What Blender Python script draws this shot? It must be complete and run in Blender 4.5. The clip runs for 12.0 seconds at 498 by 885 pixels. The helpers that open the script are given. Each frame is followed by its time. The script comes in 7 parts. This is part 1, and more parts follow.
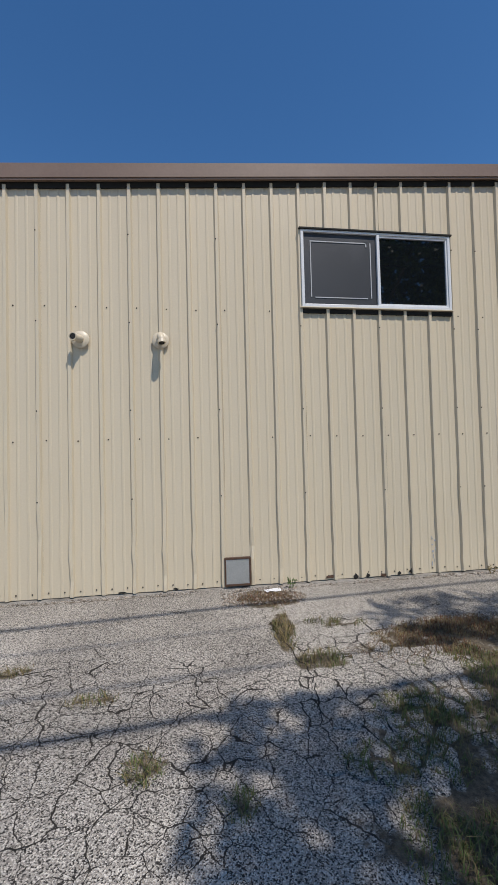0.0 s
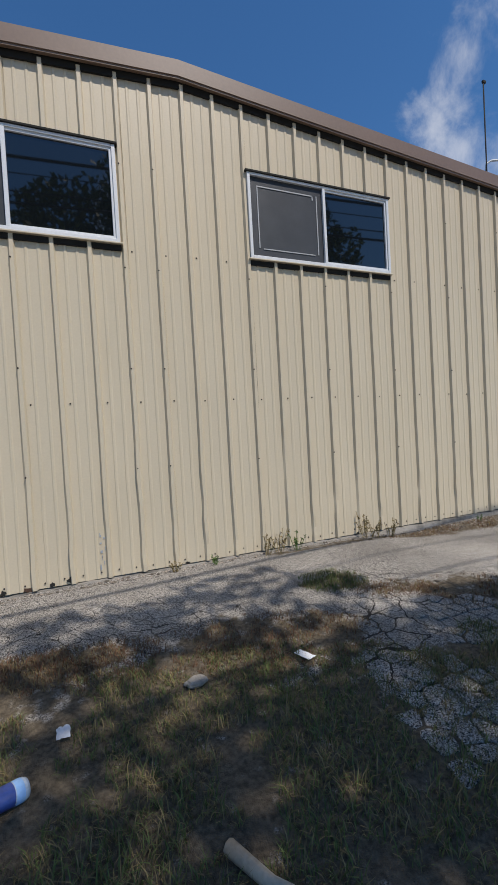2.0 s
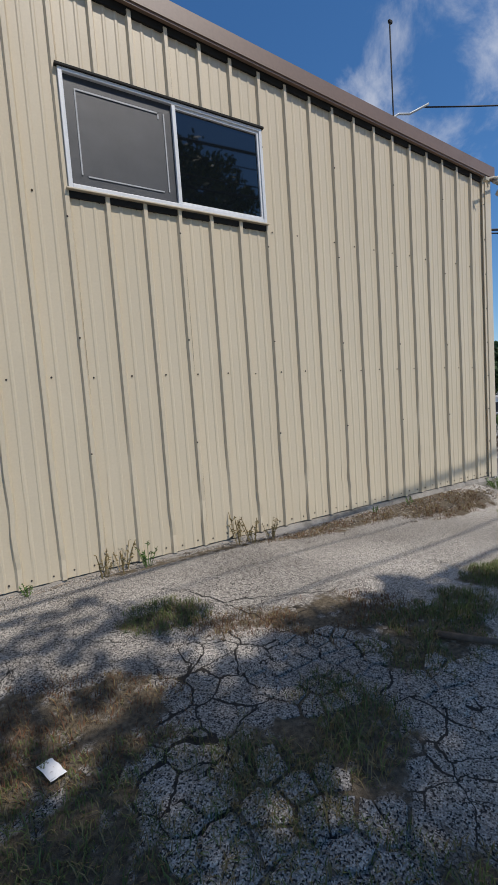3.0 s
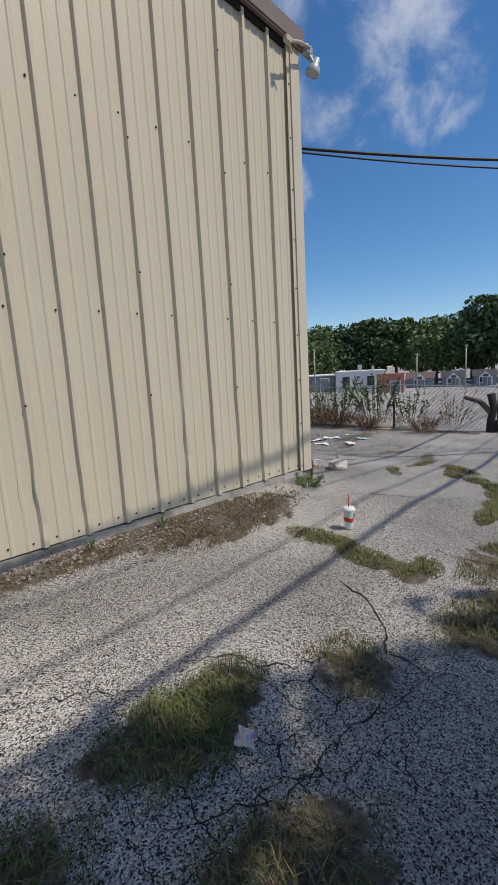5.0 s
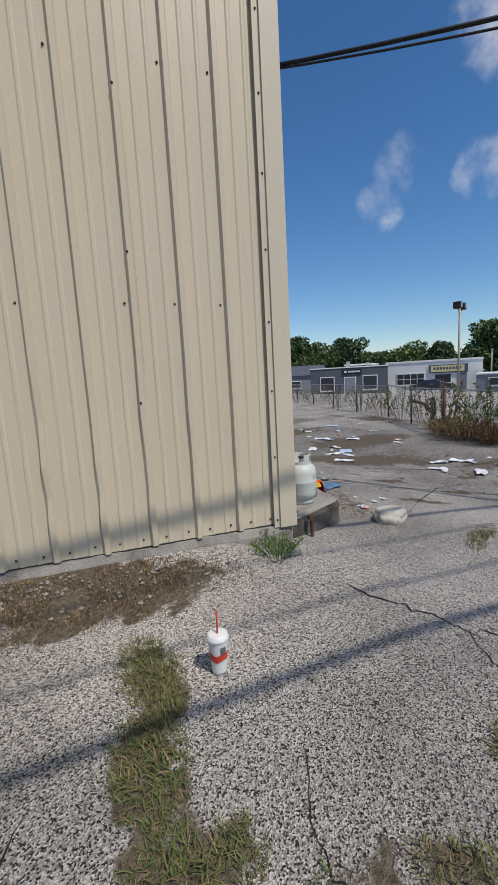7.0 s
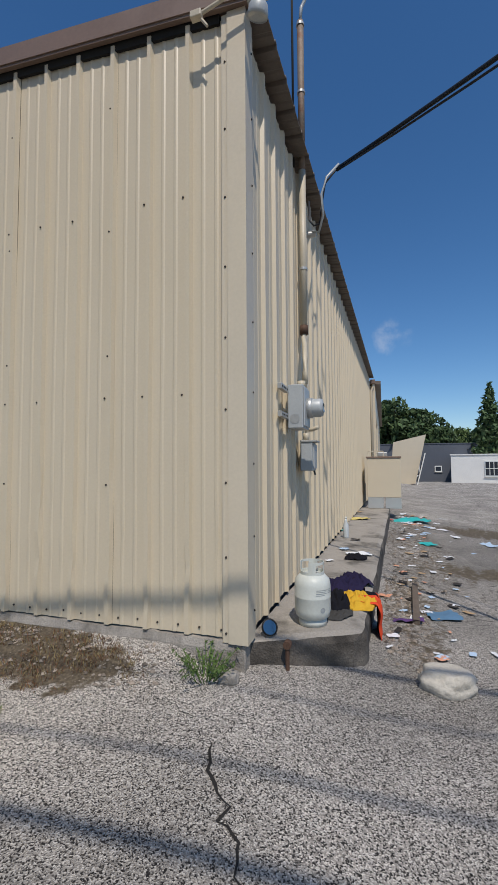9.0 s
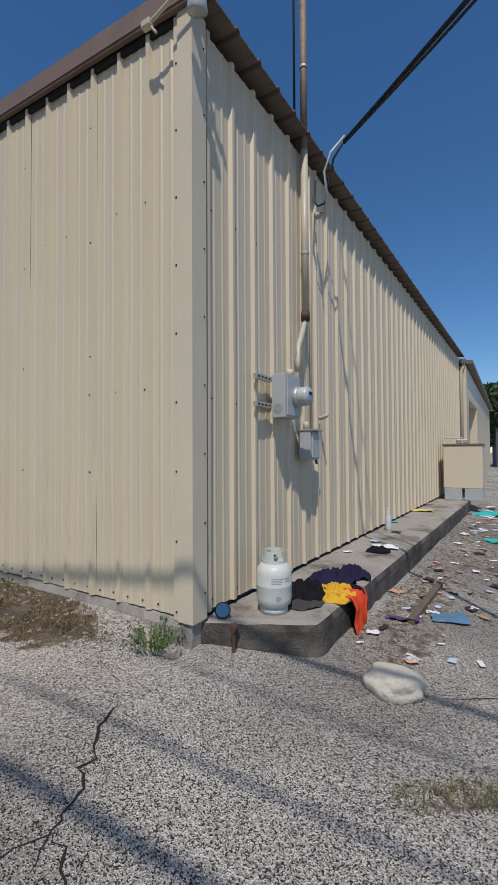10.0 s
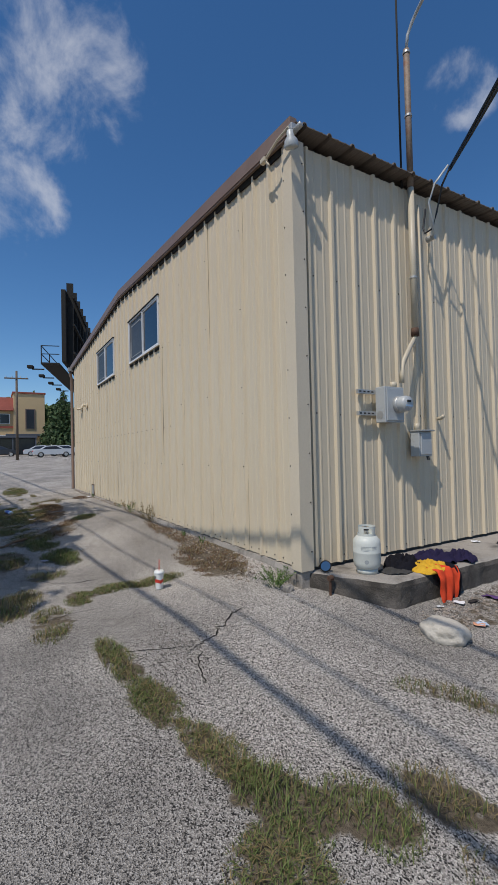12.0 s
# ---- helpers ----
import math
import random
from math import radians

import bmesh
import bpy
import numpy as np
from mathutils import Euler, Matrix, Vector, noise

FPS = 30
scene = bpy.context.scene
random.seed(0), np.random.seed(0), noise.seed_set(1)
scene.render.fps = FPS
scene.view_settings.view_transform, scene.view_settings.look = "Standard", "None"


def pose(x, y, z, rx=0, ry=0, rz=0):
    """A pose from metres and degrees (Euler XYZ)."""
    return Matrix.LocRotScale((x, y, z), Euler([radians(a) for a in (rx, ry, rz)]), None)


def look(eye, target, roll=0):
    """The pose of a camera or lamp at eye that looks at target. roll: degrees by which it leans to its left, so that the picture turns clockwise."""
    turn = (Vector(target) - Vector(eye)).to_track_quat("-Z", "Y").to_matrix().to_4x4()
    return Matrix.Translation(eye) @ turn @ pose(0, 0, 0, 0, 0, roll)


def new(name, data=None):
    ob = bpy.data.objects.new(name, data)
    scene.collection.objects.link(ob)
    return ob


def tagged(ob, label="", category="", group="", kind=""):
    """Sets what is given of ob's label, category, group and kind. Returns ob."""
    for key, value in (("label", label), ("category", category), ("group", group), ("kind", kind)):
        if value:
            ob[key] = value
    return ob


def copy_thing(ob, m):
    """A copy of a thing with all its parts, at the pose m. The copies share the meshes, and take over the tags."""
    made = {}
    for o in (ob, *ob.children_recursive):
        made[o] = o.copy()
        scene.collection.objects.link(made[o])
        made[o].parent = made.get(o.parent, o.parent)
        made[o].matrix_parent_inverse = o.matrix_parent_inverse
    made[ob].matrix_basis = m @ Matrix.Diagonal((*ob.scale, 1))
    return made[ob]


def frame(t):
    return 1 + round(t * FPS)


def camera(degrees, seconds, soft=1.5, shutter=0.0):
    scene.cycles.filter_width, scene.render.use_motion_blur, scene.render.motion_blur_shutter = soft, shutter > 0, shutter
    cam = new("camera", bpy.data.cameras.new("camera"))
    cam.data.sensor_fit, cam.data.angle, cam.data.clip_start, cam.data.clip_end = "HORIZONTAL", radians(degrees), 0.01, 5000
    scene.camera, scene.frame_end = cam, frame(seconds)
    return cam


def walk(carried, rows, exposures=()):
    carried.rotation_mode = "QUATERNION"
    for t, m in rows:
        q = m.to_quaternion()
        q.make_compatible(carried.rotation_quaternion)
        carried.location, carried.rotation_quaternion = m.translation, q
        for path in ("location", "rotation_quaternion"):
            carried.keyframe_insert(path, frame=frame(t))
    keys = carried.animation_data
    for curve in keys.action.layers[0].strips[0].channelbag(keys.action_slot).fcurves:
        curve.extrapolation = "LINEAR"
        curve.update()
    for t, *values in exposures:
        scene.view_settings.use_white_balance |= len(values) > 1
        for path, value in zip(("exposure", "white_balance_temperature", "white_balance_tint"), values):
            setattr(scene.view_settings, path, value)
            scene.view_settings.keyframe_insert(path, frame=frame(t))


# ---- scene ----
cam = camera(60.7, 12.0)
PATH = [
    (0, (0.499, -0.185, 1.826), (0.784, 1.793, 1.89), -1.4),
    (0.5, (1.136, -0.131, 1.811), (1.472, 1.839, 1.877), -1.1),
    (1, (1.788, -0.035, 1.78), (2.385, 1.873, 1.814), -1.7),
    (1.5, (2.394, 0.104, 1.76), (2.946, 2.027, 1.748), -2.0),
    (2, (3.066, 0.33, 1.698), (3.838, 2.174, 1.645), -3.2),
    (2.5, (3.652, 0.552, 1.68), (4.492, 2.361, 1.544), -3.3),
    (3, (4.243, 0.773, 1.694), (5.244, 2.497, 1.53), -4.1),
    (3.5, (4.856, 0.922, 1.703), (6.063, 2.51, 1.554), -3.4),
    (3.7, (5.089, 0.963, 1.678), (6.362, 2.497, 1.519), -3.1),
    (5.3, (7.117, 1.428, 1.542), (8.49, 2.844, 1.212), -2.6),
    (5.5, (7.321, 1.419, 1.551), (8.694, 2.845, 1.272), -2.0),
    (6, (7.879, 1.548, 1.528), (9.008, 3.172, 1.23), -3.5),
    (6.5, (8.558, 1.554, 1.533), (9.577, 3.25, 1.245), -2.5),
    (7, (9.253, 1.55, 1.536), (9.89, 3.421, 1.234), -3.1),
    (7.5, (9.867, 1.52, 1.566), (10.136, 3.501, 1.501), -1.1),
    (7.7, (10.117, 1.491, 1.595), (10.316, 3.48, 1.544), -3.1),
    (9.3, (11.67, 1.927, 1.539), (10.887, 3.763, 1.664), 0.2),
    (9.5, (11.879, 2.026, 1.559), (10.999, 3.818, 1.673), -0.4),
    (10, (12.357, 2.142, 1.558), (11.31, 3.845, 1.606), -0.3),
    (10.5, (12.828, 2.244, 1.56), (11.385, 3.629, 1.596), 0.9),
    (11, (13.268, 2.186, 1.59), (11.602, 3.29, 1.646), 1.5),
    (11.5, (13.59, 1.996, 1.603), (11.83, 2.945, 1.657), 1.3),
    (12, (13.782, 1.828, 1.58), (12.076, 2.871, 1.624), -1.3),
]
walk(cam, [(t, look(eye, target, roll)) for t, eye, target, roll in PATH],
     [(0.0, 0.20, 6650, 12), (3.0, 0.15, 6650, 12), (6.5, 0.10, 6650, 12), (7.5, 0.05, 6650, 12), (12.0, 0.02, 6650, 12)])

# ---- light ----
SUN_TO = Vector((0.48, -1.0, 1.75)).normalized()      # towards the sun
world = bpy.data.worlds.new("sky")
scene.world = world
world.use_nodes = True
wn, wl = world.node_tree.nodes, world.node_tree.links
wn.clear()
sky = wn.new("ShaderNodeTexSky")
sky.sky_type, sky.sun_disc = "NISHITA", False
sky.sun_elevation = math.asin(SUN_TO.z)
sky.sun_rotation = math.atan2(SUN_TO.x, SUN_TO.y)
sky.altitude, sky.air_density, sky.dust_density, sky.ozone_density = 200, 1.0, 0.15, 5.0
SKY_STRENGTH = 0.075


def wmath(op, a, b=None, clamp=False):
    n = wn.new("ShaderNodeMath")
    n.operation, n.use_clamp = op, clamp
    for k, v in enumerate((a, b)):
        if v is None:
            continue
        if isinstance(v, (int, float)):
            n.inputs[k].default_value = v
        else:
            wl.new(v, n.inputs[k])
    return n.outputs[0]


# fair-weather cumulus: noise in a few soft banks
wco = wn.new("ShaderNodeTexCoord").outputs["Generated"]
CLOUDS = [((0.70, 0.45, 0.55), 0.965), ((0.80, 0.36, 0.47), 0.985), ((0.715, 0.60, 0.357), 0.9965), ((0.694, 0.63, 0.348), 0.996), ((0.582, 0.718, 0.381), 0.996), ((0.558, 0.766, 0.318), 0.997),
          ((-0.743, 0.076, 0.665), 0.97), ((-0.88, 0.04, 0.473), 0.99), ((0.031, 0.961, 0.276), 0.9975), ((-0.411, 0.682, 0.604), 0.996), ((-0.5, -0.7, 0.5), 0.97), ((0.2, -0.85, 0.45), 0.98)]
bank = None
for way, edge in CLOUDS:
    d = wn.new("ShaderNodeVectorMath")
    d.operation = "DOT_PRODUCT"
    wl.new(wco, d.inputs[0])
    d.inputs[1].default_value = Vector(way).normalized()
    r = wn.new("ShaderNodeMapRange")
    r.interpolation_type = "SMOOTHSTEP"
    wl.new(d.outputs["Value"], r.inputs["Value"])
    r.inputs["From Min"].default_value, r.inputs["From Max"].default_value = edge, 1.0 - (1.0 - edge) * 0.15
    bank = r.outputs[0] if bank is None else wmath("MAXIMUM", bank, r.outputs[0])
wnoise = wn.new("ShaderNodeTexNoise")
wnoise.inputs["Scale"].default_value, wnoise.inputs["Detail"].default_value, wnoise.inputs["Roughness"].default_value = 7.5, 10.0, 0.60
wnoise.inputs["Distortion"].default_value = 0.3
wl.new(wco, wnoise.inputs["Vector"])
puff = wmath("ADD", wmath("MULTIPLY", bank, 0.42), wmath("MULTIPLY", wnoise.outputs["Fac"], 1.0))
cr = wn.new("ShaderNodeMapRange")
cr.interpolation_type = "SMOOTHSTEP"
wl.new(puff, cr.inputs["Value"])
cr.inputs["From Min"].default_value, cr.inputs["From Max"].default_value, cr.inputs["To Max"].default_value = 0.81, 1.13, 0.56
mixw = wn.new("ShaderNodeMix")
mixw.data_type = "RGBA"
wl.new(cr.outputs[0], mixw.inputs["Factor"])
deep = wn.new("ShaderNodeHueSaturation")
deep.inputs["Saturation"].default_value, deep.inputs["Value"].default_value = 1.2, 1.45
wl.new(sky.outputs[0], deep.inputs["Color"])
wl.new(deep.outputs[0], mixw.inputs["A"])
mixw.inputs["B"].default_value = (9.0, 9.4, 10.0, 1)
bg = wn.new("ShaderNodeBackground")
bg.inputs["Strength"].default_value = SKY_STRENGTH
wl.new(mixw.outputs["Result"], bg.inputs["Color"])
wl.new(bg.outputs[0], wn.new("ShaderNodeOutputWorld").inputs["Surface"])

sun = new("sun", bpy.data.lights.new("sun", "SUN"))
sun.data.energy, sun.data.angle, sun.data.color = 3.1, radians(0.6), (1.0, 0.955, 0.88)
sun.matrix_world = look(SUN_TO * 60, (0, 0, 0))

# ---- helpers of this scene ----
RNG = random.Random(7)


def thing(name, label, category, at=(0, 0, 0), rz=0.0, group="", kind=""):
    ob = new(name)
    ob.matrix_basis = pose(*at, 0, 0, rz)
    ob.empty_display_size = 0.1
    return tagged(ob, label, category, group, kind)


def part(name, bm, material, parent=None, label=""):
    """Links a bmesh as one mesh object, under parent if there is one."""
    me = bpy.data.meshes.new(name)
    bm.to_mesh(me)
    bm.free()
    me.materials.append(material)
    ob = new(name, me)
    ob.parent = parent
    return tagged(ob, label)


def mesh_part(name, verts, faces, material, parent=None, label="", smooth=False):
    me = bpy.data.meshes.new(name)
    me.from_pydata(verts, [], faces)
    me.materials.append(material)
    if smooth:
        me.shade_smooth()
    ob = new(name, me)
    ob.parent = parent
    return tagged(ob, label)


def smooth(ob):
    ob.data.shade_smooth()
    return ob


def box(bm, x0, x1, y0, y1, z0, z1, bevel=0.0, m=None):
    got = bmesh.ops.create_cube(bm, size=1.0)["verts"]
    for v in got:
        v.co = Vector(((x0 + x1) / 2 + v.co.x * (x1 - x0), (y0 + y1) / 2 + v.co.y * (y1 - y0), (z0 + z1) / 2 + v.co.z * (z1 - z0)))
    if bevel:
        edges = list({e for v in got for e in v.link_edges})
        got = bmesh.ops.bevel(bm, geom=edges, offset=bevel, segments=2, affect="EDGES", profile=0.5)["verts"]
    if m is not None:
        bmesh.ops.transform(bm, matrix=m, verts=list({v for v in got}))
    return bm


def boxed(x0, x1, y0, y1, z0, z1, bevel=0.0):
    return box(bmesh.new(), x0, x1, y0, y1, z0, z1, bevel)


def rod(bm, a, b, r, r2=None, seg=12):
    a, b = Vector(a), Vector(b)
    d = b - a
    m = Matrix.Translation((a + b) / 2) @ d.to_track_quat("Z", "Y").to_matrix().to_4x4()
    bmesh.ops.create_cone(bm, cap_ends=True, segments=seg, radius1=r, radius2=r if r2 is None else r2, depth=d.length, matrix=m)
    return bm


def tube(bm, pts, r, seg=8):
    """A round tube along points; r is one radius or one per point."""
    pts = [Vector(p) for p in pts]
    rs = [r] * len(pts) if isinstance(r, (int, float)) else r
    rings, up = [], Vector((0.123, 0.31, 0.94)).normalized()
    for i, p in enumerate(pts):
        d = (pts[min(i + 1, len(pts) - 1)] - pts[max(i - 1, 0)]).normalized()
        u = d.cross(up)
        if u.length < 0.05:
            u = d.cross(Vector((1, 0, 0)))
        u.normalize()
        w = d.cross(u)
        rings.append([bm.verts.new(p + (u * math.cos(k * math.tau / seg) + w * math.sin(k * math.tau / seg)) * rs[i]) for k in range(seg)])
    for a, b in zip(rings, rings[1:]):
        for k in range(seg):
            bm.faces.new((a[k], a[(k + 1) % seg], b[(k + 1) % seg], b[k]))
    bm.faces.new(list(reversed(rings[0])))
    bm.faces.new(rings[-1])
    return bm


def lathe(bm, outline, seg=32, m=None):
    """Turns (radius, height) pairs about z."""
    rings = []
    for r, z in outline:
        if r < 1e-5:
            rings.append([bm.verts.new((0, 0, z))])
        else:
            rings.append([bm.verts.new((r * math.cos(k * math.tau / seg), r * math.sin(k * math.tau / seg), z)) for k in range(seg)])
    for a, b in zip(rings, rings[1:]):
        for k in range(seg):
            k2 = (k + 1) % seg
            if len(a) == 1 and len(b) == 1:
                continue
            if len(a) == 1:
                bm.faces.new((a[0], b[k2], b[k]))
            elif len(b) == 1:
                bm.faces.new((a[k], a[k2], b[0]))
            else:
                bm.faces.new((a[k], a[k2], b[k2], b[k]))
    if m is not None:
        bmesh.ops.transform(bm, matrix=m, verts=bm.verts)
    bmesh.ops.recalc_face_normals(bm, faces=bm.faces)
    return bm


def sag(a, b, drop, n=24):
    a, b = Vector(a), Vector(b)
    return [a.lerp(b, k / n) - Vector((0, 0, drop * 4 * (k / n) * (1 - k / n))) for k in range(n + 1)]


def sm(u):
    u = min(1.0, max(0.0, u))
    return u * u * (3 - 2 * u)


def ground_z(x, y):
    """The lie of the yard: up to the wall, down past the corner, rising west, falling east."""
    z = (0.17 + 0.25 * sm(y / 4.4)) * (1 - 0.40 * sm((x - 5.5) / 3.0)) - 0.13 * sm((x - 10.4) / 1.4) - 0.28 * sm((x - 11.4) / 3.2)
    z += 0.125 * math.exp(-((y - 4.4) / 0.3) ** 2) * sm((x - 6.5) / 1.5) * sm((10.45 - x) / 0.5) * (1 if y < 4.6 else 0)
    z += 0.026 * (max(0.0, -3.0 - x) if x > -70 else 67.0)
    z -= 0.045 * (max(0.0, min(x, 60.0) - 22.0)) + 0.02 * max(0.0, min(y, 75.0) - 36.0)
    return z


def rough_z(x, y):
    return ground_z(x, y) + 0.012 * noise.noise((x * 0.7, y * 0.7, 0)) + 0.005 * noise.noise((x * 3, y * 3, 4))


# ---- materials ----
def nodes_of(name):
    m = bpy.data.materials.new(name)
    m.use_nodes = True
    return m, m.node_tree.nodes, m.node_tree.links


def surface(name, color, rough=0.6, metal=0.0, vary=0.12, scale=6.0, fine=90.0, bump=0.15, stain=None, stain_at=(0.58, 0.75), streak=False, spec=0.5, random_tint=0.0, per_island=False, bump_scale=None):
    """A worn surface: two scales of variation, optional stains, fine relief."""
    m, n, l = nodes_of(name)
    b = n["Principled BSDF"]
    b.inputs["Roughness"].default_value, b.inputs["Metallic"].default_value = rough, metal
    b.inputs["Specular IOR Level"].default_value = spec
    co = n.new("ShaderNodeTexCoord").outputs["Object"]
    if streak:
        mp = n.new("ShaderNodeMapping")
        mp.inputs["Scale"].default_value = (1.0, 1.0, 0.06)
        l.new(co, mp.inputs["Vector"])
        co_big = mp.outputs[0]
    else:
        co_big = co
    big, small = n.new("ShaderNodeTexNoise"), n.new("ShaderNodeTexNoise")
    big.inputs["Scale"].default_value, big.inputs["Detail"].default_value = scale, 5.0
    small.inputs["Scale"].default_value, small.inputs["Detail"].default_value = fine, 3.0
    l.new(co_big, big.inputs["Vector"])
    l.new(co, small.inputs["Vector"])
    add = n.new("ShaderNodeMath")
    add.operation = "ADD"
    l.new(big.outputs["Fac"], add.inputs[0])
    l.new(small.outputs["Fac"], add.inputs[1])
    rg = n.new("ShaderNodeMapRange")
    l.new(add.outputs[0], rg.inputs["Value"])
    rg.inputs["From Min"].default_value, rg.inputs["From Max"].default_value = 0.6, 1.4
    rg.inputs["To Min"].default_value, rg.inputs["To Max"].default_value = 1 - vary, 1 + vary
    hs = n.new("ShaderNodeHueSaturation")
    hs.inputs["Color"].default_value = (*color, 1)
    l.new(rg.outputs[0], hs.inputs["Value"])
    out = hs.outputs[0]
    if random_tint:
        src = n.new("ShaderNodeNewGeometry").outputs["Random Per Island"] if per_island else n.new("ShaderNodeObjectInfo").outputs["Random"]
        r2 = n.new("ShaderNodeMapRange")
        l.new(src, r2.inputs["Value"])
        r2.inputs["To Min"].default_value, r2.inputs["To Max"].default_value = 1 - random_tint, 1 + random_tint
        h2 = n.new("ShaderNodeHueSaturation")
        l.new(out, h2.inputs["Color"])
        l.new(r2.outputs[0], h2.inputs["Value"])
        out = h2.outputs[0]
    if stain:
        sn = n.new("ShaderNodeTexNoise")
        sn.inputs["Scale"].default_value, sn.inputs["Detail"].default_value, sn.inputs["Roughness"].default_value = scale * 0.6, 8.0, 0.65
        l.new(co_big, sn.inputs["Vector"])
        sr = n.new("ShaderNodeMapRange")
        sr.inputs["From Min"].default_value, sr.inputs["From Max"].default_value = stain_at
        l.new(sn.outputs["Fac"], sr.inputs["Value"])
        mx = n.new("ShaderNodeMix")
        mx.data_type = "RGBA"
        l.new(sr.outputs[0], mx.inputs["Factor"])
        l.new(out, mx.inputs["A"])
        mx.inputs["B"].default_value = (*stain, 1)
        out = mx.outputs["Result"]
    l.new(out, b.inputs["Base Color"])
    if bump:
        bn = n.new("ShaderNodeTexNoise")
        bn.inputs["Scale"].default_value, bn.inputs["Detail"].default_value = bump_scale or fine, 4.0
        l.new(co, bn.inputs["Vector"])
        bp = n.new("ShaderNodeBump")
        bp.inputs["Strength"].default_value, bp.inputs["Distance"].default_value = bump, 0.01
        l.new(bn.outputs["Fac"], bp.inputs["Height"])
        l.new(bp.outputs[0], b.inputs["Normal"])
    return m


def clear(name, tint=(0.9, 0.95, 0.95), rough=0.02):
    m, n, l = nodes_of(name)
    b = n["Principled BSDF"]
    b.inputs["Base Color"].default_value = (*tint, 1)
    b.inputs["Roughness"].default_value, b.inputs["Transmission Weight"].default_value, b.inputs["IOR"].default_value = rough, 1.0, 1.45
    return m


def asphalt(name, soil_mix=True):
    """Worn pavement: pale limestone chips in grey binder; soil where the attribute says so."""
    m, n, l = nodes_of(name)
    b = n["Principled BSDF"]
    b.inputs["Roughness"].default_value = 0.9
    b.inputs["Specular IOR Level"].default_value = 0.25
    geo = n.new("ShaderNodeNewGeometry").outputs["Position"]
    chips = n.new("ShaderNodeTexVoronoi")
    chips.inputs["Scale"].default_value = 175
    l.new(geo, chips.inputs["Vector"])
    bw = n.new("ShaderNodeSeparateColor")
    l.new(chips.outputs["Color"], bw.inputs[0])
    ramp = n.new("ShaderNodeValToRGB")
    ramp.color_ramp.elements[0].position, ramp.color_ramp.elements[0].color = 0.0, (0.02, 0.019, 0.018, 1)
    ramp.color_ramp.elements[1].position, ramp.color_ramp.elements[1].color = 1.0, (0.70, 0.65, 0.58, 1)
    for at_, tone in ((0.18, (0.055, 0.05, 0.045, 1)), (0.30, (0.26, 0.237, 0.208, 1)), (0.7, (0.43, 0.395, 0.348, 1))):
        e = ramp.color_ramp.elements.new(at_)
        e.color = tone
    l.new(bw.outputs[0], ramp.inputs[0])
    big = n.new("ShaderNodeTexNoise")
    big.inputs["Scale"].default_value, big.inputs["Detail"].default_value = 0.9, 6
    l.new(geo, big.inputs["Vector"])
    rg = n.new("ShaderNodeMapRange")
    l.new(big.outputs["Fac"], rg.inputs["Value"])
    rg.inputs["From Min"].default_value, rg.inputs["From Max"].default_value = 0.32, 0.68
    rg.inputs["To Min"].default_value, rg.inputs["To Max"].default_value = 0.72, 1.22
    hs = n.new("ShaderNodeHueSaturation")
    l.new(ramp.outputs[0], hs.inputs["Color"])
    l.new(rg.outputs[0], hs.inputs["Value"])
    out = hs.outputs[0]
    height = chips.outputs["Distance"]
    if soil_mix:
        # hairline crazing and older, darker stretches of the pavement
        cz, old = n.new("ShaderNodeAttribute"), n.new("ShaderNodeAttribute")
        cz.attribute_name, old.attribute_name = "craze", "coarse"
        wn_ = n.new("ShaderNodeTexNoise")
        wn_.inputs["Scale"].default_value, wn_.inputs["Detail"].default_value = 6.0, 5
        l.new(geo, wn_.inputs["Vector"])
        warp = n.new("ShaderNodeVectorMath")
        warp.operation = "MULTIPLY_ADD"
        l.new(wn_.outputs["Color"], warp.inputs[0])
        warp.inputs[1].default_value = (0.16, 0.16, 0.0)
        l.new(geo, warp.inputs[2])
        flat = n.new("ShaderNodeVectorMath")
        flat.operation = "MULTIPLY"
        l.new(warp.outputs[0], flat.inputs[0])
        flat.inputs[1].default_value = (1, 1, 0)
        net = n.new("ShaderNodeTexVoronoi")
        net.feature = "DISTANCE_TO_EDGE"
        net.inputs["Scale"].default_value = 5.2
        l.new(flat.outputs[0], net.inputs["Vector"])
        wd = n.new("ShaderNodeMath")
        wd.operation = "MULTIPLY"
        l.new(cz.outputs["Fac"], wd.inputs[0])
        l.new(wn_.outputs["Fac"], wd.inputs[1])
        line = n.new("ShaderNodeMath")
        line.operation = "MULTIPLY"
        l.new(wd.outputs[0], line.inputs[0])
        line.inputs[1].default_value = 0.06
        hit = n.new("ShaderNodeMath")
        hit.operation = "LESS_THAN"
        l.new(net.outputs["Distance"], hit.inputs[0])
        l.new(line.outputs[0], hit.inputs[1])
        for fac, tone in ((old.outputs["Fac"], (0.075, 0.072, 0.068, 1)), (hit.outputs[0], (0.035, 0.031, 0.027, 1))):
            mc = n.new("ShaderNodeMix")
            mc.data_type = "RGBA"
            l.new(fac, mc.inputs["Factor"])
            l.new(out, mc.inputs["A"])
            mc.inputs["B"].default_value = tone
            out = mc.outputs["Result"]
        at = n.new("ShaderNodeAttribute")
        at.attribute_name = "soil"
        sn = n.new("ShaderNodeTexNoise")
        sn.inputs["Scale"].default_value, sn.inputs["Detail"].default_value = 14, 7
        l.new(geo, sn.inputs["Vector"])
        ad = n.new("ShaderNodeMath")
        ad.operation = "ADD"
        l.new(at.outputs["Fac"], ad.inputs[0])
        l.new(sn.outputs["Fac"], ad.inputs[1])
        sr = n.new("ShaderNodeMapRange")
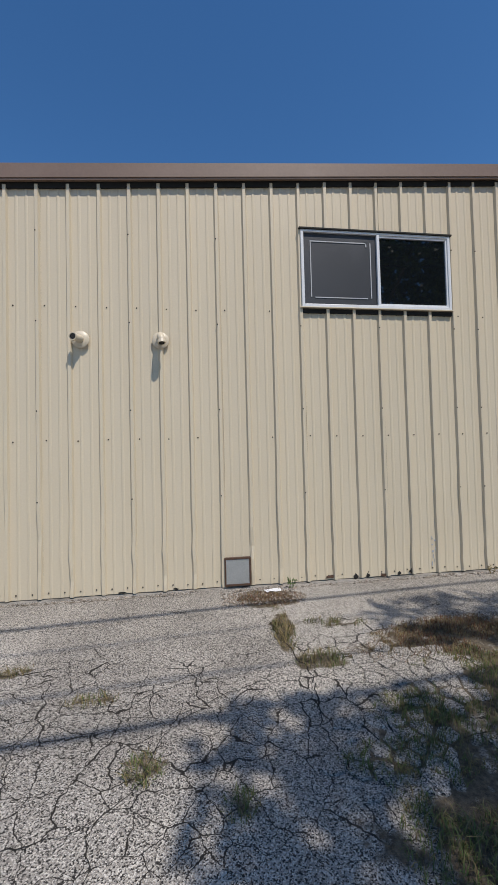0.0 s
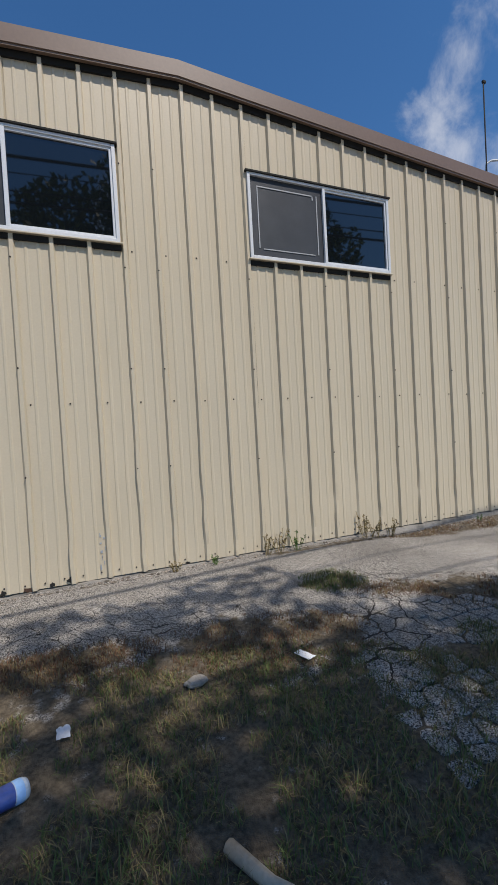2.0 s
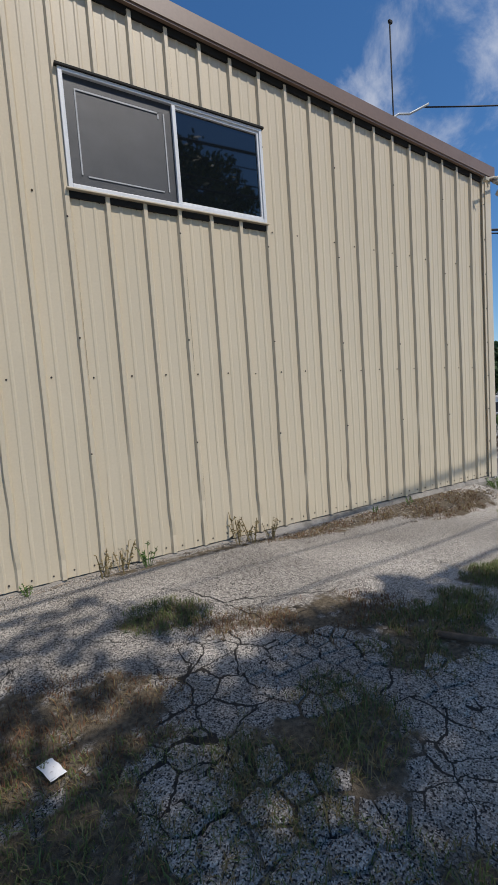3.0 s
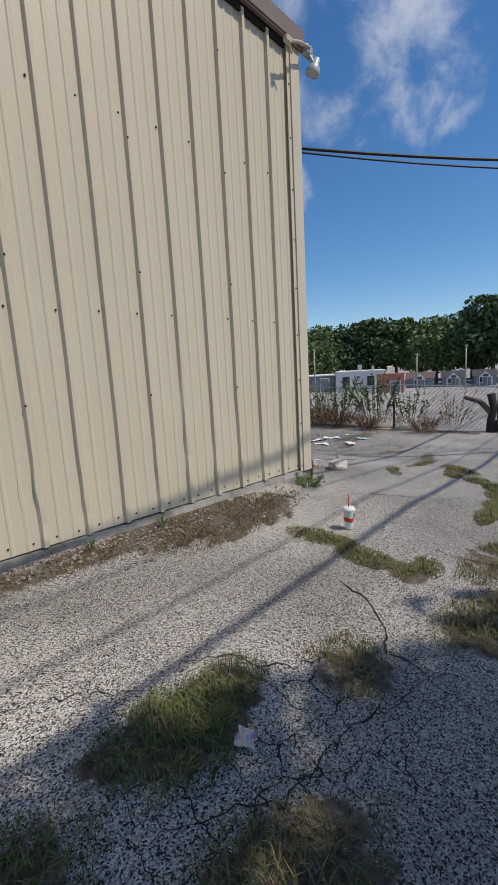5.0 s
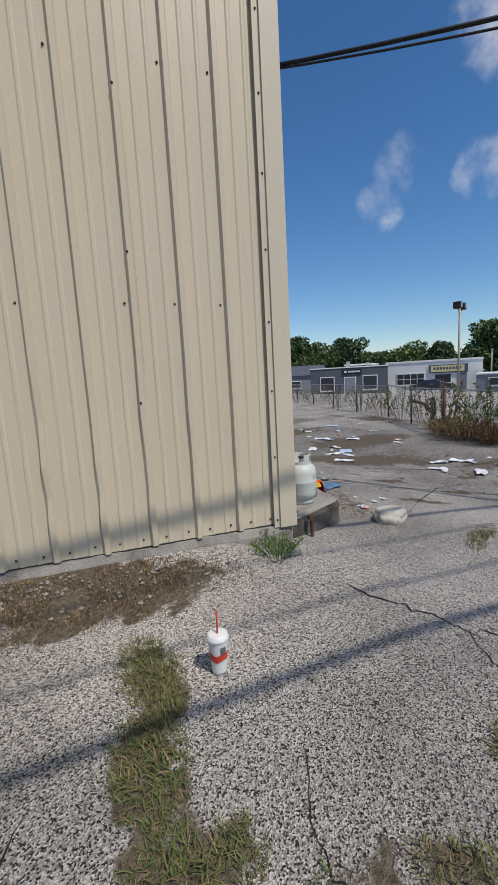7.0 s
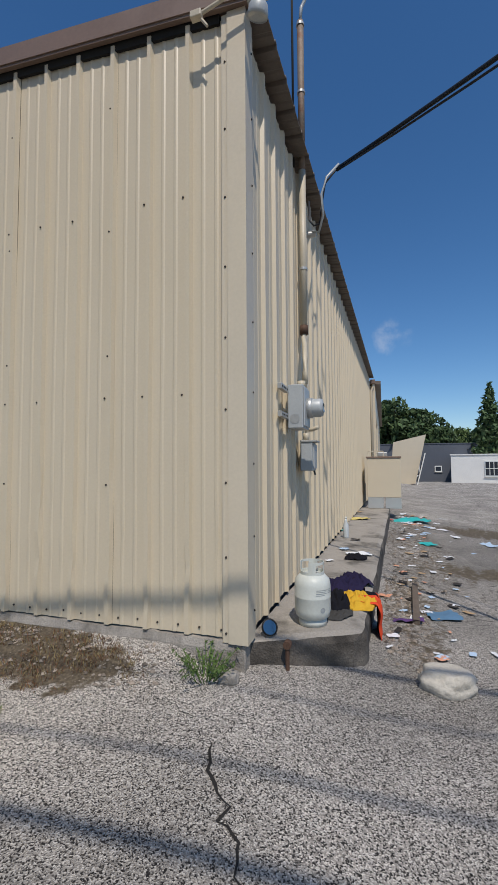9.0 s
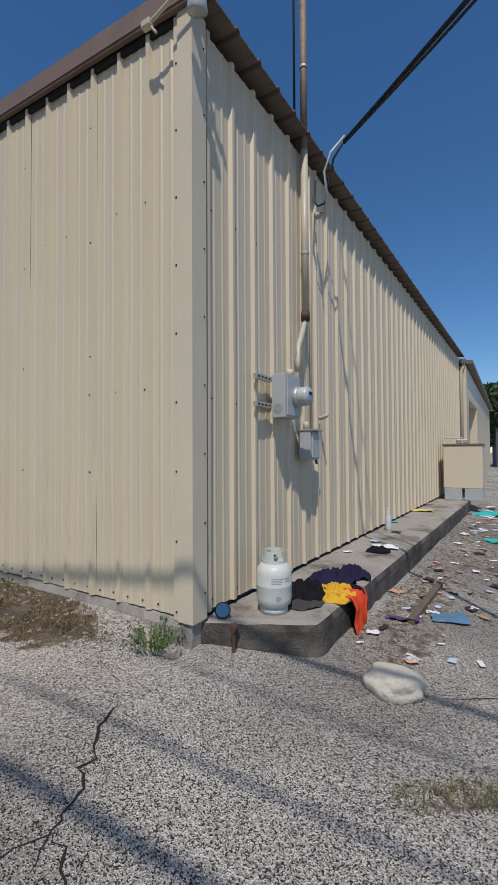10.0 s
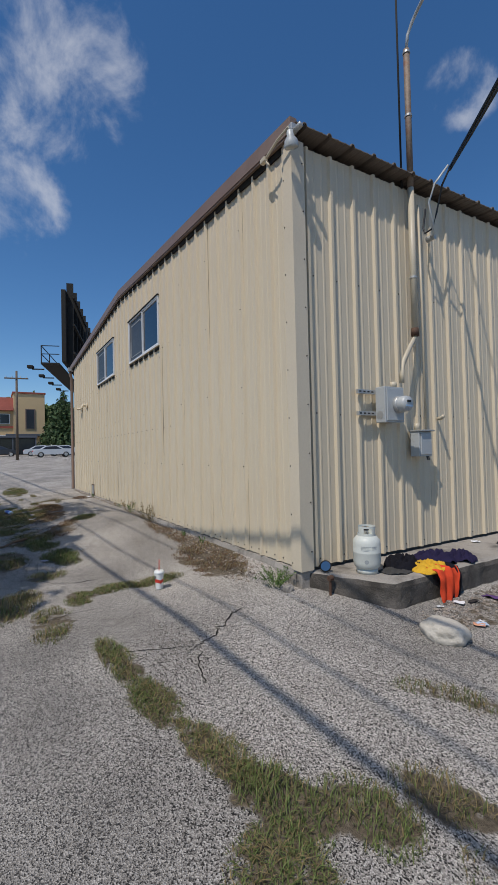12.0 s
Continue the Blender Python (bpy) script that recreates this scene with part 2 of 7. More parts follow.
        sr.inputs["From Min"].default_value, sr.inputs["From Max"].default_value = 0.92, 1.12
        l.new(ad.outputs[0], sr.inputs["Value"])
        soil = n.new("ShaderNodeValToRGB")
        soil.color_ramp.elements[0].position, soil.color_ramp.elements[0].color = 0.3, (0.068, 0.054, 0.037, 1)
        soil.color_ramp.elements[1].position, soil.color_ramp.elements[1].color = 0.75, (0.20, 0.16, 0.11, 1)
        s2 = n.new("ShaderNodeTexNoise")
        s2.inputs["Scale"].default_value, s2.inputs["Detail"].default_value = 45, 6
        l.new(geo, s2.inputs["Vector"])
        l.new(s2.outputs["Fac"], soil.inputs[0])
        mx = n.new("ShaderNodeMix")
        mx.data_type = "RGBA"
        l.new(sr.outputs[0], mx.inputs["Factor"])
        l.new(out, mx.inputs["A"])
        l.new(soil.outputs[0], mx.inputs["B"])
        out = mx.outputs["Result"]
    l.new(out, b.inputs["Base Color"])
    bp = n.new("ShaderNodeBump")
    bp.inputs["Strength"].default_value, bp.inputs["Distance"].default_value = 0.9, 0.007
    l.new(height, bp.inputs["Height"])
    l.new(bp.outputs[0], b.inputs["Normal"])
    return m


def leaf(name, color, rough=0.6, vary=0.35):
    m, n, l = nodes_of(name)
    b = n["Principled BSDF"]
    b.inputs["Roughness"].default_value = rough
    b.inputs["Specular IOR Level"].default_value = 0.2
    hs = n.new("ShaderNodeHueSaturation")
    hs.inputs["Color"].default_value = (*color, 1)
    r = n.new("ShaderNodeMapRange")
    l.new(n.new("ShaderNodeNewGeometry").outputs["Random Per Island"], r.inputs["Value"])
    r.inputs["To Min"].default_value, r.inputs["To Max"].default_value = 1 - vary, 1 + vary
    l.new(r.outputs[0], hs.inputs["Value"])
    l.new(hs.outputs[0], b.inputs["Base Color"])
    return m


CREAM = surface("cream_steel", (0.62, 0.53, 0.385), 0.42, 0, 0.05, 1.6, 60, 0.03, (0.50, 0.42, 0.29), (0.60, 0.82), streak=True)
CREAM_TRIM = surface("cream_trim", (0.62, 0.535, 0.40), 0.4, 0, 0.05, 2.0, 50, 0.02)
BROWN = surface("brown_trim", (0.20, 0.135, 0.10), 0.45, 0, 0.10, 1.5, 40, 0.02, (0.26, 0.19, 0.15), (0.55, 0.8))
ROOF = surface("roof_steel", (0.16, 0.13, 0.105), 0.6, 0.0, 0.15, 2.0, 40, 0.05)
# near-black: shade painted into gaps and openings, and plain dark parts
DARK = surface("near_black", (0.015, 0.014, 0.012), 0.9, 0, 0.3, 4, 40, 0)
INSIDE = surface("inner_wall", (0.10, 0.095, 0.085), 0.9, 0, 0.2, 2, 30, 0.1)
ALU = surface("white_aluminium", (0.72, 0.73, 0.74), 0.38, 0.1, 0.08, 4, 60, 0.03, (0.45, 0.43, 0.38), (0.62, 0.85))
SCREEN = surface("insect_screen", (0.034, 0.037, 0.043), 0.4, 0, 0.25, 1.2, 300, 0.2, (0.062, 0.066, 0.072), (0.5, 0.7))
TAPE = surface("screen_spline", (0.42, 0.43, 0.44), 0.6, 0, 0.2, 6, 60, 0)
GLASS = surface("dark_glass", (0.006, 0.008, 0.010), 0.03, 0, 0.1, 1, 4, 0, spec=0.9)
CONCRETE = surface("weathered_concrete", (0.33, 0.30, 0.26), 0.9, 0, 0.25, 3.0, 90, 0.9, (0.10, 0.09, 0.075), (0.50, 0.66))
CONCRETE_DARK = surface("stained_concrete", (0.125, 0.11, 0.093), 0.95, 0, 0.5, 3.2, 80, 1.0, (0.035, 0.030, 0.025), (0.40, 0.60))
STONE = surface("limestone", (0.50, 0.46, 0.39), 0.9, 0, 0.14, 6, 50, 0.7, (0.33, 0.29, 0.23), (0.55, 0.75))
SCREW = surface("rusty_screw", (0.045, 0.036, 0.03), 0.6, 0.3, 0.3, 30, 200, 0)
RUST = surface("rusted_steel", (0.10, 0.055, 0.035), 0.8, 0.2, 0.4, 12, 90, 0.3)
GALV = surface("galvanised_steel", (0.46, 0.46, 0.44), 0.45, 0.55, 0.12, 9, 80, 0.05, (0.26, 0.20, 0.15), (0.60, 0.8))
GREY_PAINT = surface("grey_paint", (0.42, 0.44, 0.44), 0.45, 0.1, 0.10, 5, 70, 0.04, (0.25, 0.23, 0.20), (0.62, 0.85))
BEIGE_PAINT = surface("beige_pipe_paint", (0.50, 0.44, 0.33), 0.45, 0, 0.1, 5, 70, 0.04)
BLACK = surface("black_cable", (0.012, 0.012, 0.013), 0.55, 0, 0.2, 8, 60, 0)
CRACK = surface("crack_soil", (0.016, 0.014, 0.012), 0.95, 0, 0.3, 8, 60, 0.4)
WHITE = surface("white_paint", (0.74, 0.74, 0.70), 0.4, 0, 0.07, 5, 60, 0.04, (0.55, 0.53, 0.47), (0.62, 0.85))
PAPER = surface("white_paper", (0.74, 0.75, 0.76), 0.7, 0, 0.08, 8, 80, 0.1)
ASPHALT = asphalt("worn_asphalt")
ASPHALT_PIECE = asphalt("worn_asphalt_piece", False)
GRASS_GREEN = leaf("green_grass", (0.115, 0.145, 0.045))
GRASS_DRY = leaf("dry_grass", (0.22, 0.168, 0.078))
WEED_RED = leaf("russet_weed", (0.15, 0.075, 0.04))
WEED_GREEN = leaf("broad_weed", (0.10, 0.16, 0.045))
LEAF_TREE = leaf("tree_leaf", (0.10, 0.145, 0.05))
LEAF_TREE2 = leaf("tree_leaf_light", (0.14, 0.185, 0.065))
LEAF_DARK = leaf("tree_leaf_dark", (0.07, 0.11, 0.045))
BARK = surface("bark", (0.13, 0.10, 0.075), 0.95, 0, 0.3, 5, 40, 0.6)
BURNT = surface("charred_wood", (0.035, 0.028, 0.024), 0.9, 0, 0.4, 7, 50, 0.6)

# ---- ground ----
# soil patches: centre x, y, half-lengths, turn in degrees, strength, grass kind
PATCHES = [
    (3.35, 1.75, 1.75, 1.05, -3, 1.0, "mixed"), (1.95, 2.3, 0.26, 0.2, 0, 0.95, "mixed"), (1.5, 1.92, 0.28, 0.12, 5, 0.95, "mixed"), (1.75, 1.42, 0.4, 0.28, 0, 1.0, "mixed"), (2.7, 3.1, 0.7, 0.2, 4, 0.95, "russet"), (2.6, 2.95, 0.9, 0.28, 5, 0.9, "russet"), (4.1, 2.8, 0.75, 0.35, -12, 0.9, "russet"),
    (5.04, 3.38, 0.28, 0.2, -20, 0.9, "green"), (5.4, 3.05, 0.32, 0.16, -20, 0.8, "russet"), (5.25, 2.1, 0.42, 0.34, 10, 0.9, "mixed"),
    (6.05, 2.75, 0.5, 0.3, -15, 0.9, "russet"), (6.25, 2.35, 0.4, 0.33, 0, 0.9, "mixed"), (6.8, 2.5, 0.32, 0.2, 0, 0.9, "green"),
    (7.5, 2.63, 0.32, 0.22, 0, 0.95, "green"), (6.7, 1.35, 0.75, 0.42, -8, 1.0, "mixed"), (5.2, 1.35, 0.28, 0.25, 0, 0.8, "mixed"),
    (8.29, 2.4, 0.2, 0.2, 0, 0.9, "mixed"), (7.75, 2.66, 0.26, 0.16, 20, 0.9, "mixed"), (7.3, 2.0, 0.4, 0.25, 0, 0.9, "mixed"),
    (9.35, 3.36, 0.13, 0.28, 8, 1.0, "mat"), (9.29, 2.92, 0.13, 0.22, 0, 1.0, "mat"), (9.37, 2.56, 0.2, 0.13, 0, 1.0, "mat"),
    (9.15, 1.95, 0.45, 0.28, -20, 0.9, "dry"), (9.85, 2.25, 0.4, 0.16, -5, 0.8, "mixed"), (10.85, 2.58, 0.4, 0.09, 8, 0.9, "mat"),
    (11.3, 2.66, 0.24, 0.11, 10, 1.0, "mat"), (11.8, 2.8, 0.28, 0.10, 15, 1.0, "mat"), (12.2, 2.92, 0.26, 0.13, 25, 1.0, "green"),
    (12.45, 3.2, 0.22, 0.15, 20, 1.0, "green"), (12.62, 3.58, 0.28, 0.12, 30, 1.0, "dry"), (12.45, 2.75, 0.2, 0.2, 0, 0.9, "mat"),
    (12.35, 4.3, 0.5, 0.1, 35, 0.7, "dry"), (13.6, 4.4, 0.8, 0.14, 10, 0.8, "dry"), (13.4, 5.7, 0.5, 0.10, 25, 0.95, "dry"), (12.9, 6.5, 0.4, 0.10, -15, 0.95, "dry"), (14.9, 6.6, 0.7, 0.16, 10, 0.95, "dry"), (12.6, 5.35, 0.3, 0.08, -20, 0.95, "dry"), (14.5, 5.3, 1.2, 0.16, -20, 0.8, "dry"), (13.2, 3.7, 0.5, 0.2, 40, 0.9, "dry"),
    (1.25, 3.3, 0.09, 0.42, -6, 1.0, "dry"), (1.4, 2.82, 0.22, 0.10, 0, 0.9, "dry"), (1.7, 3.35, 0.25, 0.07, -12, 0.8, "dry"), (1.25, 4.0, 0.36, 0.22, 0, 0.9, "russet"),
    (-0.85, 2.98, 0.28, 0.06, 10, 0.8, "dry"), (-0.12, 2.6, 0.15, 0.06, 0, 0.8, "dry"), (0.25, 2.02, 0.10, 0.10, 0, 0.8, "green"), (0.7, 1.75, 0.08, 0.08, 0, 0.7, "green"),
    (-1.5, 1.9, 0.2, 0.08, 0, 0.6, "dry"), (8.95, 4.12, 0.95, 0.30, -3, 1.0, "russet"), (9.7, 4.1, 0.25, 0.16, 0, 0.9, "russet"), (7.4, 4.2, 1.0, 0.12, 0, 0.9, "russet"), (5.6, 4.25, 0.9, 0.08, 0, 0.8, "none"),
    (2.7, 4.28, 1.4, 0.05, 0, 0.7, "none"), (-0.6, 4.3, 1.2, 0.05, 0, 0.7, "none"), (11.62, 6.2, 0.32, 1.5, 0, 0.66, "none"), (11.8, 10.0, 0.6, 3.0, 0, 0.6, "none"), (13.6, 8.2, 1.8, 0.6, -10, 0.95, "none"), (15.2, 10.5, 1.6, 0.9, 10, 0.95, "none"), (14.0, 13.0, 2.0, 0.8, 15, 0.9, "none"), (15.6, 7.0, 1.2, 0.35, 5, 0.8, "dry"), (16.0, 16.0, 2.0, 1.0, 40, 0.75, "none"), (15.0, 5.9, 0.9, 0.12, 5, 0.9, "dry"), (14.2, 4.6, 0.7, 0.1, 20, 0.9, "dry"), (11.95, 9.0, 0.6, 3.2, 0, 0.5, "none"),
    (13, 14.0, 1.6, 1.2, 0, 0.5, "green"), (17.2, 8.0, 0.5, 3.5, 5, 1.0, "dry"), (18.6, 13.5, 0.6, 3.0, 12, 0.9, "dry"), (14.5, 9.0, 1.8, 0.35, -25, 0.6, "none"),
    (-3.4, 2.6, 1.6, 0.35, 0, 0.7, "mixed"), (3.1, 0.4, 3.0, 0.7, 0, 0.9, "mixed"), (0, -3.5, 40.0, 1.6, 0, 0.9, "none"),
]


def soil_at(x, y):
    s = 0.0
    for cx, cy, a, b, turn, k, _ in PATCHES:
        if abs(x - cx) > a + b + 0.6 or abs(y - cy) > a + b + 0.6:
            continue
        c, d = math.cos(radians(turn)), math.sin(radians(turn))
        u, v = ((x - cx) * c + (y - cy) * d) / a, ((y - cy) * c - (x - cx) * d) / b
        q = math.hypot(u, v) + 0.42 * noise.noise((x * 3.1, y * 3.1, cx)) + 0.22 * noise.noise((x * 9, y * 9, cy))
        s = max(s, k * sm((1.25 - q) / 0.5))
    return s * 0.74


def steps(*runs):
    out = []
    for a, b, d in runs:
        k = max(1, round((b - a) / d))
        out += [a + (b - a) * i / k for i in range(k)]
    return out + [runs[-1][1]]


gx = steps((-600, -120, 120), (-120, -20, 10), (-20, -4, 1.0), (-4, 14.5, 0.07), (14.5, 30, 0.7), (30, 120, 9), (120, 600, 120))
gy = steps((-600, -60, 120), (-60, -8, 6), (-8, 0.6, 0.7), (0.6, 5.4, 0.07), (5.4, 16, 0.35), (16, 60, 4), (60, 600, 120))
gverts = [(x, y, rough_z(x, y)) for y in gy for x in gx]
nx = len(gx)
gfaces = [(j * nx + i, j * nx + i + 1, (j + 1) * nx + i + 1, (j + 1) * nx + i) for j in range(len(gy) - 1) for i in range(nx - 1)]
ground = mesh_part("ground", gverts, gfaces, ASPHALT, smooth=True)
tagged(ground, "worn pale asphalt yard with cracks and soil", "ground", kind="structure")
att = ground.data.attributes.new("soil", "FLOAT", "POINT")
att.data.foreach_set("value", [soil_at(x, y) for x, y, z in gverts])
# where the pavement is crazed, and where its old binder lies bare: centre, half-lengths, strength
CRAZED = [(0.2, 2.3, 2.0, 1.0, 0.5), (2.0, 2.6, 1.0, 0.9, 0.8), (5.4, 2.3, 1.3, 0.9, 0.9), (3.2, 3.3, 1.2, 0.5, 0.45), (7.7, 2.3, 0.8, 0.5, 0.35), (14.5, 7.0, 3.0, 2.0, 0.5)]
BARE = [(11.2, 1.3, 2.2, 1.25, 0.42), (14.5, 10.5, 3.4, 4.0, 0.4)]


def spread(x, y, spots):
    return max(k * sm(1.6 * (1.15 - math.hypot((x - cx) / a, (y - cy) / b) + 0.3 * noise.noise((x * 2, y * 2, 6.0)))) for cx, cy, a, b, k in spots)


for key, spots in (("craze", CRAZED), ("coarse", BARE)):
    layer = ground.data.attributes.new(key, "FLOAT", "POINT")
    layer.data.foreach_set("value", [spread(x, y, spots) for x, y, z in gverts])

# ---- the metal building ----
WX0, WX1, WY = -2.2, 10.50, 4.40        # south wall, outer flat face
NORTH = 17.8
RIDGE_X = 4.22
PITCH, RIB0 = 0.309, 3.636
BASE = 0.44
SKEW = 0.033                            # the east wall stands a little off square


def ex(y):
    return SKEW * (y - WY)


def rake(x):
    return 5.045 - (0.073 if x < RIDGE_X else 0.071) * abs(x - RIDGE_X)


WINDOWS = [(1.79, 3.595, 3.475, 4.35), (4.89, 6.705, 3.475, 4.35)]
RIB = [(-0.028, 0.0), (-0.015, 0.031), (0.015, 0.031), (0.028, 0.0)]
MINOR = [(0.088, 0.0), (0.098, 0.005), (0.112, 0.005), (0.122, 0.0), (0.186, 0.0), (0.196, 0.005), (0.210, 0.005), (0.220, 0.0)]


def profile(x0, x1, origin, extra=()):
    """Outline of ribbed sheet between x0 and x1: (along, proud)."""
    pts = []
    k0 = math.floor((x0 - origin) / PITCH) - 1
    for k in range(k0, k0 + int((x1 - x0) / PITCH) + 4):
        for dx, d in RIB + MINOR:
            pts.append((origin + k * PITCH + dx * (PITCH / 0.3065), d))
    pts.sort()

    def proud(x):
        for (a, da), (b, db) in zip(pts, pts[1:]):
            if a <= x <= b:
                return da + (db - da) * (x - a) / max(b - a, 1e-6)
        return 0.0
    inner = [p for p in pts if x0 + 1e-4 < p[0] < x1 - 1e-4]
    for x in (x0, x1, *extra):
        if x0 <= x <= x1 and all(abs(x - p[0]) > 1e-4 for p in inner):
            inner.append((x, proud(x)))
    return sorted(inner)


def sheet(name, prof, top, place, holes, material, parent, dents=0.0, seed=0):
    """Ribbed steel between the base and top(x), with holes; place(x, proud, z) gives the point."""
    base_levels = [BASE, BASE + 0.06, BASE + 0.16, BASE + 0.28, BASE + 0.42, BASE + 0.62, BASE + 0.9, 1.7, 2.2, 2.8]
    cuts = sorted({z for h in holes for z in h[2:]})
    levels = sorted(set([z for z in base_levels if all(abs(z - c) > 0.03 for c in cuts)] + cuts))
    verts, faces, index = [], [], {}

    def vert(i, j):
        if (i, j) not in index:
            x, d = prof[i]
            z = top(x) if j == len(levels) else levels[j]
            if dents and j < 7 and d > 0.001:
                k = noise.noise((round((x - RIB0) / PITCH) * 3.7 + seed, z * 4.0, 1.0))
                x += dents * 0.5 * k * (1 if j else 0.6)
                d *= 1 - min(0.75, max(0.0, dents * 30 * (k - 0.1)))
            d += dents * 0.25 * noise.noise((x * 1.6, z * 1.1, seed + 5.0))
            index[i, j] = len(verts)
            verts.append(place(x, d, z))
        return index[i, j]
    for i in range(len(prof) - 1):
        mid = (prof[i][0] + prof[i + 1][0]) / 2
        for j in range(len(levels)):
            za = levels[j]
            zb = levels[j + 1] if j + 1 < len(levels) else top(mid)
            if any(h[0] < mid < h[1] and h[2] - 1e-4 <= za and zb <= h[3] + 1e-4 for h in holes):
                continue
            faces.append((vert(i, j), vert(i + 1, j), vert(i + 1, j + 1), vert(i, j + 1)))
    return mesh_part(name, verts, faces, material, parent)


def south(x, d, z):
    return (x, WY - d, z)


def east(y, d, z):
    return (WX1 + d + ex(y), y, z)


wall_south = tagged(new("wall_south"), "cream ribbed steel gable wall, dented at the base", "wall", kind="structure")
LAPS = [-18, -15, -12, -9, -6, -3, 0, 1, 4, 7, 10, 13, 16, 19]   # ribs where one sheet laps the next
edges = [WX0] + [RIB0 + PITCH * q + 0.032 for q in LAPS] + [WX1 - 0.02]
for a, b in zip(edges, edges[1:]):
    prof = profile(a, b, RIB0, [h[q] for h in WINDOWS for q in (0, 1)])
    sheet("wall_panel", prof, lambda x: rake(x) + 0.02, south, WINDOWS, CREAM, wall_south, 0.03, a)
# backing wall with the window openings
bm = bmesh.new()
xs = [WX0 + 0.05, WINDOWS[0][0], WINDOWS[0][1], WINDOWS[1][0], WINDOWS[1][1], WX1 - 0.05]
for i in range(5):
    a, b = xs[i], xs[i + 1]
    if i in (1, 3):
        box(bm, a, b, WY + 0.03, WY + 0.15, 0.1, WINDOWS[0][2])
        box(bm, a, b, WY + 0.03, WY + 0.15, WINDOWS[0][3], 4.45)
    else:
        box(bm, a, b, WY + 0.03, WY + 0.15, 0.1, 4.45)
part("backing", bm, INSIDE, wall_south)
wall_east = tagged(new("wall_east"), "cream ribbed steel side wall in raking sun", "wall", kind="structure")
EAVE = rake(WX1)
n_e = round((NORTH - WY) / (3 * PITCH))
for k in range(n_e):
    a, b = WY + 0.02 + k * (NORTH - WY) / n_e, WY + 0.02 + (k + 1) * (NORTH - WY) / n_e
    sheet("wall_panel", profile(a, b, WY + 0.17), lambda y: EAVE + 0.03, east, [], CREAM, wall_east, 0.008, 20 + k)
bm = boxed(WX1 - 0.15, WX1 - 0.03, WY + 0.15, NORTH, 0.1, EAVE)
for v in bm.verts:
    v.co.x += ex(v.co.y)
part("backing", bm, INSIDE, wall_east)
wall_west = part("wall_west", boxed(WX0, WX0 + 0.12, WY + 0.15, NORTH, 0.1, rake(WX0)), CREAM)
tagged(wall_west, "cream steel side wall", "wall", kind="structure")
wall_north = part("wall_north", boxed(WX0, WX1 - 0.15 + ex(NORTH), NORTH, NORTH + 0.12, 0.1, 4.4), CREAM)
tagged(wall_north, "cream steel rear wall", "wall", kind="structure")
slab = part("floor", boxed(WX0 + 0.05, WX1 - 0.05, WY + 0.02, NORTH, -0.3, BASE - 0.01), CONCRETE)
tagged(slab, "concrete floor slab and footing of the building", "floor", kind="structure")

# roof: two ribbed slopes, overhanging the eaves
roof = tagged(new("roof"), "low gable roof of ribbed brown steel", "roof", kind="structure")
for x0, x1, name in ((WX0 - 0.15, RIDGE_X, "roof_slope"), (RIDGE_X, WX1 + 0.16, "roof_slope")):
    verts, faces = [], []
    pr = profile(WY - 0.05, NORTH + 0.1, WY + 0.05)
    for y, d in pr:
        for up in (0.125, 0.116):
            for x in (x0, x1):
                verts.append((x + (ex(y) if x > WX1 else 0), y, rake(x) + up + d))
    for i in range(len(pr) - 1):
        a, b = i * 4, i * 4 + 4
        faces += [(a, a + 1, b + 1, b), (a + 2, b + 2, b + 3, a + 3), (a, b, b + 2, a + 2), (a + 1, a + 3, b + 3, b + 1)]
    mesh_part(name, verts, faces, ROOF, roof)


def rake_strip(name, y0, y1, lo, hi, material, parent, x0=WX0 - 0.14, x1=WX1 + 0.10):
    bm = bmesh.new()
    for a, b in ((x0, RIDGE_X), (RIDGE_X, x1)):
        q = [bm.verts.new((x, y, rake(x) + z)) for x in (a, b) for y in (y0, y1) for z in (lo, hi)]
        for f in ((0, 1, 5, 4), (2, 6, 7, 3), (1, 3, 7, 5), (0, 4, 6, 2), (0, 2, 3, 1), (4, 5, 7, 6)):
            bm.faces.new([q[i] for i in f])
    bmesh.ops.remove_doubles(bm, verts=bm.verts, dist=1e-5)
    bmesh.ops.recalc_face_normals(bm, faces=bm.faces)
    return part(name, bm, material, parent)


rake_trim = tagged(new("trim"), "brown steel rake trim along the gable", "trim", kind="structure")
rake_strip("fascia", WY - 0.085, WY - 0.004, 0.055, 0.205, BROWN, rake_trim)
# dark strip paints the shade between the rib tops under the fascia
rake_strip("rake_shade_strip", WY - 0.026, WY - 0.004, -0.02, 0.054, DARK, rake_trim, x0=WX0 + 0.02, x1=WX1 - 0.14)
rake_strip("lower_flange", WY - 0.075, WY - 0.040, 0.034, 0.0545, BROWN, rake_trim)
corner_trim = tagged(new("trim"), "folded cream corner trim", "trim", kind="structure")
part("front_flange", boxed(WX1 - 0.075, WX1 + 0.056, WY - 0.046, WY - 0.040, BASE - 0.02, EAVE + 0.03), CREAM_TRIM, corner_trim)
part("screw_flange", boxed(WX1 - 0.12, WX1 - 0.0755, WY - 0.032, WY - 0.026, BASE - 0.02, EAVE + 0.03), CREAM_TRIM, corner_trim)
part("side_flange", boxed(WX1 + 0.050, WX1 + 0.056, WY - 0.0398, WY + 0.11, BASE - 0.02, EAVE + 0.03), CREAM_TRIM, corner_trim)
part("return_flange", boxed(WX1 - 0.075, WX1 - 0.072, WY - 0.0398, WY - 0.004, BASE - 0.02, EAVE + 0.03), CREAM_TRIM, corner_trim)

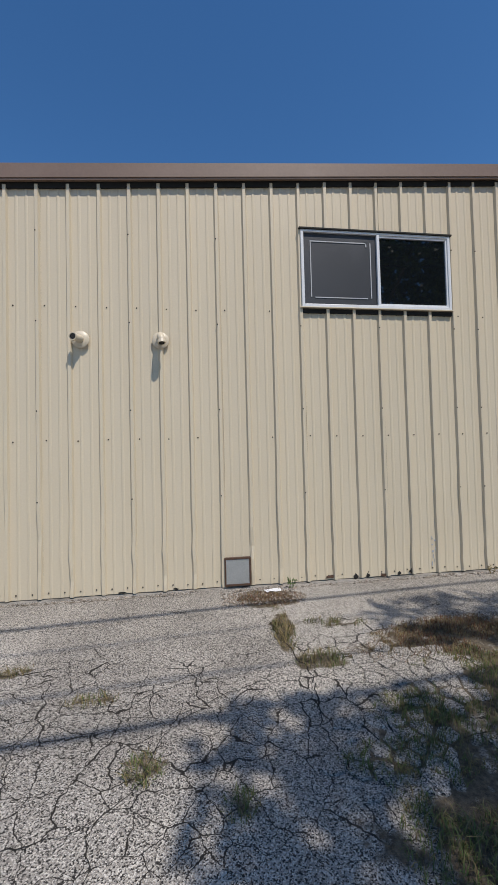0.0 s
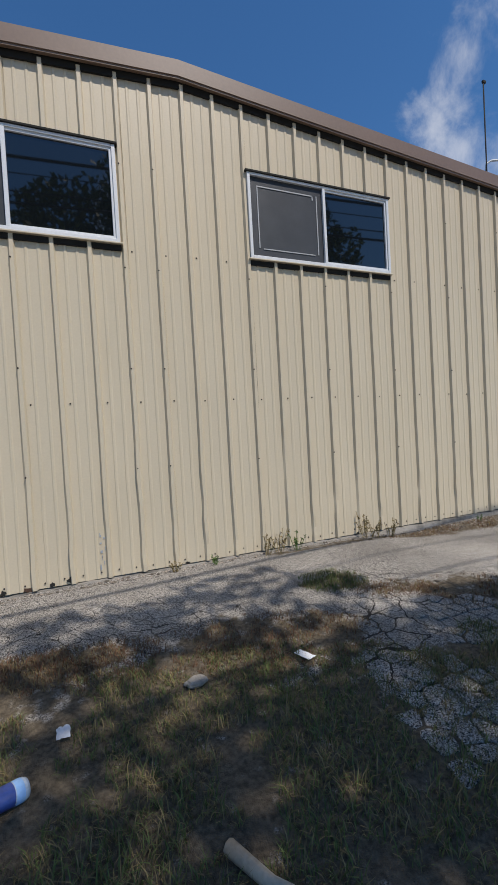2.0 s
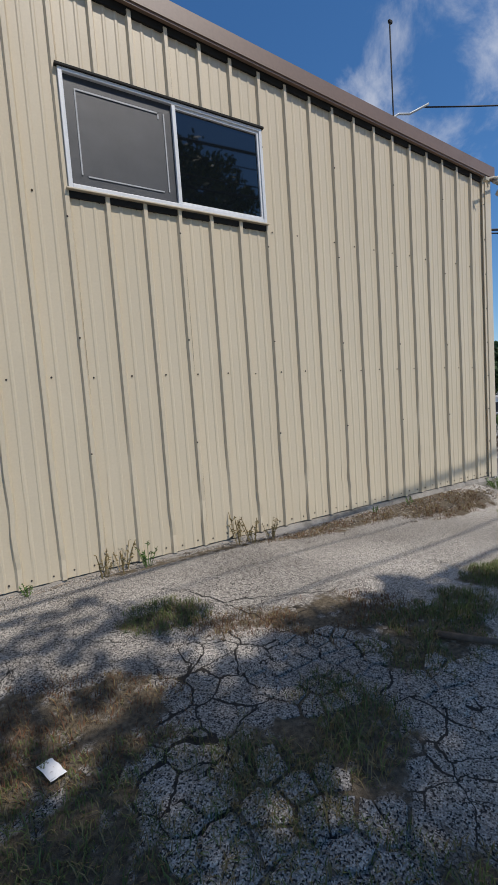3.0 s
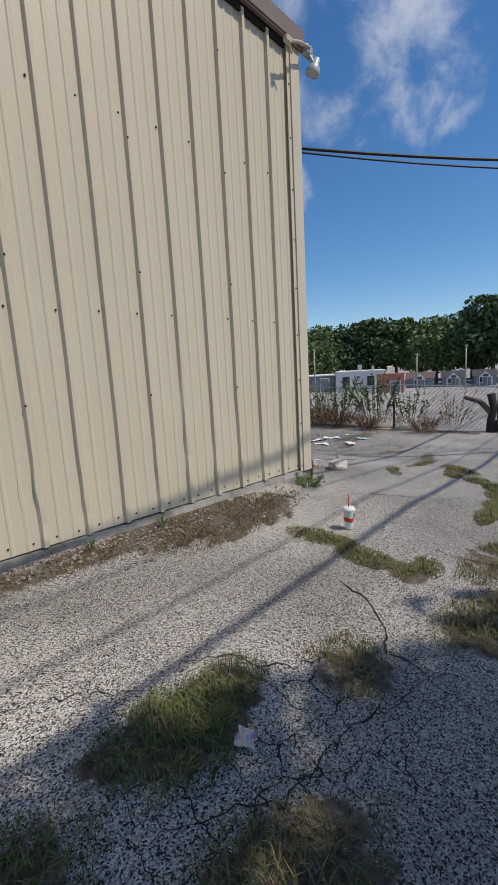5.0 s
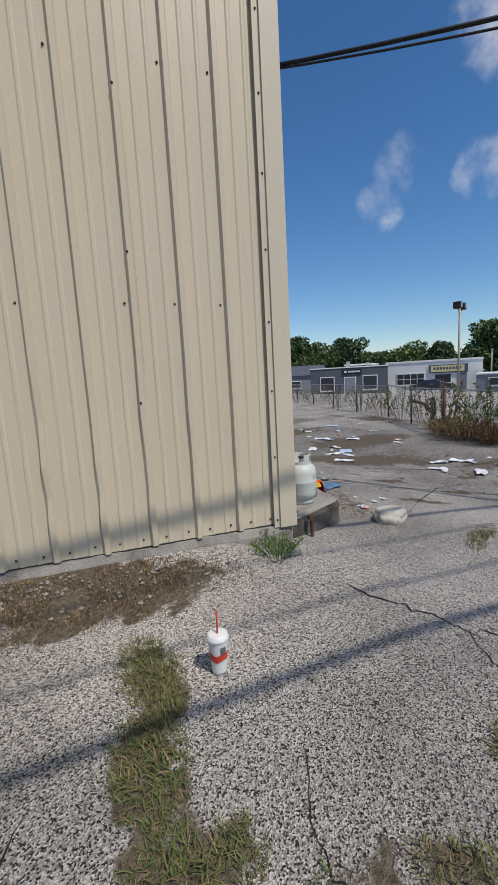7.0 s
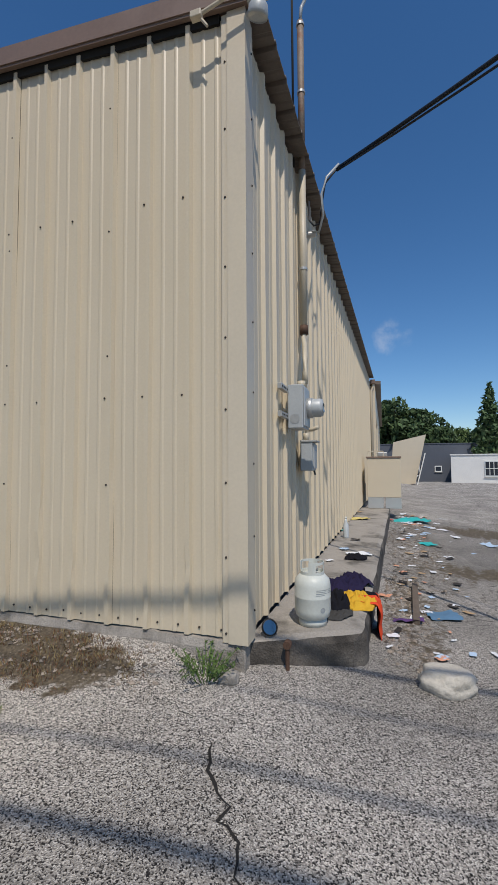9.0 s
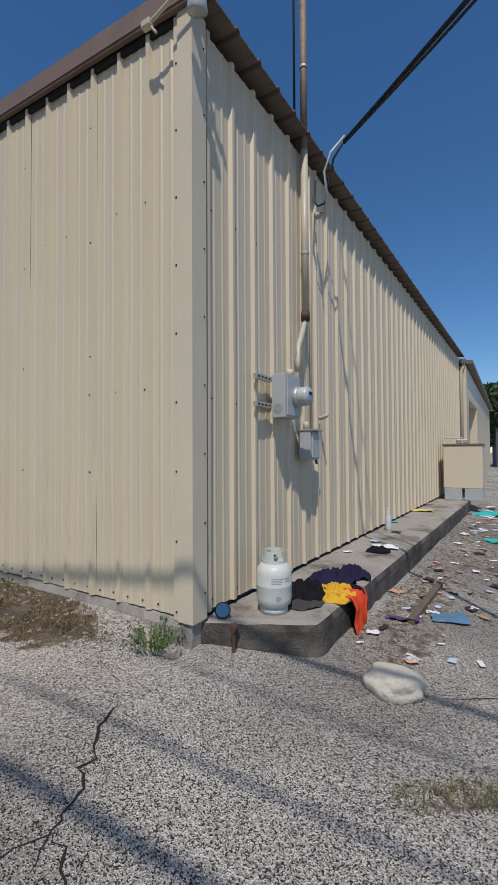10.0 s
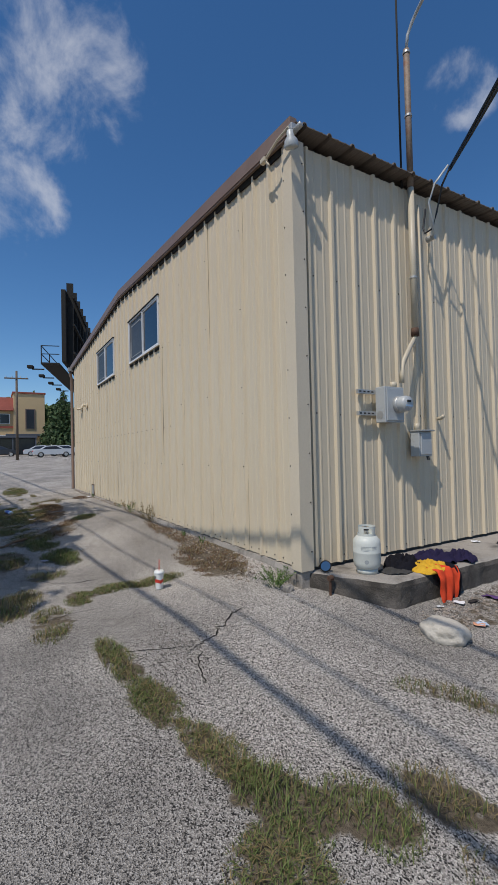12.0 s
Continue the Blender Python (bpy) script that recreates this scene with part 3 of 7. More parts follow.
# ---- concrete dock beside the east wall ----
DOCK_X, DOCK_Y0, DOCK_Y1, DOCK_Z = 11.22, WY + 0.05, 13.6, 0.405


def dock():
    d = tagged(new("dock"), "long low concrete dock, stained and chipped", "dock", kind="structure")
    xs, ys = steps((WX1 + 0.002, DOCK_X, 0.07)), steps((DOCK_Y0, 6.5, 0.07), (6.5, DOCK_Y1, 0.3))
    zs = steps((-0.35, DOCK_Z, 0.06))
    bm = bmesh.new()

    def chip(x, y, z):
        p = Vector((x, y, z))
        w = 0.014 * noise.noise(p * 2.5) + 0.012 * noise.noise(p * 11)
        edge = (x > DOCK_X - 0.01) + (y < DOCK_Y0 + 0.01) + (z > DOCK_Z - 0.01)
        q = 0.012 + 0.03 * max(0.0, noise.noise(p * 5 + Vector((3, 1, 2))) + 0.1) if edge > 1 else 0.0
        y += 0.40 * (x - WX1) / (DOCK_X - WX1) * max(0.0, 1 - (y - DOCK_Y0) / 2.5)
        x += ex(y)
        return Vector((x + (w - q if edge and abs(p.x - DOCK_X) < 0.01 else 0), y - (w - q if p.y < DOCK_Y0 + 0.01 else 0), z + (w * 0.5 - q if z > DOCK_Z - 0.01 else 0)))

    def grid(us, vs, at):
        q = [[bm.verts.new(chip(*at(u, v))) for v in vs] for u in us]
        for i in range(len(us) - 1):
            for j in range(len(vs) - 1):
                bm.faces.new((q[i][j], q[i + 1][j], q[i + 1][j + 1], q[i][j + 1]))
    grid(xs, ys, lambda u, v: (u, v, DOCK_Z))
    bmesh.ops.recalc_face_normals(bm, faces=bm.faces)
    if bm.faces[0].normal.z < 0:
        bmesh.ops.reverse_faces(bm, faces=bm.faces)
    part("dock_top", bm, CONCRETE, d, "gritty pale top")
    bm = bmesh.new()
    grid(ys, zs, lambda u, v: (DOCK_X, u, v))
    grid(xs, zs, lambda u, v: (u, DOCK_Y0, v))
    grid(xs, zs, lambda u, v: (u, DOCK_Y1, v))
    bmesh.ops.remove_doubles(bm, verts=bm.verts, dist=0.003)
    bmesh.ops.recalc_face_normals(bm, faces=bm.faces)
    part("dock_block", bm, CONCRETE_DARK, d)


dock()

# footing ledge along the south wall
bm = bmesh.new()
fx = steps((-2.0, 10.46, 0.06))
rows = []
for x in fx:
    top = BASE - 0.012 + 0.010 * noise.noise((x * 3, 0, 7)) + 0.012 * noise.noise((x * 11, 0, 3))
    out = WY - 0.03 - 0.02 * noise.noise((x * 2.4, 2, 7)) - 0.012 * noise.noise((x * 13, 1, 2))
    rows.append([bm.verts.new(p) for p in ((x, WY + 0.01, top), (x, out + 0.01, top), (x, out - 0.008, top - 0.05), (x, out - 0.02 * abs(noise.noise((x * 6, 3, 3))), 0.0))])
for a, b in zip(rows, rows[1:]):
    for k in range(3):
        bm.faces.new((a[k], b[k], b[k + 1], a[k + 1]))
bmesh.ops.recalc_face_normals(bm, faces=bm.faces)
box(bm, 10.40, WX1 + 0.03, WY - 0.028, WY + 0.14, -0.1, BASE - 0.025, 0.01)
footing = part("baseboard", bm, CONCRETE)
tagged(footing, "rough concrete footing edge under the wall", "footing", kind="structure")


# ---- windows ----
def window(name, x0, x1, z0, z1):
    w = tagged(new(name), "sliding aluminium window with insect screen and dark pane", "window", kind="structure")
    y = WY
    bm = bmesh.new()
    f = 0.032
    box(bm, x0, x0 + f, y - 0.052, y + 0.06, z0, z1, 0.003)
    box(bm, x1 - f, x1, y - 0.052, y + 0.06, z0, z1, 0.003)
    box(bm, x0 + f, x1 - f, y - 0.052, y + 0.06, z1 - 0.026, z1, 0.003)
    box(bm, x0 + f, x1 - f, y - 0.052, y + 0.06, z0, z0 + f, 0.003)
    fr = part("window_frame", bm, ALU, w)
    part("head_flashing", boxed(x0 - 0.02, x1 + 0.02, y - 0.066, y - 0.002, z1 + 0.001, z1 + 0.02, 0.002), DARK, w)
    part("window_sill", boxed(x0 - 0.02, x1 + 0.02, y - 0.06, y - 0.002, z0 - 0.013, z0 - 0.001, 0.002), CREAM_TRIM, w)
    # near-black strip deepens the sill's shadow between the ribs
    part("sill_shade_strip", boxed(x0 - 0.01, x1 + 0.01, y - 0.024, y - 0.003, z0 - 0.062, z0 - 0.014), DARK, w, "dark strip painted for the shade under the sill")
    mid = x0 + (x1 - x0) * 0.515
    bm = bmesh.new()
    s = 0.034
    box(bm, mid - s, mid, y - 0.05, y - 0.012, z0 + f, z1 - 0.026, 0.003)
    box(bm, x1 - f - 0.022, x1 - f, y - 0.04, y - 0.012, z0 + f, z1 - 0.026, 0.003)
    box(bm, mid, x1 - f - 0.022, y - 0.04, y - 0.012, z0 + f, z0 + f + 0.024, 0.003)
    box(bm, mid, x1 - f - 0.022, y - 0.04, y - 0.012, z1 - 0.05, z1 - 0.026, 0.003)
    part("sash", bm, ALU, w)
    part("pane", boxed(mid, x1 - f - 0.022, y - 0.022, y - 0.016, z0 + f + 0.024, z1 - 0.05), GLASS, w, "dark reflecting glass pane")
    sc = part("screen", boxed(x0 + f, mid - s, y - 0.024, y - 0.020, z0 + f, z1 - 0.026), SCREEN, w, "grey insect screen")
    bm = bmesh.new()
    a, b, c, d = x0 + 0.11, mid - 0.10, z0 + 0.12, z1 - 0.115
    box(bm, a, b - 0.05, y - 0.030, y - 0.0245, d - 0.012, d)
    box(bm, a, a + 0.011, y - 0.030, y - 0.0245, c, d - 0.012)
    box(bm, b - 0.011, b, y - 0.030, y - 0.0245, c, d)
    box(bm, a + 0.05, b - 0.05, y - 0.030, y - 0.0245, c - 0.01, c)
    box(bm, b - 0.062, b - 0.05, y - 0.030, y - 0.0245, d - 0.05, d)
    part("spline", bm, TAPE, w, "pale taped line on the screen")


window("window_1", *WINDOWS[0])
window("window_2", *WINDOWS[1])

# rusted holes and flakes along the foot of the wall
for x, z, wd, hh in ((2.05, 0.47, 0.19, 0.045), (2.33, 0.455, 0.07, 0.06), (2.47, 0.455, 0.05, 0.05), (2.66, 0.45, 0.11, 0.045), (2.84, 0.46, 0.05, 0.05), (3.0, 0.475, 0.08, 0.07),
                     (0.35, 0.45, 0.06, 0.03), (-0.7, 0.45, 0.05, 0.03), (-0.2, 0.45, 0.10, 0.02), (4.05, 0.45, 0.06, 0.02), (6.1, 0.45, 0.09, 0.03)):
    bm = bmesh.new()
    rim = [bm.verts.new((x + math.cos(a) * wd * 0.5 * RNG.uniform(0.55, 1.1), WY - 0.006, z + math.sin(a) * hh * 0.5 * RNG.uniform(0.5, 1.3))) for a in [k * math.tau / 14 for k in range(14)]]
    bm.faces.new(rim)
    got = bmesh.ops.extrude_face_region(bm, geom=bm.faces[:])["geom"]
    bmesh.ops.translate(bm, verts=[g for g in got if isinstance(g, bmesh.types.BMVert)], vec=(0, -0.003, 0))
    bmesh.ops.recalc_face_normals(bm, faces=bm.faces)
    part("rust_hole", bm, RUST if RNG.random() < 0.3 else DARK, wall_south)


# rubbed pale blue paint mark low on the wall
bm = bmesh.new()
for k in range(16):
    x, z = 3.28 + RNG.uniform(-0.035, 0.035), 0.52 + 0.34 * k / 16
    w, h = RNG.uniform(0.006, 0.02), RNG.uniform(0.012, 0.035)
    box(bm, x, x + w, WY - 0.0045, WY - 0.003, z, z + h)
part("paint_mark", bm, surface("rubbed_blue_paint", (0.36, 0.40, 0.44), 0.8, 0, 0.2, 20, 90, 0), wall_south, "rubbed blue-grey paint mark")


# ---- things on the south wall ----
def vent_cover(x, z):
    v = thing("vent_cover", "small galvanised hatch at the foot of the wall", "hatch", (x, WY - 0.012, z))
    part("plate", boxed(-0.125, 0.125, -0.03, -0.012, -0.13, 0.13, 0.004), GALV, v)
    bm = bmesh.new()
    for a in ((-0.14, -0.125, -0.15, 0.15), (0.125, 0.14, -0.15, 0.15), (-0.125, 0.125, 0.13, 0.15), (-0.125, 0.125, -0.15, -0.13)):
        box(bm, a[0], a[1], -0.036, 0.0, a[2], a[3], 0.002)
    part("rim", bm, RUST, v, "rusty rim")


vent_cover(1.0, 0.60)


def wall_pipe(x, z, side):
    p = thing("vent_pipe", "cream plastic vent elbow through a round wall plate", "pipe", (x, WY, z), group="vent pipes")
    bm = bmesh.new()
    lathe(bm, [(0, -0.045), (0.088, -0.045), (0.09, -0.04), (0.086, -0.034), (0.03, -0.03), (0, -0.03)], 28, pose(0, 0, 0, 90, 0, 0))
    bmesh.ops.translate(bm, verts=bm.verts, vec=(0, -0.082, 0))
    smooth(part("flange", bm, CREAM_TRIM, p))
    tip = Vector((side[0], side[1], side[2]))
    if side[2] < -0.02:
        pts = [Vector((0, -0.03, 0.03)), Vector((0, -0.10, 0.03)), Vector((tip.x * 0.3, -0.14, 0.025)), Vector((tip.x * 0.7, -0.165, -0.005)), tip]
    else:
        pts = [Vector((0, -0.03, 0.0)), Vector((0, -0.08, 0.0)), tip * 0.8, tip]
    smooth(part("elbow", tube(bmesh.new(), pts, 0.036, 16), CREAM_TRIM, p))
    d = (pts[-1] - pts[-2]).normalized()
    # dark disc paints the shade inside the pipe's open end
    part("mouth_shade", rod(bmesh.new(), tip + d * 0.001, tip + d * 0.003, 0.029, seg=16), DARK, p, "dark disc painted for the shade in the open end")
    part("rim", lathe(bmesh.new(), [(0.036, -0.03), (0.041, -0.03), (0.041, 0.004), (0.034, 0.004)], 16, Matrix.Translation(tip) @ d.to_track_quat("Z", "Y").to_matrix().to_4x4()), CREAM_TRIM, p)


wall_pipe(0.235, 3.07, (0.02, -0.18, -0.06))
wall_pipe(-0.575, 3.07, (-0.045, -0.16, 0.0))


# ---- corner flood light ----
def flood_light(x, y, z):
    f = thing("flood_light", "twin outdoor flood lamp bracket at the roof corner", "lamp", (x, y, z))
    part("junction_box", boxed(-0.06, 0.06, -0.05, 0.05, 0.20, 0.29, 0.012), GALV, f)
    part("knuckle", rod(bmesh.new(), (0.02, -0.02, 0.21), (0.05, -0.05, 0.12), 0.02), GALV, f)
    m = Matrix.Translation((0.055, -0.055, 0.03)) @ pose(0, 0, 0, 18, 14, 0)
    head = lathe(bmesh.new(), [(0, 0.13), (0.035, 0.13), (0.042, 0.07), (0.075, 0.03), (0.086, -0.03), (0.083, -0.05), (0.074, -0.05)], 24, m)
    h = smooth(part("lamp_head", head, GREY_PAINT, f))
    part("lens", lathe(bmesh.new(), [(0, -0.058), (0.05, -0.055), (0.074, -0.048)], 24, m), GALV, h, "grey glass lens")
    m2 = Matrix.Translation((0.09, 0.02, 0.22)) @ pose(0, 0, 0, 0, 65, 20)
    smooth(part("lamp_holder", lathe(bmesh.new(), [(0, -0.05), (0.03, -0.05), (0.035, 0.05), (0.03, 0.06), (0, 0.055)], 16, m2), GALV, f))
    part("arm", tube(bmesh.new(), [(0.0, -0.05, 0.26), (-0.2, -0.07, 0.22), (-0.46, -0.08, 0.13)], 0.017), BEIGE_PAINT, f, "cream conduit arm")
    part("arm_box", boxed(-0.52, -0.42, -0.12, -0.06, 0.09, 0.15, 0.008), BEIGE_PAINT, f)
    part("stub", tube(bmesh.new(), [(-0.44, -0.085, 0.10), (-0.38, -0.07, 0.02)], 0.012), BEIGE_PAINT, f)
    return f


flood_light(10.63, 4.31, 4.44).scale = (0.8, 0.8, 0.8)


# ---- meter, conduit and mast on the east wall ----
def mast():
    m = thing("service_mast", "tall steel service mast strapped to the wall, rusty above the roof", "mast", (WX1 + 0.135, 6.03, 0))
    smooth(part("conduit", rod(bmesh.new(), (0, 0, 2.92), (0, 0, 4.60), 0.036, seg=20), BEIGE_PAINT, m, "cream painted lower pipe"))
    smooth(part("coupling", rod(bmesh.new(), (0, 0, 2.87), (0, 0, 2.96), 0.044, seg=20), RUST, m))
    smooth(part("upper_pipe", rod(bmesh.new(), (0, 0, 4.601), (0, 0, 6.24), 0.035, seg=20), surface("rusty_pipe", (0.22, 0.17, 0.13), 0.7, 0.3, 0.3, 5, 40, 0.2, (0.20, 0.09, 0.05), (0.5, 0.65)), m))
    for z in (3.55, 4.75, 5.45, 6.2):
        part("strap", rod(bmesh.new(), (0, 0, z - 0.012), (0, 0, z + 0.012), 0.043, seg=16), GALV, m)
    smooth(part("offset_pipe", tube(bmesh.new(), [(0.0, 0, 2.90), (0.0, -0.02, 2.83), (0.03, -0.14, 2.72), (0.06, -0.28, 2.55), (0.06, -0.33, 2.40), (0.06, -0.33, 2.30)], 0.027, 12), BEIGE_PAINT, m))
    smooth(part("weatherhead_cable", tube(bmesh.new(), [(0, 0, 6.24), (0.01, 0.02, 6.42), (0.06, 0.04, 6.54), (0.16, 0.02, 6.60), (0.34, -0.06, 6.60), (0.6, -0.26, 6.72)], 0.019, 10), GREY_PAINT, m))
    smooth(part("thin_pole", rod(bmesh.new(), (-0.075, -0.06, 4.62), (-0.075, -0.06, 7.96), 0.012, seg=10), DARK, m, "thin dark antenna pole"))
    part("pole_cap", boxed(-0.10, -0.02, -0.08, -0.04, 7.93, 7.98, 0.008), DARK, m)
    smooth(part("side_conduit", tube(bmesh.new(), [(-0.02, 0.17, 1.62), (-0.02, 0.17, 3.2), (-0.02, 0.15, 4.45)], 0.014, 8), BEIGE_PAINT, m))
    smooth(part("clamp_cable", tube(bmesh.new(), [(0.03, 0.22, 4.4), (0.05, 0.14, 4.14), (0.10, 0.10, 4.05), (0.15, 0.17, 4.1), (0.16, 0.24, 4.3), (0.2, 0.3, 4.62), (0.34, 0.24, 4.72)], 0.011, 8), BLACK, m))
    smooth(part("loop_cable", tube(bmesh.new(), [(0.06, 0.26, 4.08), (0.14, 0.2, 4.03), (0.2, 0.1, 4.15), (0.19, 0.06, 4.35), (0.24, 0.1, 4.55), (0.36, 0.18, 4.72)], 0.012, 8), GREY_PAINT, m))
    part("insulator", rod(bmesh.new(), (0.0, 0.28, 4.06), (0.10, 0.28, 4.06), 0.035, 0.028, 12), GALV, m)


mast()


def meter():
    m = thing("electric_meter", "grey electric meter box with round glass meter", "meter", (WX1 + 0.10, 5.52, 2.05))
    part("meter_box", boxed(0, 0.13, -0.14, 0.16, -0.19, 0.19, 0.006), GREY_PAINT, m)
    part("box_cover", boxed(0.131, 0.143, -0.12, 0.14, -0.17, 0.17, 0.004), GREY_PAINT, m)
    turn = pose(0.15, 0.05, 0.0, 0, 90, 0)
    smooth(part("meter_ring", lathe(bmesh.new(), [(0.07, -0.02), (0.09, -0.02), (0.092, 0.03), (0.085, 0.036), (0.07, 0.036)], 28, turn), GALV, m))
    g = smooth(part("meter_body", lathe(bmesh.new(), [(0.083, 0.036), (0.083, 0.10), (0.074, 0.125), (0, 0.13)], 28, turn), GREY_PAINT, m, "pale grey meter body"))
    part("display", boxed(0.281, 0.285, 0.02, 0.08, 0.012, 0.035), BLACK, g)
    part("name_plate", boxed(0.281, 0.285, 0.0, 0.10, -0.035, -0.015), surface("meter_plate", (0.25, 0.36, 0.5), 0.4), g)
    part("knockout", rod(bmesh.new(), (0.06, -0.143, -0.11), (0.06, -0.1405, -0.11), 0.042, seg=20), GALV, m)
    smooth(part("hub", rod(bmesh.new(), (0.085, 0.29, 0.19), (0.085, 0.29, 0.25), 0.036, seg=16), BEIGE_PAINT, m)).location = (0, -0.24, 0)
    for z in (0.14, -0.09):
        st = part("strut", boxed(-0.03, 0.006, -0.40, -0.141, z - 0.022, z + 0.022, 0.002), GALV, m, "slotted galvanised strut")
        for q in range(4):
            part("slot", boxed(0.0065, 0.008, -0.385 + q * 0.06, -0.355 + q * 0.06, z - 0.007, z + 0.007), DARK, st)
    d = thing("disconnect_box", "small weathered grey disconnect box below the meter", "electrical box", (WX1 + 0.10, 6.04, 1.645))
    part("box_body", boxed(0, 0.12, -0.11, 0.11, -0.16, 0.12, 0.006), GREY_PAINT, d)
    part("box_door", boxed(0.121, 0.135, -0.09, 0.09, -0.14, 0.10, 0.004), GREY_PAINT, d)
    part("hood", boxed(0.0, 0.16, -0.12, 0.12, 0.121, 0.14, 0.004), GALV, d)
    part("latch", tube(bmesh.new(), [(0.11, 0.03, -0.155), (0.12, 0.03, -0.20), (0.12, 0.06, -0.20), (0.11, 0.06, -0.155)], 0.008), BLACK, d)
    smooth(part("nipple", rod(bmesh.new(), (0.05, -0.05, 0.141), (0.05, -0.05, 0.215), 0.03), BEIGE_PAINT, d))
    s = thing("pipe_stub", "short cream pipe stub poking out of the wall", "pipe", (WX1 + 0.08, 6.44, 1.93))
    smooth(part("pipe", tube(bmesh.new(), [(0, 0.02, 0), (0.06, 0.01, 0.0), (0.13, -0.04, 0.02)], 0.022), BEIGE_PAINT, s))


meter()

# overhead cables and the pole they run to
drop = thing("service_cable", "black twisted service cable from the wall to a pole", "cable", (0, 0, 0), group="overhead cables")
P_END = (24.2, -5.4)
smooth(part("conductor", tube(bmesh.new(), sag((WX1 + 0.47, 6.28, 4.72), (*P_END, 5.3), 0.75), 0.020, 8), BLACK, drop))
smooth(part("neutral", tube(bmesh.new(), sag((WX1 + 0.47, 6.28, 4.70), (*P_END, 5.2), 0.85), 0.012, 6), BLACK, drop))
drop2 = thing("service_cable", "thin black cable from the mast top to a pole", "cable", (0, 0, 0), group="overhead cables")
smooth(part("conductor", tube(bmesh.new(), sag((WX1 + 0.71, 5.84, 6.70), (*P_END, 6.6), 0.75), 0.013, 6), BLACK, drop2))


def line_y(y0, x):
    return y0 + 0.075 * (x - 12.15)


for y0, r in ((-0.42, 0.030), (0.02, 0.014), (1.10, 0.027), (0.62, 0.010)):
    c = thing("overhead_cable", "black cable strung high along the yard", "cable", (0, 0, 0), group="overhead cables")
    smooth(part("conductor", tube(bmesh.new(), sag((-30, line_y(y0, -30), 6.6), (40, line_y(y0, 40), 6.6), 0.12, 30), r, 6), BLACK, c))


def utility_pole(x, y, h, turn, base=None):
    z = ground_z(x, y) if base is None else base
    p = thing("utility_pole", "tall weathered wooden utility pole with crossarm", "pole", (x, y, z - 0.3), turn, group="utility poles")
    smooth(part("shaft", rod(bmesh.new(), (0, 0, 0), (0, 0, h + 0.3), 0.15, 0.10), BARK, p))
    part("crossarm", boxed(-1.1, 1.1, -0.15, -0.05, h - 0.55, h - 0.42, 0.01), BARK, p)
    for k in (-0.95, -0.4, 0.4, 0.95):
        part("insulator", rod(bmesh.new(), (k, -0.1, h - 0.42), (k, -0.1, h - 0.25), 0.05, 0.03, 8), GREY_PAINT, p)
    return p


utility_pole(P_END[0], P_END[1], 7.6, 45)
utility_pole(-30, line_y(0.5, -30), 7.4, 95)
utility_pole(40, line_y(0.5, 40), 8.6, 95)
utility_pole(-36.0, 4.3, 9.2, 80)


# ---- things on and by the dock ----
TANK_PAINT = surface("tank_paint", (0.56, 0.58, 0.53), 0.45, 0, 0.07, 6, 60, 0.05, (0.36, 0.33, 0.27), (0.60, 0.8))


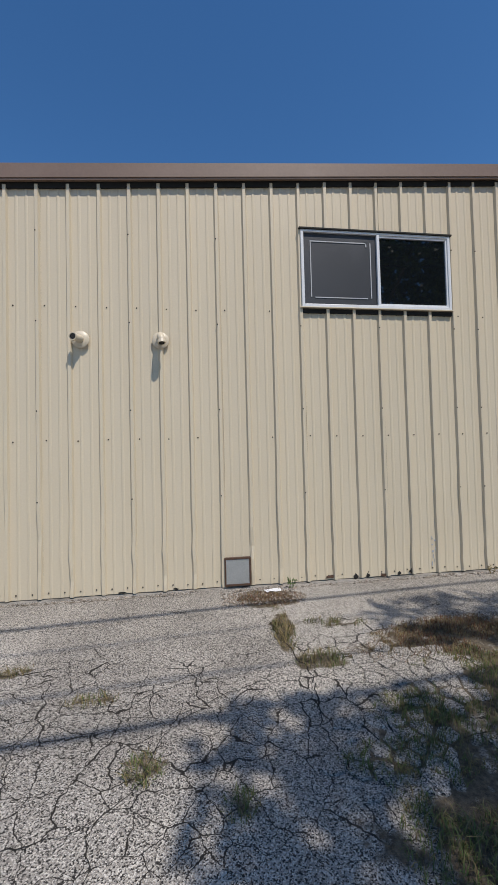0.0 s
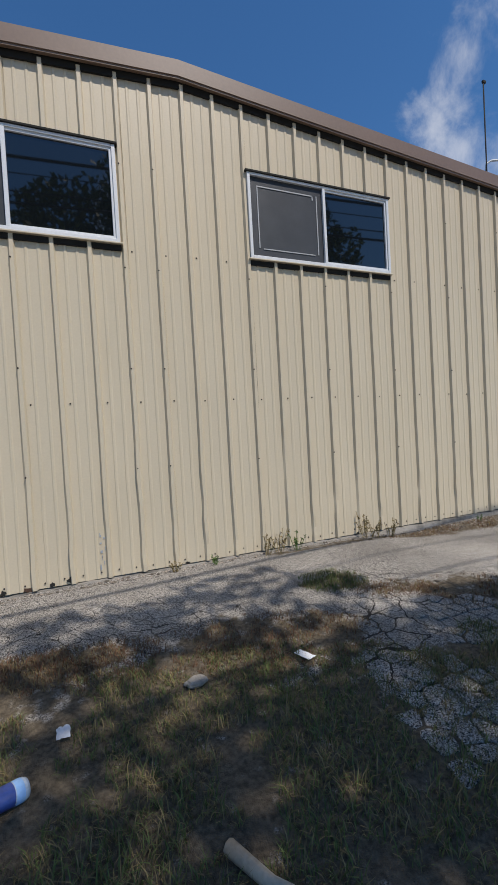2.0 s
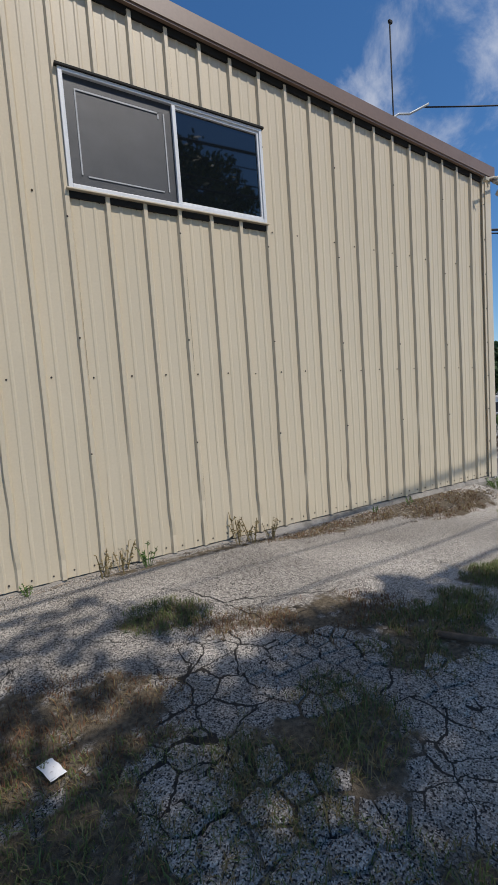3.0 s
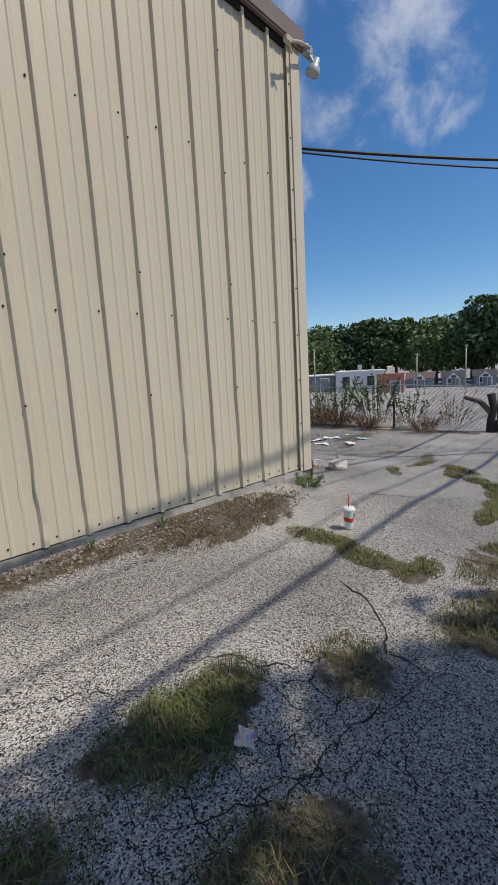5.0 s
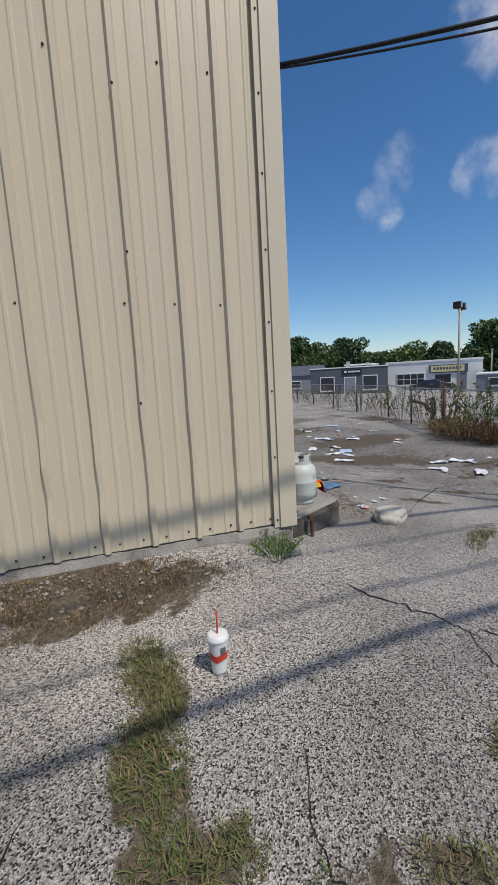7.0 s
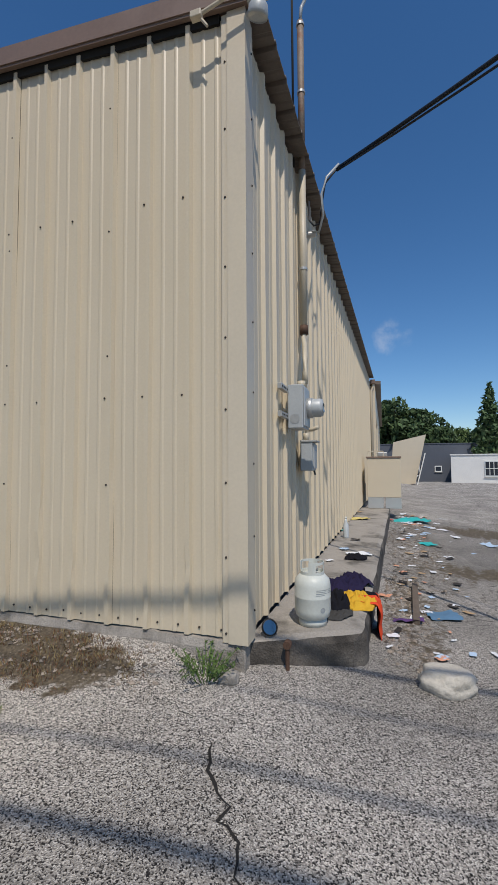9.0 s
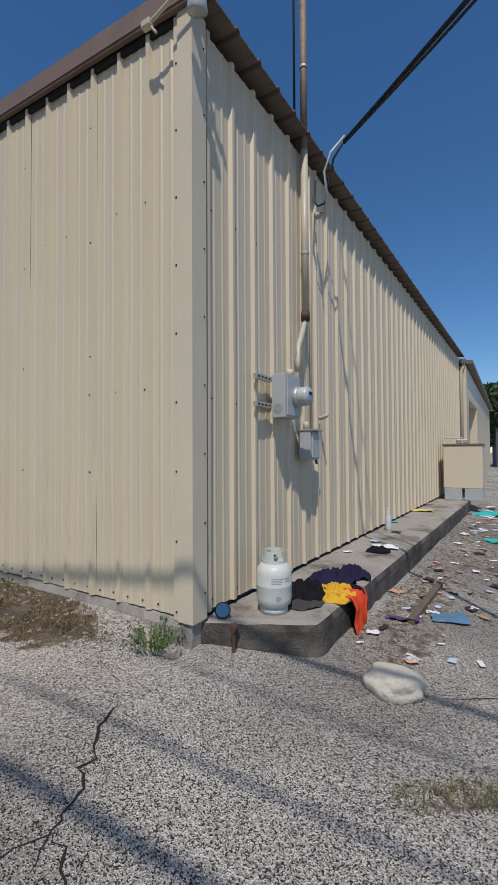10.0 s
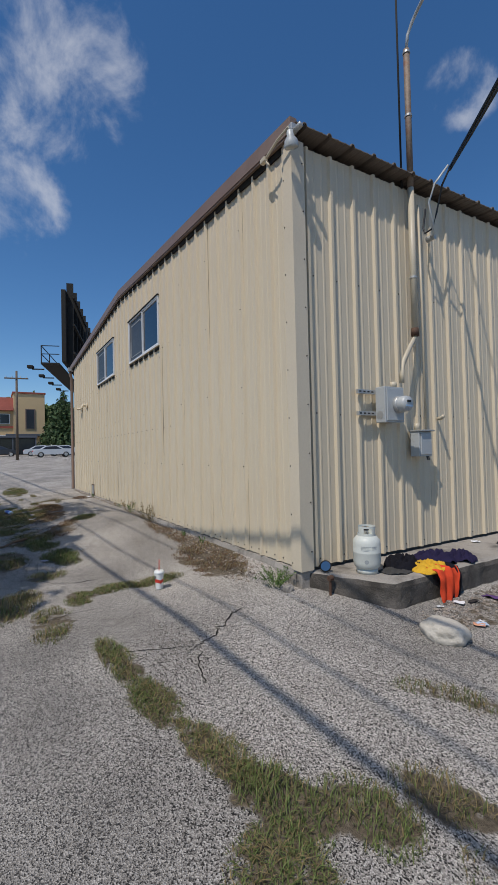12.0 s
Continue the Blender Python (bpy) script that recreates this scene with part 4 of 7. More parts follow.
def gas_tank(x, y, z):
    t = thing("propane_tank", "white steel propane tank standing on the dock", "gas tank", (x, y, z))
    t.scale = (0.82, 0.82, 0.82)
    smooth(part("tank_body", lathe(bmesh.new(), [(0, 0.035), (0.10, 0.04), (0.145, 0.075), (0.157, 0.13), (0.157, 0.235), (0.159, 0.24), (0.157, 0.245), (0.157, 0.335), (0.148, 0.385), (0.11, 0.425), (0.05, 0.44), (0, 0.442)], 40), TANK_PAINT, t))
    smooth(part("foot_ring", lathe(bmesh.new(), [(0.115, 0.0), (0.122, 0.0), (0.122, 0.055), (0.115, 0.055), (0.115, 0.0)], 32), TANK_PAINT, t))
    bm = bmesh.new()
    seg, r = 40, 0.098
    for k in range(seg):
        a0, a1 = k * math.tau / seg, (k + 1) * math.tau / seg
        deg = math.degrees(a0) % 360
        spans = [(0.425, 0.455), (0.515, 0.535)] if (20 < deg < 70 or 110 < deg < 160 or 290 < deg < 350) else [(0.425, 0.535)]
        if 195 < deg < 255:
            spans = [(0.425, 0.455)]
        for z0, z1 in spans:
            q = [bm.verts.new((rr * math.cos(a), rr * math.sin(a), zz)) for a in (a0, a1) for rr in (r, r + 0.005) for zz in (z0, z1)]
            for f in ((0, 1, 5, 4), (2, 6, 7, 3), (1, 3, 7, 5), (0, 4, 6, 2), (0, 2, 3, 1), (4, 5, 7, 6)):
                bm.faces.new([q[i] for i in f])
    bmesh.ops.remove_doubles(bm, verts=bm.verts, dist=0.0005)
    part("collar", bm, TANK_PAINT, t)
    v = smooth(part("valve", rod(bmesh.new(), (0, 0, 0.44), (0, 0, 0.49), 0.022), GALV, t))
    smooth(part("hand_wheel", rod(bmesh.new(), (0, 0, 0.49), (0, 0, 0.505), 0.03, seg=16), BLACK, v))
    part("outlet", rod(bmesh.new(), (0, 0, 0.47), (0.05, -0.03, 0.47), 0.013), GALV, v)
    ink = surface("tank_print", (0.30, 0.32, 0.32), 0.6)
    for row, (a0, a1) in enumerate(((-70, -28), (-70, -36), (-70, -32), (-70, -40), (-26, -4), (-26, -8), (-26, -4))):
        zz = 0.315 - 0.014 * (row % 4)
        bm = bmesh.new()
        q = [[bm.verts.new((0.1585 * math.cos(radians(a0 + (a1 - a0) * k / 6)), 0.1585 * math.sin(radians(a0 + (a1 - a0) * k / 6)), zz + h)) for h in (0, 0.005)] for k in range(7)]
        for a, b in zip(q, q[1:]):
            bm.faces.new((a[0], b[0], b[1], a[1]))
        part("print_bar", bm, ink, t)
    bm = bmesh.new()
    q = []
    for k in range(20):
        a = k * math.tau / 20
        ang = radians(-48) + 0.024 / 0.158 * math.cos(a)
        q.append(bm.verts.new((0.1590 * math.cos(ang), 0.1590 * math.sin(ang), 0.15 + 0.022 * math.sin(a))))
    bm.faces.new(q)
    part("round_badge", bm, ink, t)


gas_tank(10.87, 4.90, DOCK_Z + 0.004)


def cloth_heap(name, label, x, y, rx, ry, h, mat, turn=0.0, seed=0, z=DOCK_Z):
    """A crumpled garment lying in folds."""
    n, m = 44, 34
    verts, faces = [], []
    for i in range(n):
        for j in range(m):
            u, v = 2 * i / (n - 1) - 1, 2 * j / (m - 1) - 1
            w = math.hypot(u, v)
            edge = 1 + 0.22 * noise.noise((u * 1.7, v * 1.7, seed))
            q = max(0.0, 1 - (w / edge) ** 2)
            fold = abs(noise.noise((u * 2.6 + seed, v * 2.6, 1.3))) * 0.9 + abs(noise.noise((u * 6 + seed, v * 5, 4.3))) * 0.5 + 0.12 * abs(noise.noise((u * 14, v * 12, seed)))
            zz = 0.006 + h * (q ** 0.5) * (0.35 + fold)
            s = min(1.0, edge / max(w, 0.01)) if w > edge else 1.0
            verts.append((u * rx * s, v * ry * s, zz if w < edge else 0.004))
    for i in range(n - 1):
        for j in range(m - 1):
            faces.append((i * m + j, (i + 1) * m + j, (i + 1) * m + j + 1, i * m + j + 1))
    ob = mesh_part(name, verts, faces, mat, smooth=True)
    ob.matrix_basis = pose(x, y, z, 0, 0, turn)
    return tagged(ob, label, "clothing", "discarded clothes")


def fabric(name, color):
    return surface(name, color, 0.95, 0, 0.18, 9, 260, 0.35, spec=0.1)


BLACK_CLOTH, NAVY_CLOTH = fabric("black_cloth", (0.012, 0.012, 0.016)), fabric("navy_cloth", (0.022, 0.018, 0.048))
YELLOW_CLOTH, RED_CLOTH = fabric("yellow_cloth", (0.62, 0.36, 0.035)), fabric("red_cloth", (0.70, 0.075, 0.03))
cloth_heap("black_jacket", "crumpled black jacket lying on the dock", 10.94, 5.32, 0.18, 0.19, 0.14, BLACK_CLOTH, 20, 1)
cloth_heap("navy_shirt", "crumpled dark navy shirt on the dock", 10.98, 5.75, 0.20, 0.24, 0.12, NAVY_CLOTH, -15, 2)
cloth_heap("purple_shirt", "crumpled dark purple garment on the dock", 11.08, 6.05, 0.17, 0.18, 0.09, NAVY_CLOTH, 40, 3)
cloth_heap("yellow_shirt", "crumpled mustard yellow shirt on the dock edge", 11.13, 5.45, 0.17, 0.22, 0.08, YELLOW_CLOTH, 10, 4)
cloth_heap("black_sock", "small black rag on the dock", 11.03, 7.15, 0.14, 0.12, 0.06, BLACK_CLOTH, 0, 5)
cloth_heap("grey_rag", "flat dark grey rag on the dock edge", 11.02, 5.12, 0.17, 0.10, 0.03, fabric("grey_cloth", (0.06, 0.058, 0.055)), 60, 6)


def draped_cloth(name, label, y0, y1, lip, fall, mat, seed, out):
    """A garment hanging over the dock's edge."""
    n, m = 40, 22
    verts, faces = [], []
    for i in range(n):
        s = i / (n - 1) * (lip + fall)
        for j in range(m):
            v = j / (m - 1)
            narrow = 1 - 0.22 * max(0.0, s - lip) / fall
            y = (y0 + y1) / 2 + (v - 0.5) * (y1 - y0) * narrow + 0.02 * noise.noise((s * 6, v * 3, seed))
            wave = 0.016 * math.sin(v * 13 + 2 * noise.noise((s * 4, v, seed))) + 0.016 * noise.noise((s * 9, v * 7, seed + 3))
            if s < lip:
                verts.append((DOCK_X + 0.03 - lip + s + out * s / lip, y, DOCK_Z + 0.035 + wave))
            else:
                bend = min(1.0, (s - lip) / 0.06)
                end = 0.05 * noise.noise((v * 3, 2.0, seed))
                verts.append((DOCK_X + 0.03 + out + 0.022 * bend + wave * 0.8, y, DOCK_Z + 0.03 - (s - lip) * (1 + end)))
    for i in range(n - 1):
        for j in range(m - 1):
            faces.append((i * m + j, (i + 1) * m + j, (i + 1) * m + j + 1, i * m + j + 1))
    ob = mesh_part(name, verts, faces, mat, smooth=True)
    return tagged(ob, label, "clothing", "discarded clothes")


draped_cloth("red_shirt", "bright red-orange garment hanging over the dock edge", 5.34, 5.64, 0.20, 0.30, RED_CLOTH, 3, 0.057)
draped_cloth("black_sleeve", "black sleeve hanging over the dock edge", 5.50, 5.70, 0.14, 0.36, BLACK_CLOTH, 8, 0.042)


def round_mirror(x, y, z):
    r = thing("small_mirror", "small round black-rimmed mirror leaning on the wall", "mirror", (x, y, z))
    r.scale = (0.78, 0.78, 0.78)
    turn = pose(0, 0, 0.072, 62, 0, 35)
    smooth(part("rim", lathe(bmesh.new(), [(0.058, -0.008), (0.07, -0.01), (0.072, 0.006), (0.06, 0.01)], 28, turn), BLACK, r))
    m, n, l = nodes_of("mirror_glass")
    n["Principled BSDF"].inputs["Metallic"].default_value, n["Principled BSDF"].inputs["Roughness"].default_value = 1.0, 0.05
    n["Principled BSDF"].inputs["Base Color"].default_value = (0.30, 0.34, 0.33, 1)
    part("glass", lathe(bmesh.new(), [(0, 0.004), (0.06, 0.004), (0.06, -0.006), (0, -0.006)], 28, turn), m, r)


round_mirror(10.63, 4.59, DOCK_Z)

pin = thing("anchor_bolt", "rusty steel bolt set in the dock face", "bolt", (10.765, 4.535, 0.24))
part("shank", rod(bmesh.new(), (0, -0.012, -0.1), (0, -0.012, 0.15), 0.014), RUST, pin)
part("head", rod(bmesh.new(), (0, -0.03, 0.15), (0, 0.015, 0.15), 0.026), RUST, pin)


def boulder(name, label, x, y, sx, sy, sz, mat, seed, turn=0.0, sink=0.3, group=""):
    bm = bmesh.new()
    bmesh.ops.create_icosphere(bm, subdivisions=4, radius=1.0)
    for v in bm.verts:
        p = v.co.copy()
        k = 1 + 0.26 * noise.noise(p * 1.3 + Vector((seed, 0, 0))) + 0.14 * noise.noise(p * 3 + Vector((seed, 2, 0))) + 0.05 * noise.noise(p * 8) + 0.03 * noise.noise(p * 17)
        v.co = p * k
        v.co.z = min(v.co.z, 0.72 + 0.06 * noise.noise(p * 2.5))
        v.co = Vector((v.co.x * sx, v.co.y * sy, v.co.z * sz))
    ob = smooth(part(name, bm, mat))
    ob.matrix_basis = pose(x, y, ground_z(x, y) + sz * (0.75 - sink), 0, 0, turn)
    return tagged(ob, label, "rock", group)


boulder("limestone_rock", "pale flat limestone rock lying on the asphalt", 11.73, 4.80, 0.17, 0.13, 0.11, STONE, 4, 12, 0.3)
boulder("rubble_stone", "small grey stone at the building corner", 10.47, 4.24, 0.06, 0.05, 0.05, CONCRETE, 5, 20)
boulder("rubble_stone", "flat pale stone in the grass", 3.62, 2.6, 0.06, 0.045, 0.022, CONCRETE, 8, 10)



def paper_cup(x, y):
    c = thing("paper_cup", "white paper drink cup with red band, lid and straw", "cup", (x, y, ground_z(x, y) + 0.005))
    smooth(part("cup_body", lathe(bmesh.new(), [(0, 0.0), (0.033, 0.0), (0.034, 0.01), (0.038, 0.075), (0.047, 0.165)], 32), WHITE, c))
    band = surface("cup_red", (0.62, 0.05, 0.03), 0.5)
    bm = bmesh.new()
    ring = []
    for k in range(33):
        a = k * math.tau / 32
        w = 0.012 * abs(math.sin(a * 1.5))
        ring.append([bm.verts.new(((0.0345 + zz * 0.073) * math.cos(a), (0.0345 + zz * 0.073) * math.sin(a), zz)) for zz in (0.058 + w, 0.092 + w)])
    for a, b in zip(ring, ring[1:]):
        bm.faces.new((a[0], b[0], b[1], a[1]))
    part("red_band", bm, band, c, "red printed band")
    part("print_patch", boxed(-0.012, 0.012, -0.0466, -0.043, 0.108, 0.135), surface("cup_print", (0.12, 0.13, 0.12), 0.6), c).rotation_euler = (0, 0, radians(15))
    smooth(part("lid", lathe(bmesh.new(), [(0.050, 0.160), (0.051, 0.168), (0.047, 0.172), (0.044, 0.182), (0.04, 0.184), (0, 0.182)], 32), WHITE, c))
    smooth(part("straw", tube(bmesh.new(), [(0.0, 0, 0.17), (0.004, 0.002, 0.29)], 0.0042, 8), band, c, "red straw"))


paper_cup(9.64, 3.27)


def plastic_bottle(x, y, turn):
    b = thing("plastic_bottle", "crushed clear plastic bottle with blue label in the grass", "bottle", (x, y, ground_z(x, y) + 0.045), turn)
    b.scale = (1, 1, 0.72)
    lay = pose(0, 0, 0, 0, 80, 0)
    out = [(0, -0.13), (0.045, -0.13), (0.052, -0.115), (0.05, -0.04), (0.05, 0.05), (0.034, 0.095), (0.015, 0.12), (0.014, 0.14), (0, 0.14)]
    smooth(part("bottle_body", lathe(bmesh.new(), out, 20, lay), surface("cloudy_plastic", (0.45, 0.53, 0.62), 0.25, 0, 0.2, 20, 90, 0.2), b))
    smooth(part("wrap", lathe(bmesh.new(), [(0.0515, -0.075), (0.052, -0.07), (0.0515, 0.04)], 20, lay), surface("blue_label", (0.02, 0.05, 0.22), 0.4, 0, 0.3, 18, 60, 0.1), b, "torn blue label"))
    smooth(part("pale_stripe", lathe(bmesh.new(), [(0.0525, -0.11), (0.0535, -0.105), (0.0525, -0.078)], 20, lay), surface("pale_label", (0.25, 0.45, 0.75), 0.4), b))
    smooth(part("cap", lathe(bmesh.new(), [(0, 0.156), (0.017, 0.156), (0.017, 0.138), (0.014, 0.138)], 16, lay), WHITE, b))


plastic_bottle(2.70, 2.19, 205)


def branch(name, label, pts, r, mat):
    rs = [r * (1 - 0.5 * k / (len(pts) - 1)) for k in range(len(pts))]
    z = [(x, y, ground_z(x, y) + r * 0.6 + dz) for x, y, dz in pts]
    return tagged(smooth(part(name, tube(bmesh.new(), z, rs, 8), mat)), label, "branch")


PALE_WOOD = surface("bleached_wood", (0.42, 0.37, 0.29), 0.9, 0, 0.2, 8, 60, 0.4)
branch("fallen_branch", "bleached bare branch lying in the grass", [(3.48, 1.70, 0.01), (3.56, 1.52, 0.03), (3.72, 1.36, 0.02), (3.95, 1.22, 0.03), (4.2, 1.05, 0.0)], 0.026, PALE_WOOD)
branch("fallen_branch", "dark fallen stick lying on cracked asphalt", [(6.30, 2.32, 0.01), (6.45, 2.12, 0.03), (6.6, 2.0, 0.02), (6.62, 1.72, 0.03), (6.75, 1.4, 0.0)], 0.022, BARK)
board = part("wooden_plank", boxed(-0.03, 0.03, -0.62, 0.62, -0.025, 0.025, 0.004), BARK)
board.matrix_basis = pose(11.66, 6.5, ground_z(11.66, 6.5) + 0.03, 0, 3, -3)
tagged(board, "weathered dark plank lying beside the dock", "plank")


def cooler():
    c = thing("evaporative_cooler", "large cream metal cooler cabinet on blocks at the dock end", "cooler", (11.38, 13.75, DOCK_Z))
    part("cabinet", boxed(-0.42, 0.42, -0.32, 0.55, 0.28, 1.30, 0.012), CREAM_TRIM, c)
    part("top_pan", boxed(-0.44, 0.44, -0.34, 0.57, 1.301, 1.345, 0.006), BROWN, c, "brown top edge")
    bm = bmesh.new()
    tube(bm, [(-0.40, -0.28, 1.345), (-0.40, -0.28, 1.48), (0.0, -0.28, 1.48), (0.0, -0.28, 1.345)], 0.014)
    part("pipe_frame", bm, CREAM_TRIM, c)
    part("motor", boxed(-0.15, 0.1, -0.15, 0.1, 1.346, 1.46, 0.02), GALV, c)
    for x, y in ((-0.30, -0.24), (0.14, -0.24), (-0.30, 0.40), (0.14, 0.40)):
        b = thing("concrete_block", "grey concrete block under the cooler cabinet", "block", (11.38 + x, 13.75 + y, DOCK_Z), group="support blocks")
        bm = bmesh.new()
        for q in ((-0.1, 0.28, -0.10, -0.07), (-0.1, 0.28, 0.07, 0.10), (-0.1, -0.06, -0.07, 0.07), (0.24, 0.28, -0.07, 0.07), (0.07, 0.11, -0.07, 0.07)):
            box(bm, *q, 0.0, 0.275, 0.004)
        part("block_body", bm, GREY_PAINT, b)


cooler()
bot = thing("water_bottle", "clear plastic water bottle standing on the dock", "bottle", (10.80, 8.6, DOCK_Z))
smooth(part("bottle_body", lathe(bmesh.new(), [(0, 0), (0.04, 0), (0.044, 0.02), (0.042, 0.2), (0.016, 0.27), (0.016, 0.3), (0, 0.3)], 20), surface("hazy_plastic", (0.55, 0.58, 0.58), 0.2), bot))
smooth(part("cap", rod(bmesh.new(), (0, 0, 0.301), (0, 0, 0.325), 0.018), WHITE, bot))


# ---- litter ----
def scrap_mesh(name, w, d, seed, mat):
    n = 9
    verts, faces = [], []
    for i in range(n):
        for j in range(n):
            u, v = i / (n - 1) - 0.5, j / (n - 1) - 0.5
            verts.append((u * w + 0.1 * w * noise.noise((v * 3, seed, 0)), v * d + 0.1 * d * noise.noise((u * 3, seed, 5)), 0.012 + 0.16 * w * abs(noise.noise((u * 2.5, v * 2.5, seed)))))
    faces = [(i * n + j, (i + 1) * n + j, (i + 1) * n + j + 1, i * n + j + 1) for i in range(n - 1) for j in range(n - 1)]
    me = bpy.data.meshes.new(name)
    me.from_pydata(verts, [], faces)
    me.materials.append(mat)
    me.shade_smooth()
    return me


TEAL = surface("teal_plastic", (0.03, 0.42, 0.40), 0.5, 0, 0.2, 9, 60, 0.2)
BLUE = surface("blue_cloth", (0.09, 0.19, 0.30), 0.8, 0, 0.2, 9, 60, 0.2)
CARD = surface("cardboard", (0.40, 0.27, 0.15), 0.85, 0, 0.15, 9, 60, 0.2)
PINK = surface("orange_paper", (0.70, 0.33, 0.20), 0.8, 0, 0.1, 9, 60, 0.2)
PURPLE = surface("purple_rag", (0.09, 0.04, 0.14), 0.9, 0, 0.2, 9, 60, 0.3)
BLUEPAPER = surface("pale_blue_paper", (0.45, 0.58, 0.72), 0.7, 0, 0.1, 9, 60, 0.1)
YELLOWP = surface("yellow_paper", (0.60, 0.48, 0.16), 0.8, 0, 0.1, 9, 60, 0.1)
REDP = surface("red_wrapper", (0.55, 0.05, 0.05), 0.6, 0, 0.1, 9, 60, 0.1)
SILVER = surface("silver_packet", (0.35, 0.37, 0.42), 0.3, 0.4, 0.4, 14, 60, 0.2, (0.05, 0.08, 0.2), (0.5, 0.6))


def litter(label, x, y, w, d, mat, turn=None, z=None):
    ob = new("litter", scrap_mesh("litter", w, d, RNG.uniform(0, 50), mat))
    ob.matrix_basis = pose(x, y, ground_z(x, y) + 0.004 if z is None else z, 0, 0, RNG.uniform(0, 360) if turn is None else turn)
    return tagged(ob, label, "litter", "scattered litter")


for args in (("crumpled white paper by the wall", 1.34, 4.18, 0.17, 0.09, PAPER, 5), ("pale plastic scrap in the grass", 4.28, 2.55, 0.06, 0.12, PAPER, 20), ("white wrapper in the grass", 2.95, 2.5, 0.09, 0.06, PAPER),
             ("crumpled silver wrapper in the grass", 7.66, 2.43, 0.085, 0.075, SILVER, 30), ("teal plastic sheet by the dock", 12.0, 13.3, 0.9, 0.5, TEAL, 10), ("teal plastic scrap by the dock", 12.1, 10.1, 0.28, 0.25, TEAL),
             ("blue rag on the asphalt", 11.88, 6.2, 0.30, 0.22, BLUE, 20), ("red wrapper by the dock", 11.45, 13.0, 0.25, 0.2, REDP), ("purple rag by the dock", 11.55, 5.9, 0.26, 0.08, PURPLE, 10), ("orange paper by the dock", 11.36, 6.55, 0.10, 0.13, PINK, 70)):
    litter(*args)
for args in (("white paper sheet on the dock", 11.06, 7.35, 0.30, 0.18, PAPER, 15, DOCK_Z + 0.004), ("pale blue paper on the dock", 10.86, 7.65, 0.12, 0.12, BLUEPAPER, 30, DOCK_Z + 0.004), ("yellow paper on the dock", 10.85, 10.9, 0.45, 0.25, YELLOWP, 20, DOCK_Z + 0.004),
             ("dark leaf scrap on the dock", 10.95, 8.4, 0.14, 0.09, BURNT, 0, DOCK_Z + 0.004), ("green scrap on the dock", 10.72, 9.3, 0.12, 0.09, TEAL, 0, DOCK_Z + 0.004), ("white scrap on the dock", 10.95, 5.16, 0.07, 0.05, PAPER, 0, DOCK_Z + 0.004),
             ("white scrap on the dock", 10.75, 6.9, 0.10, 0.05, PAPER, 40, DOCK_Z + 0.004), ("brown scrap on the dock", 10.8, 12.2, 0.2, 0.12, CARD, 40, DOCK_Z + 0.004)):
    litter(*args)
for k in range(130):
    y = RNG.uniform(5.2, 15.0)
    x = 11.36 + abs(RNG.gauss(0, 0.5)) + 0.05 * (y - 5)
    s = RNG.uniform(0.03, 0.10) * (1 + (y - 5) * 0.12)
    litter("small paper and plastic scrap on the ground", x, y, s, s * RNG.uniform(0.4, 0.9), RNG.choice([PAPER, PAPER, CARD, BLUEPAPER, PINK, BURNT]))
for k in range(40):
    x, y = RNG.uniform(12.6, 17.4), RNG.uniform(6.5, 13.5)
    s = RNG.uniform(0.12, 0.42)
    litter("pale paper scrap scattered on the asphalt", x, y, s, s * RNG.uniform(0.3, 0.6), RNG.choice([PAPER, PAPER, PAPER, BLUEPAPER, CARD]))


# ---- trees ----
def leaf_cloud(lumps, count, size, rng):
    """Small leaf blades over the skins of rough lumps: (centre, radii)."""
    verts, faces = [], []
    area = [r[0] * r[1] + r[1] * r[2] + r[0] * r[2] for _, r in lumps]
    total = sum(area)
    for (c, r), a in zip(lumps, area):
        for _ in range(int(count * a / total)):
            d = rng.normal(size=3)
            d /= np.linalg.norm(d) + 1e-9
            k = 0.55 + 0.5 * rng.random() ** 0.6
            k *= 1 + 0.35 * noise.noise(Vector(d * 2.3) + Vector(c))
            p = np.array(c) + d * np.array(r) * k
            u = rng.normal(size=3)
            u /= np.linalg.norm(u) + 1e-9
            w = np.cross(u, rng.normal(size=3))
            w /= np.linalg.norm(w) + 1e-9
            s = size * rng.uniform(0.6, 1.4)
            b = len(verts)
            verts += [tuple(p - u * s), tuple(p + w * s * 0.45), tuple(p + u * s), tuple(p - w * s * 0.45)]
            faces.append((b, b + 1, b + 2, b + 3))
    return verts, faces


def tree(name, label, lumps, trunk_h, trunk_r, count, size, mat, seed, base=(0, 0, 0), group="", category="tree"):
    rng = np.random.default_rng(seed)
    t = thing(name, label, category, base, group=group)
    bm = bmesh.new()
    top = Vector((0.15, 0.1, trunk_h))
    tube(bm, [(0, 0, -0.5), (0.03, 0, trunk_h * 0.3), (0.1, 0.05, trunk_h * 0.7), top], [trunk_r * 1.2, trunk_r, trunk_r * 0.8, trunk_r * 0.55], 10)
    smooth(part("trunk", bm, BARK, t))
    for c, r in lumps[:9]:
        c = Vector(c)
        a = Vector((0.05, 0.02, trunk_h * rng.uniform(0.55, 0.98)))
        limb = tube(bmesh.new(), [a, a.lerp(c, 0.45) + Vector((0, 0, 0.15 * r[2])), c], [trunk_r * 0.4, trunk_r * 0.26, trunk_r * 0.08], 6)
        smooth(part("limb", limb, BARK, t))
    v, f = leaf_cloud(lumps, count, size, rng)
    mesh_part("crown", v, f, mat, t)
    return t


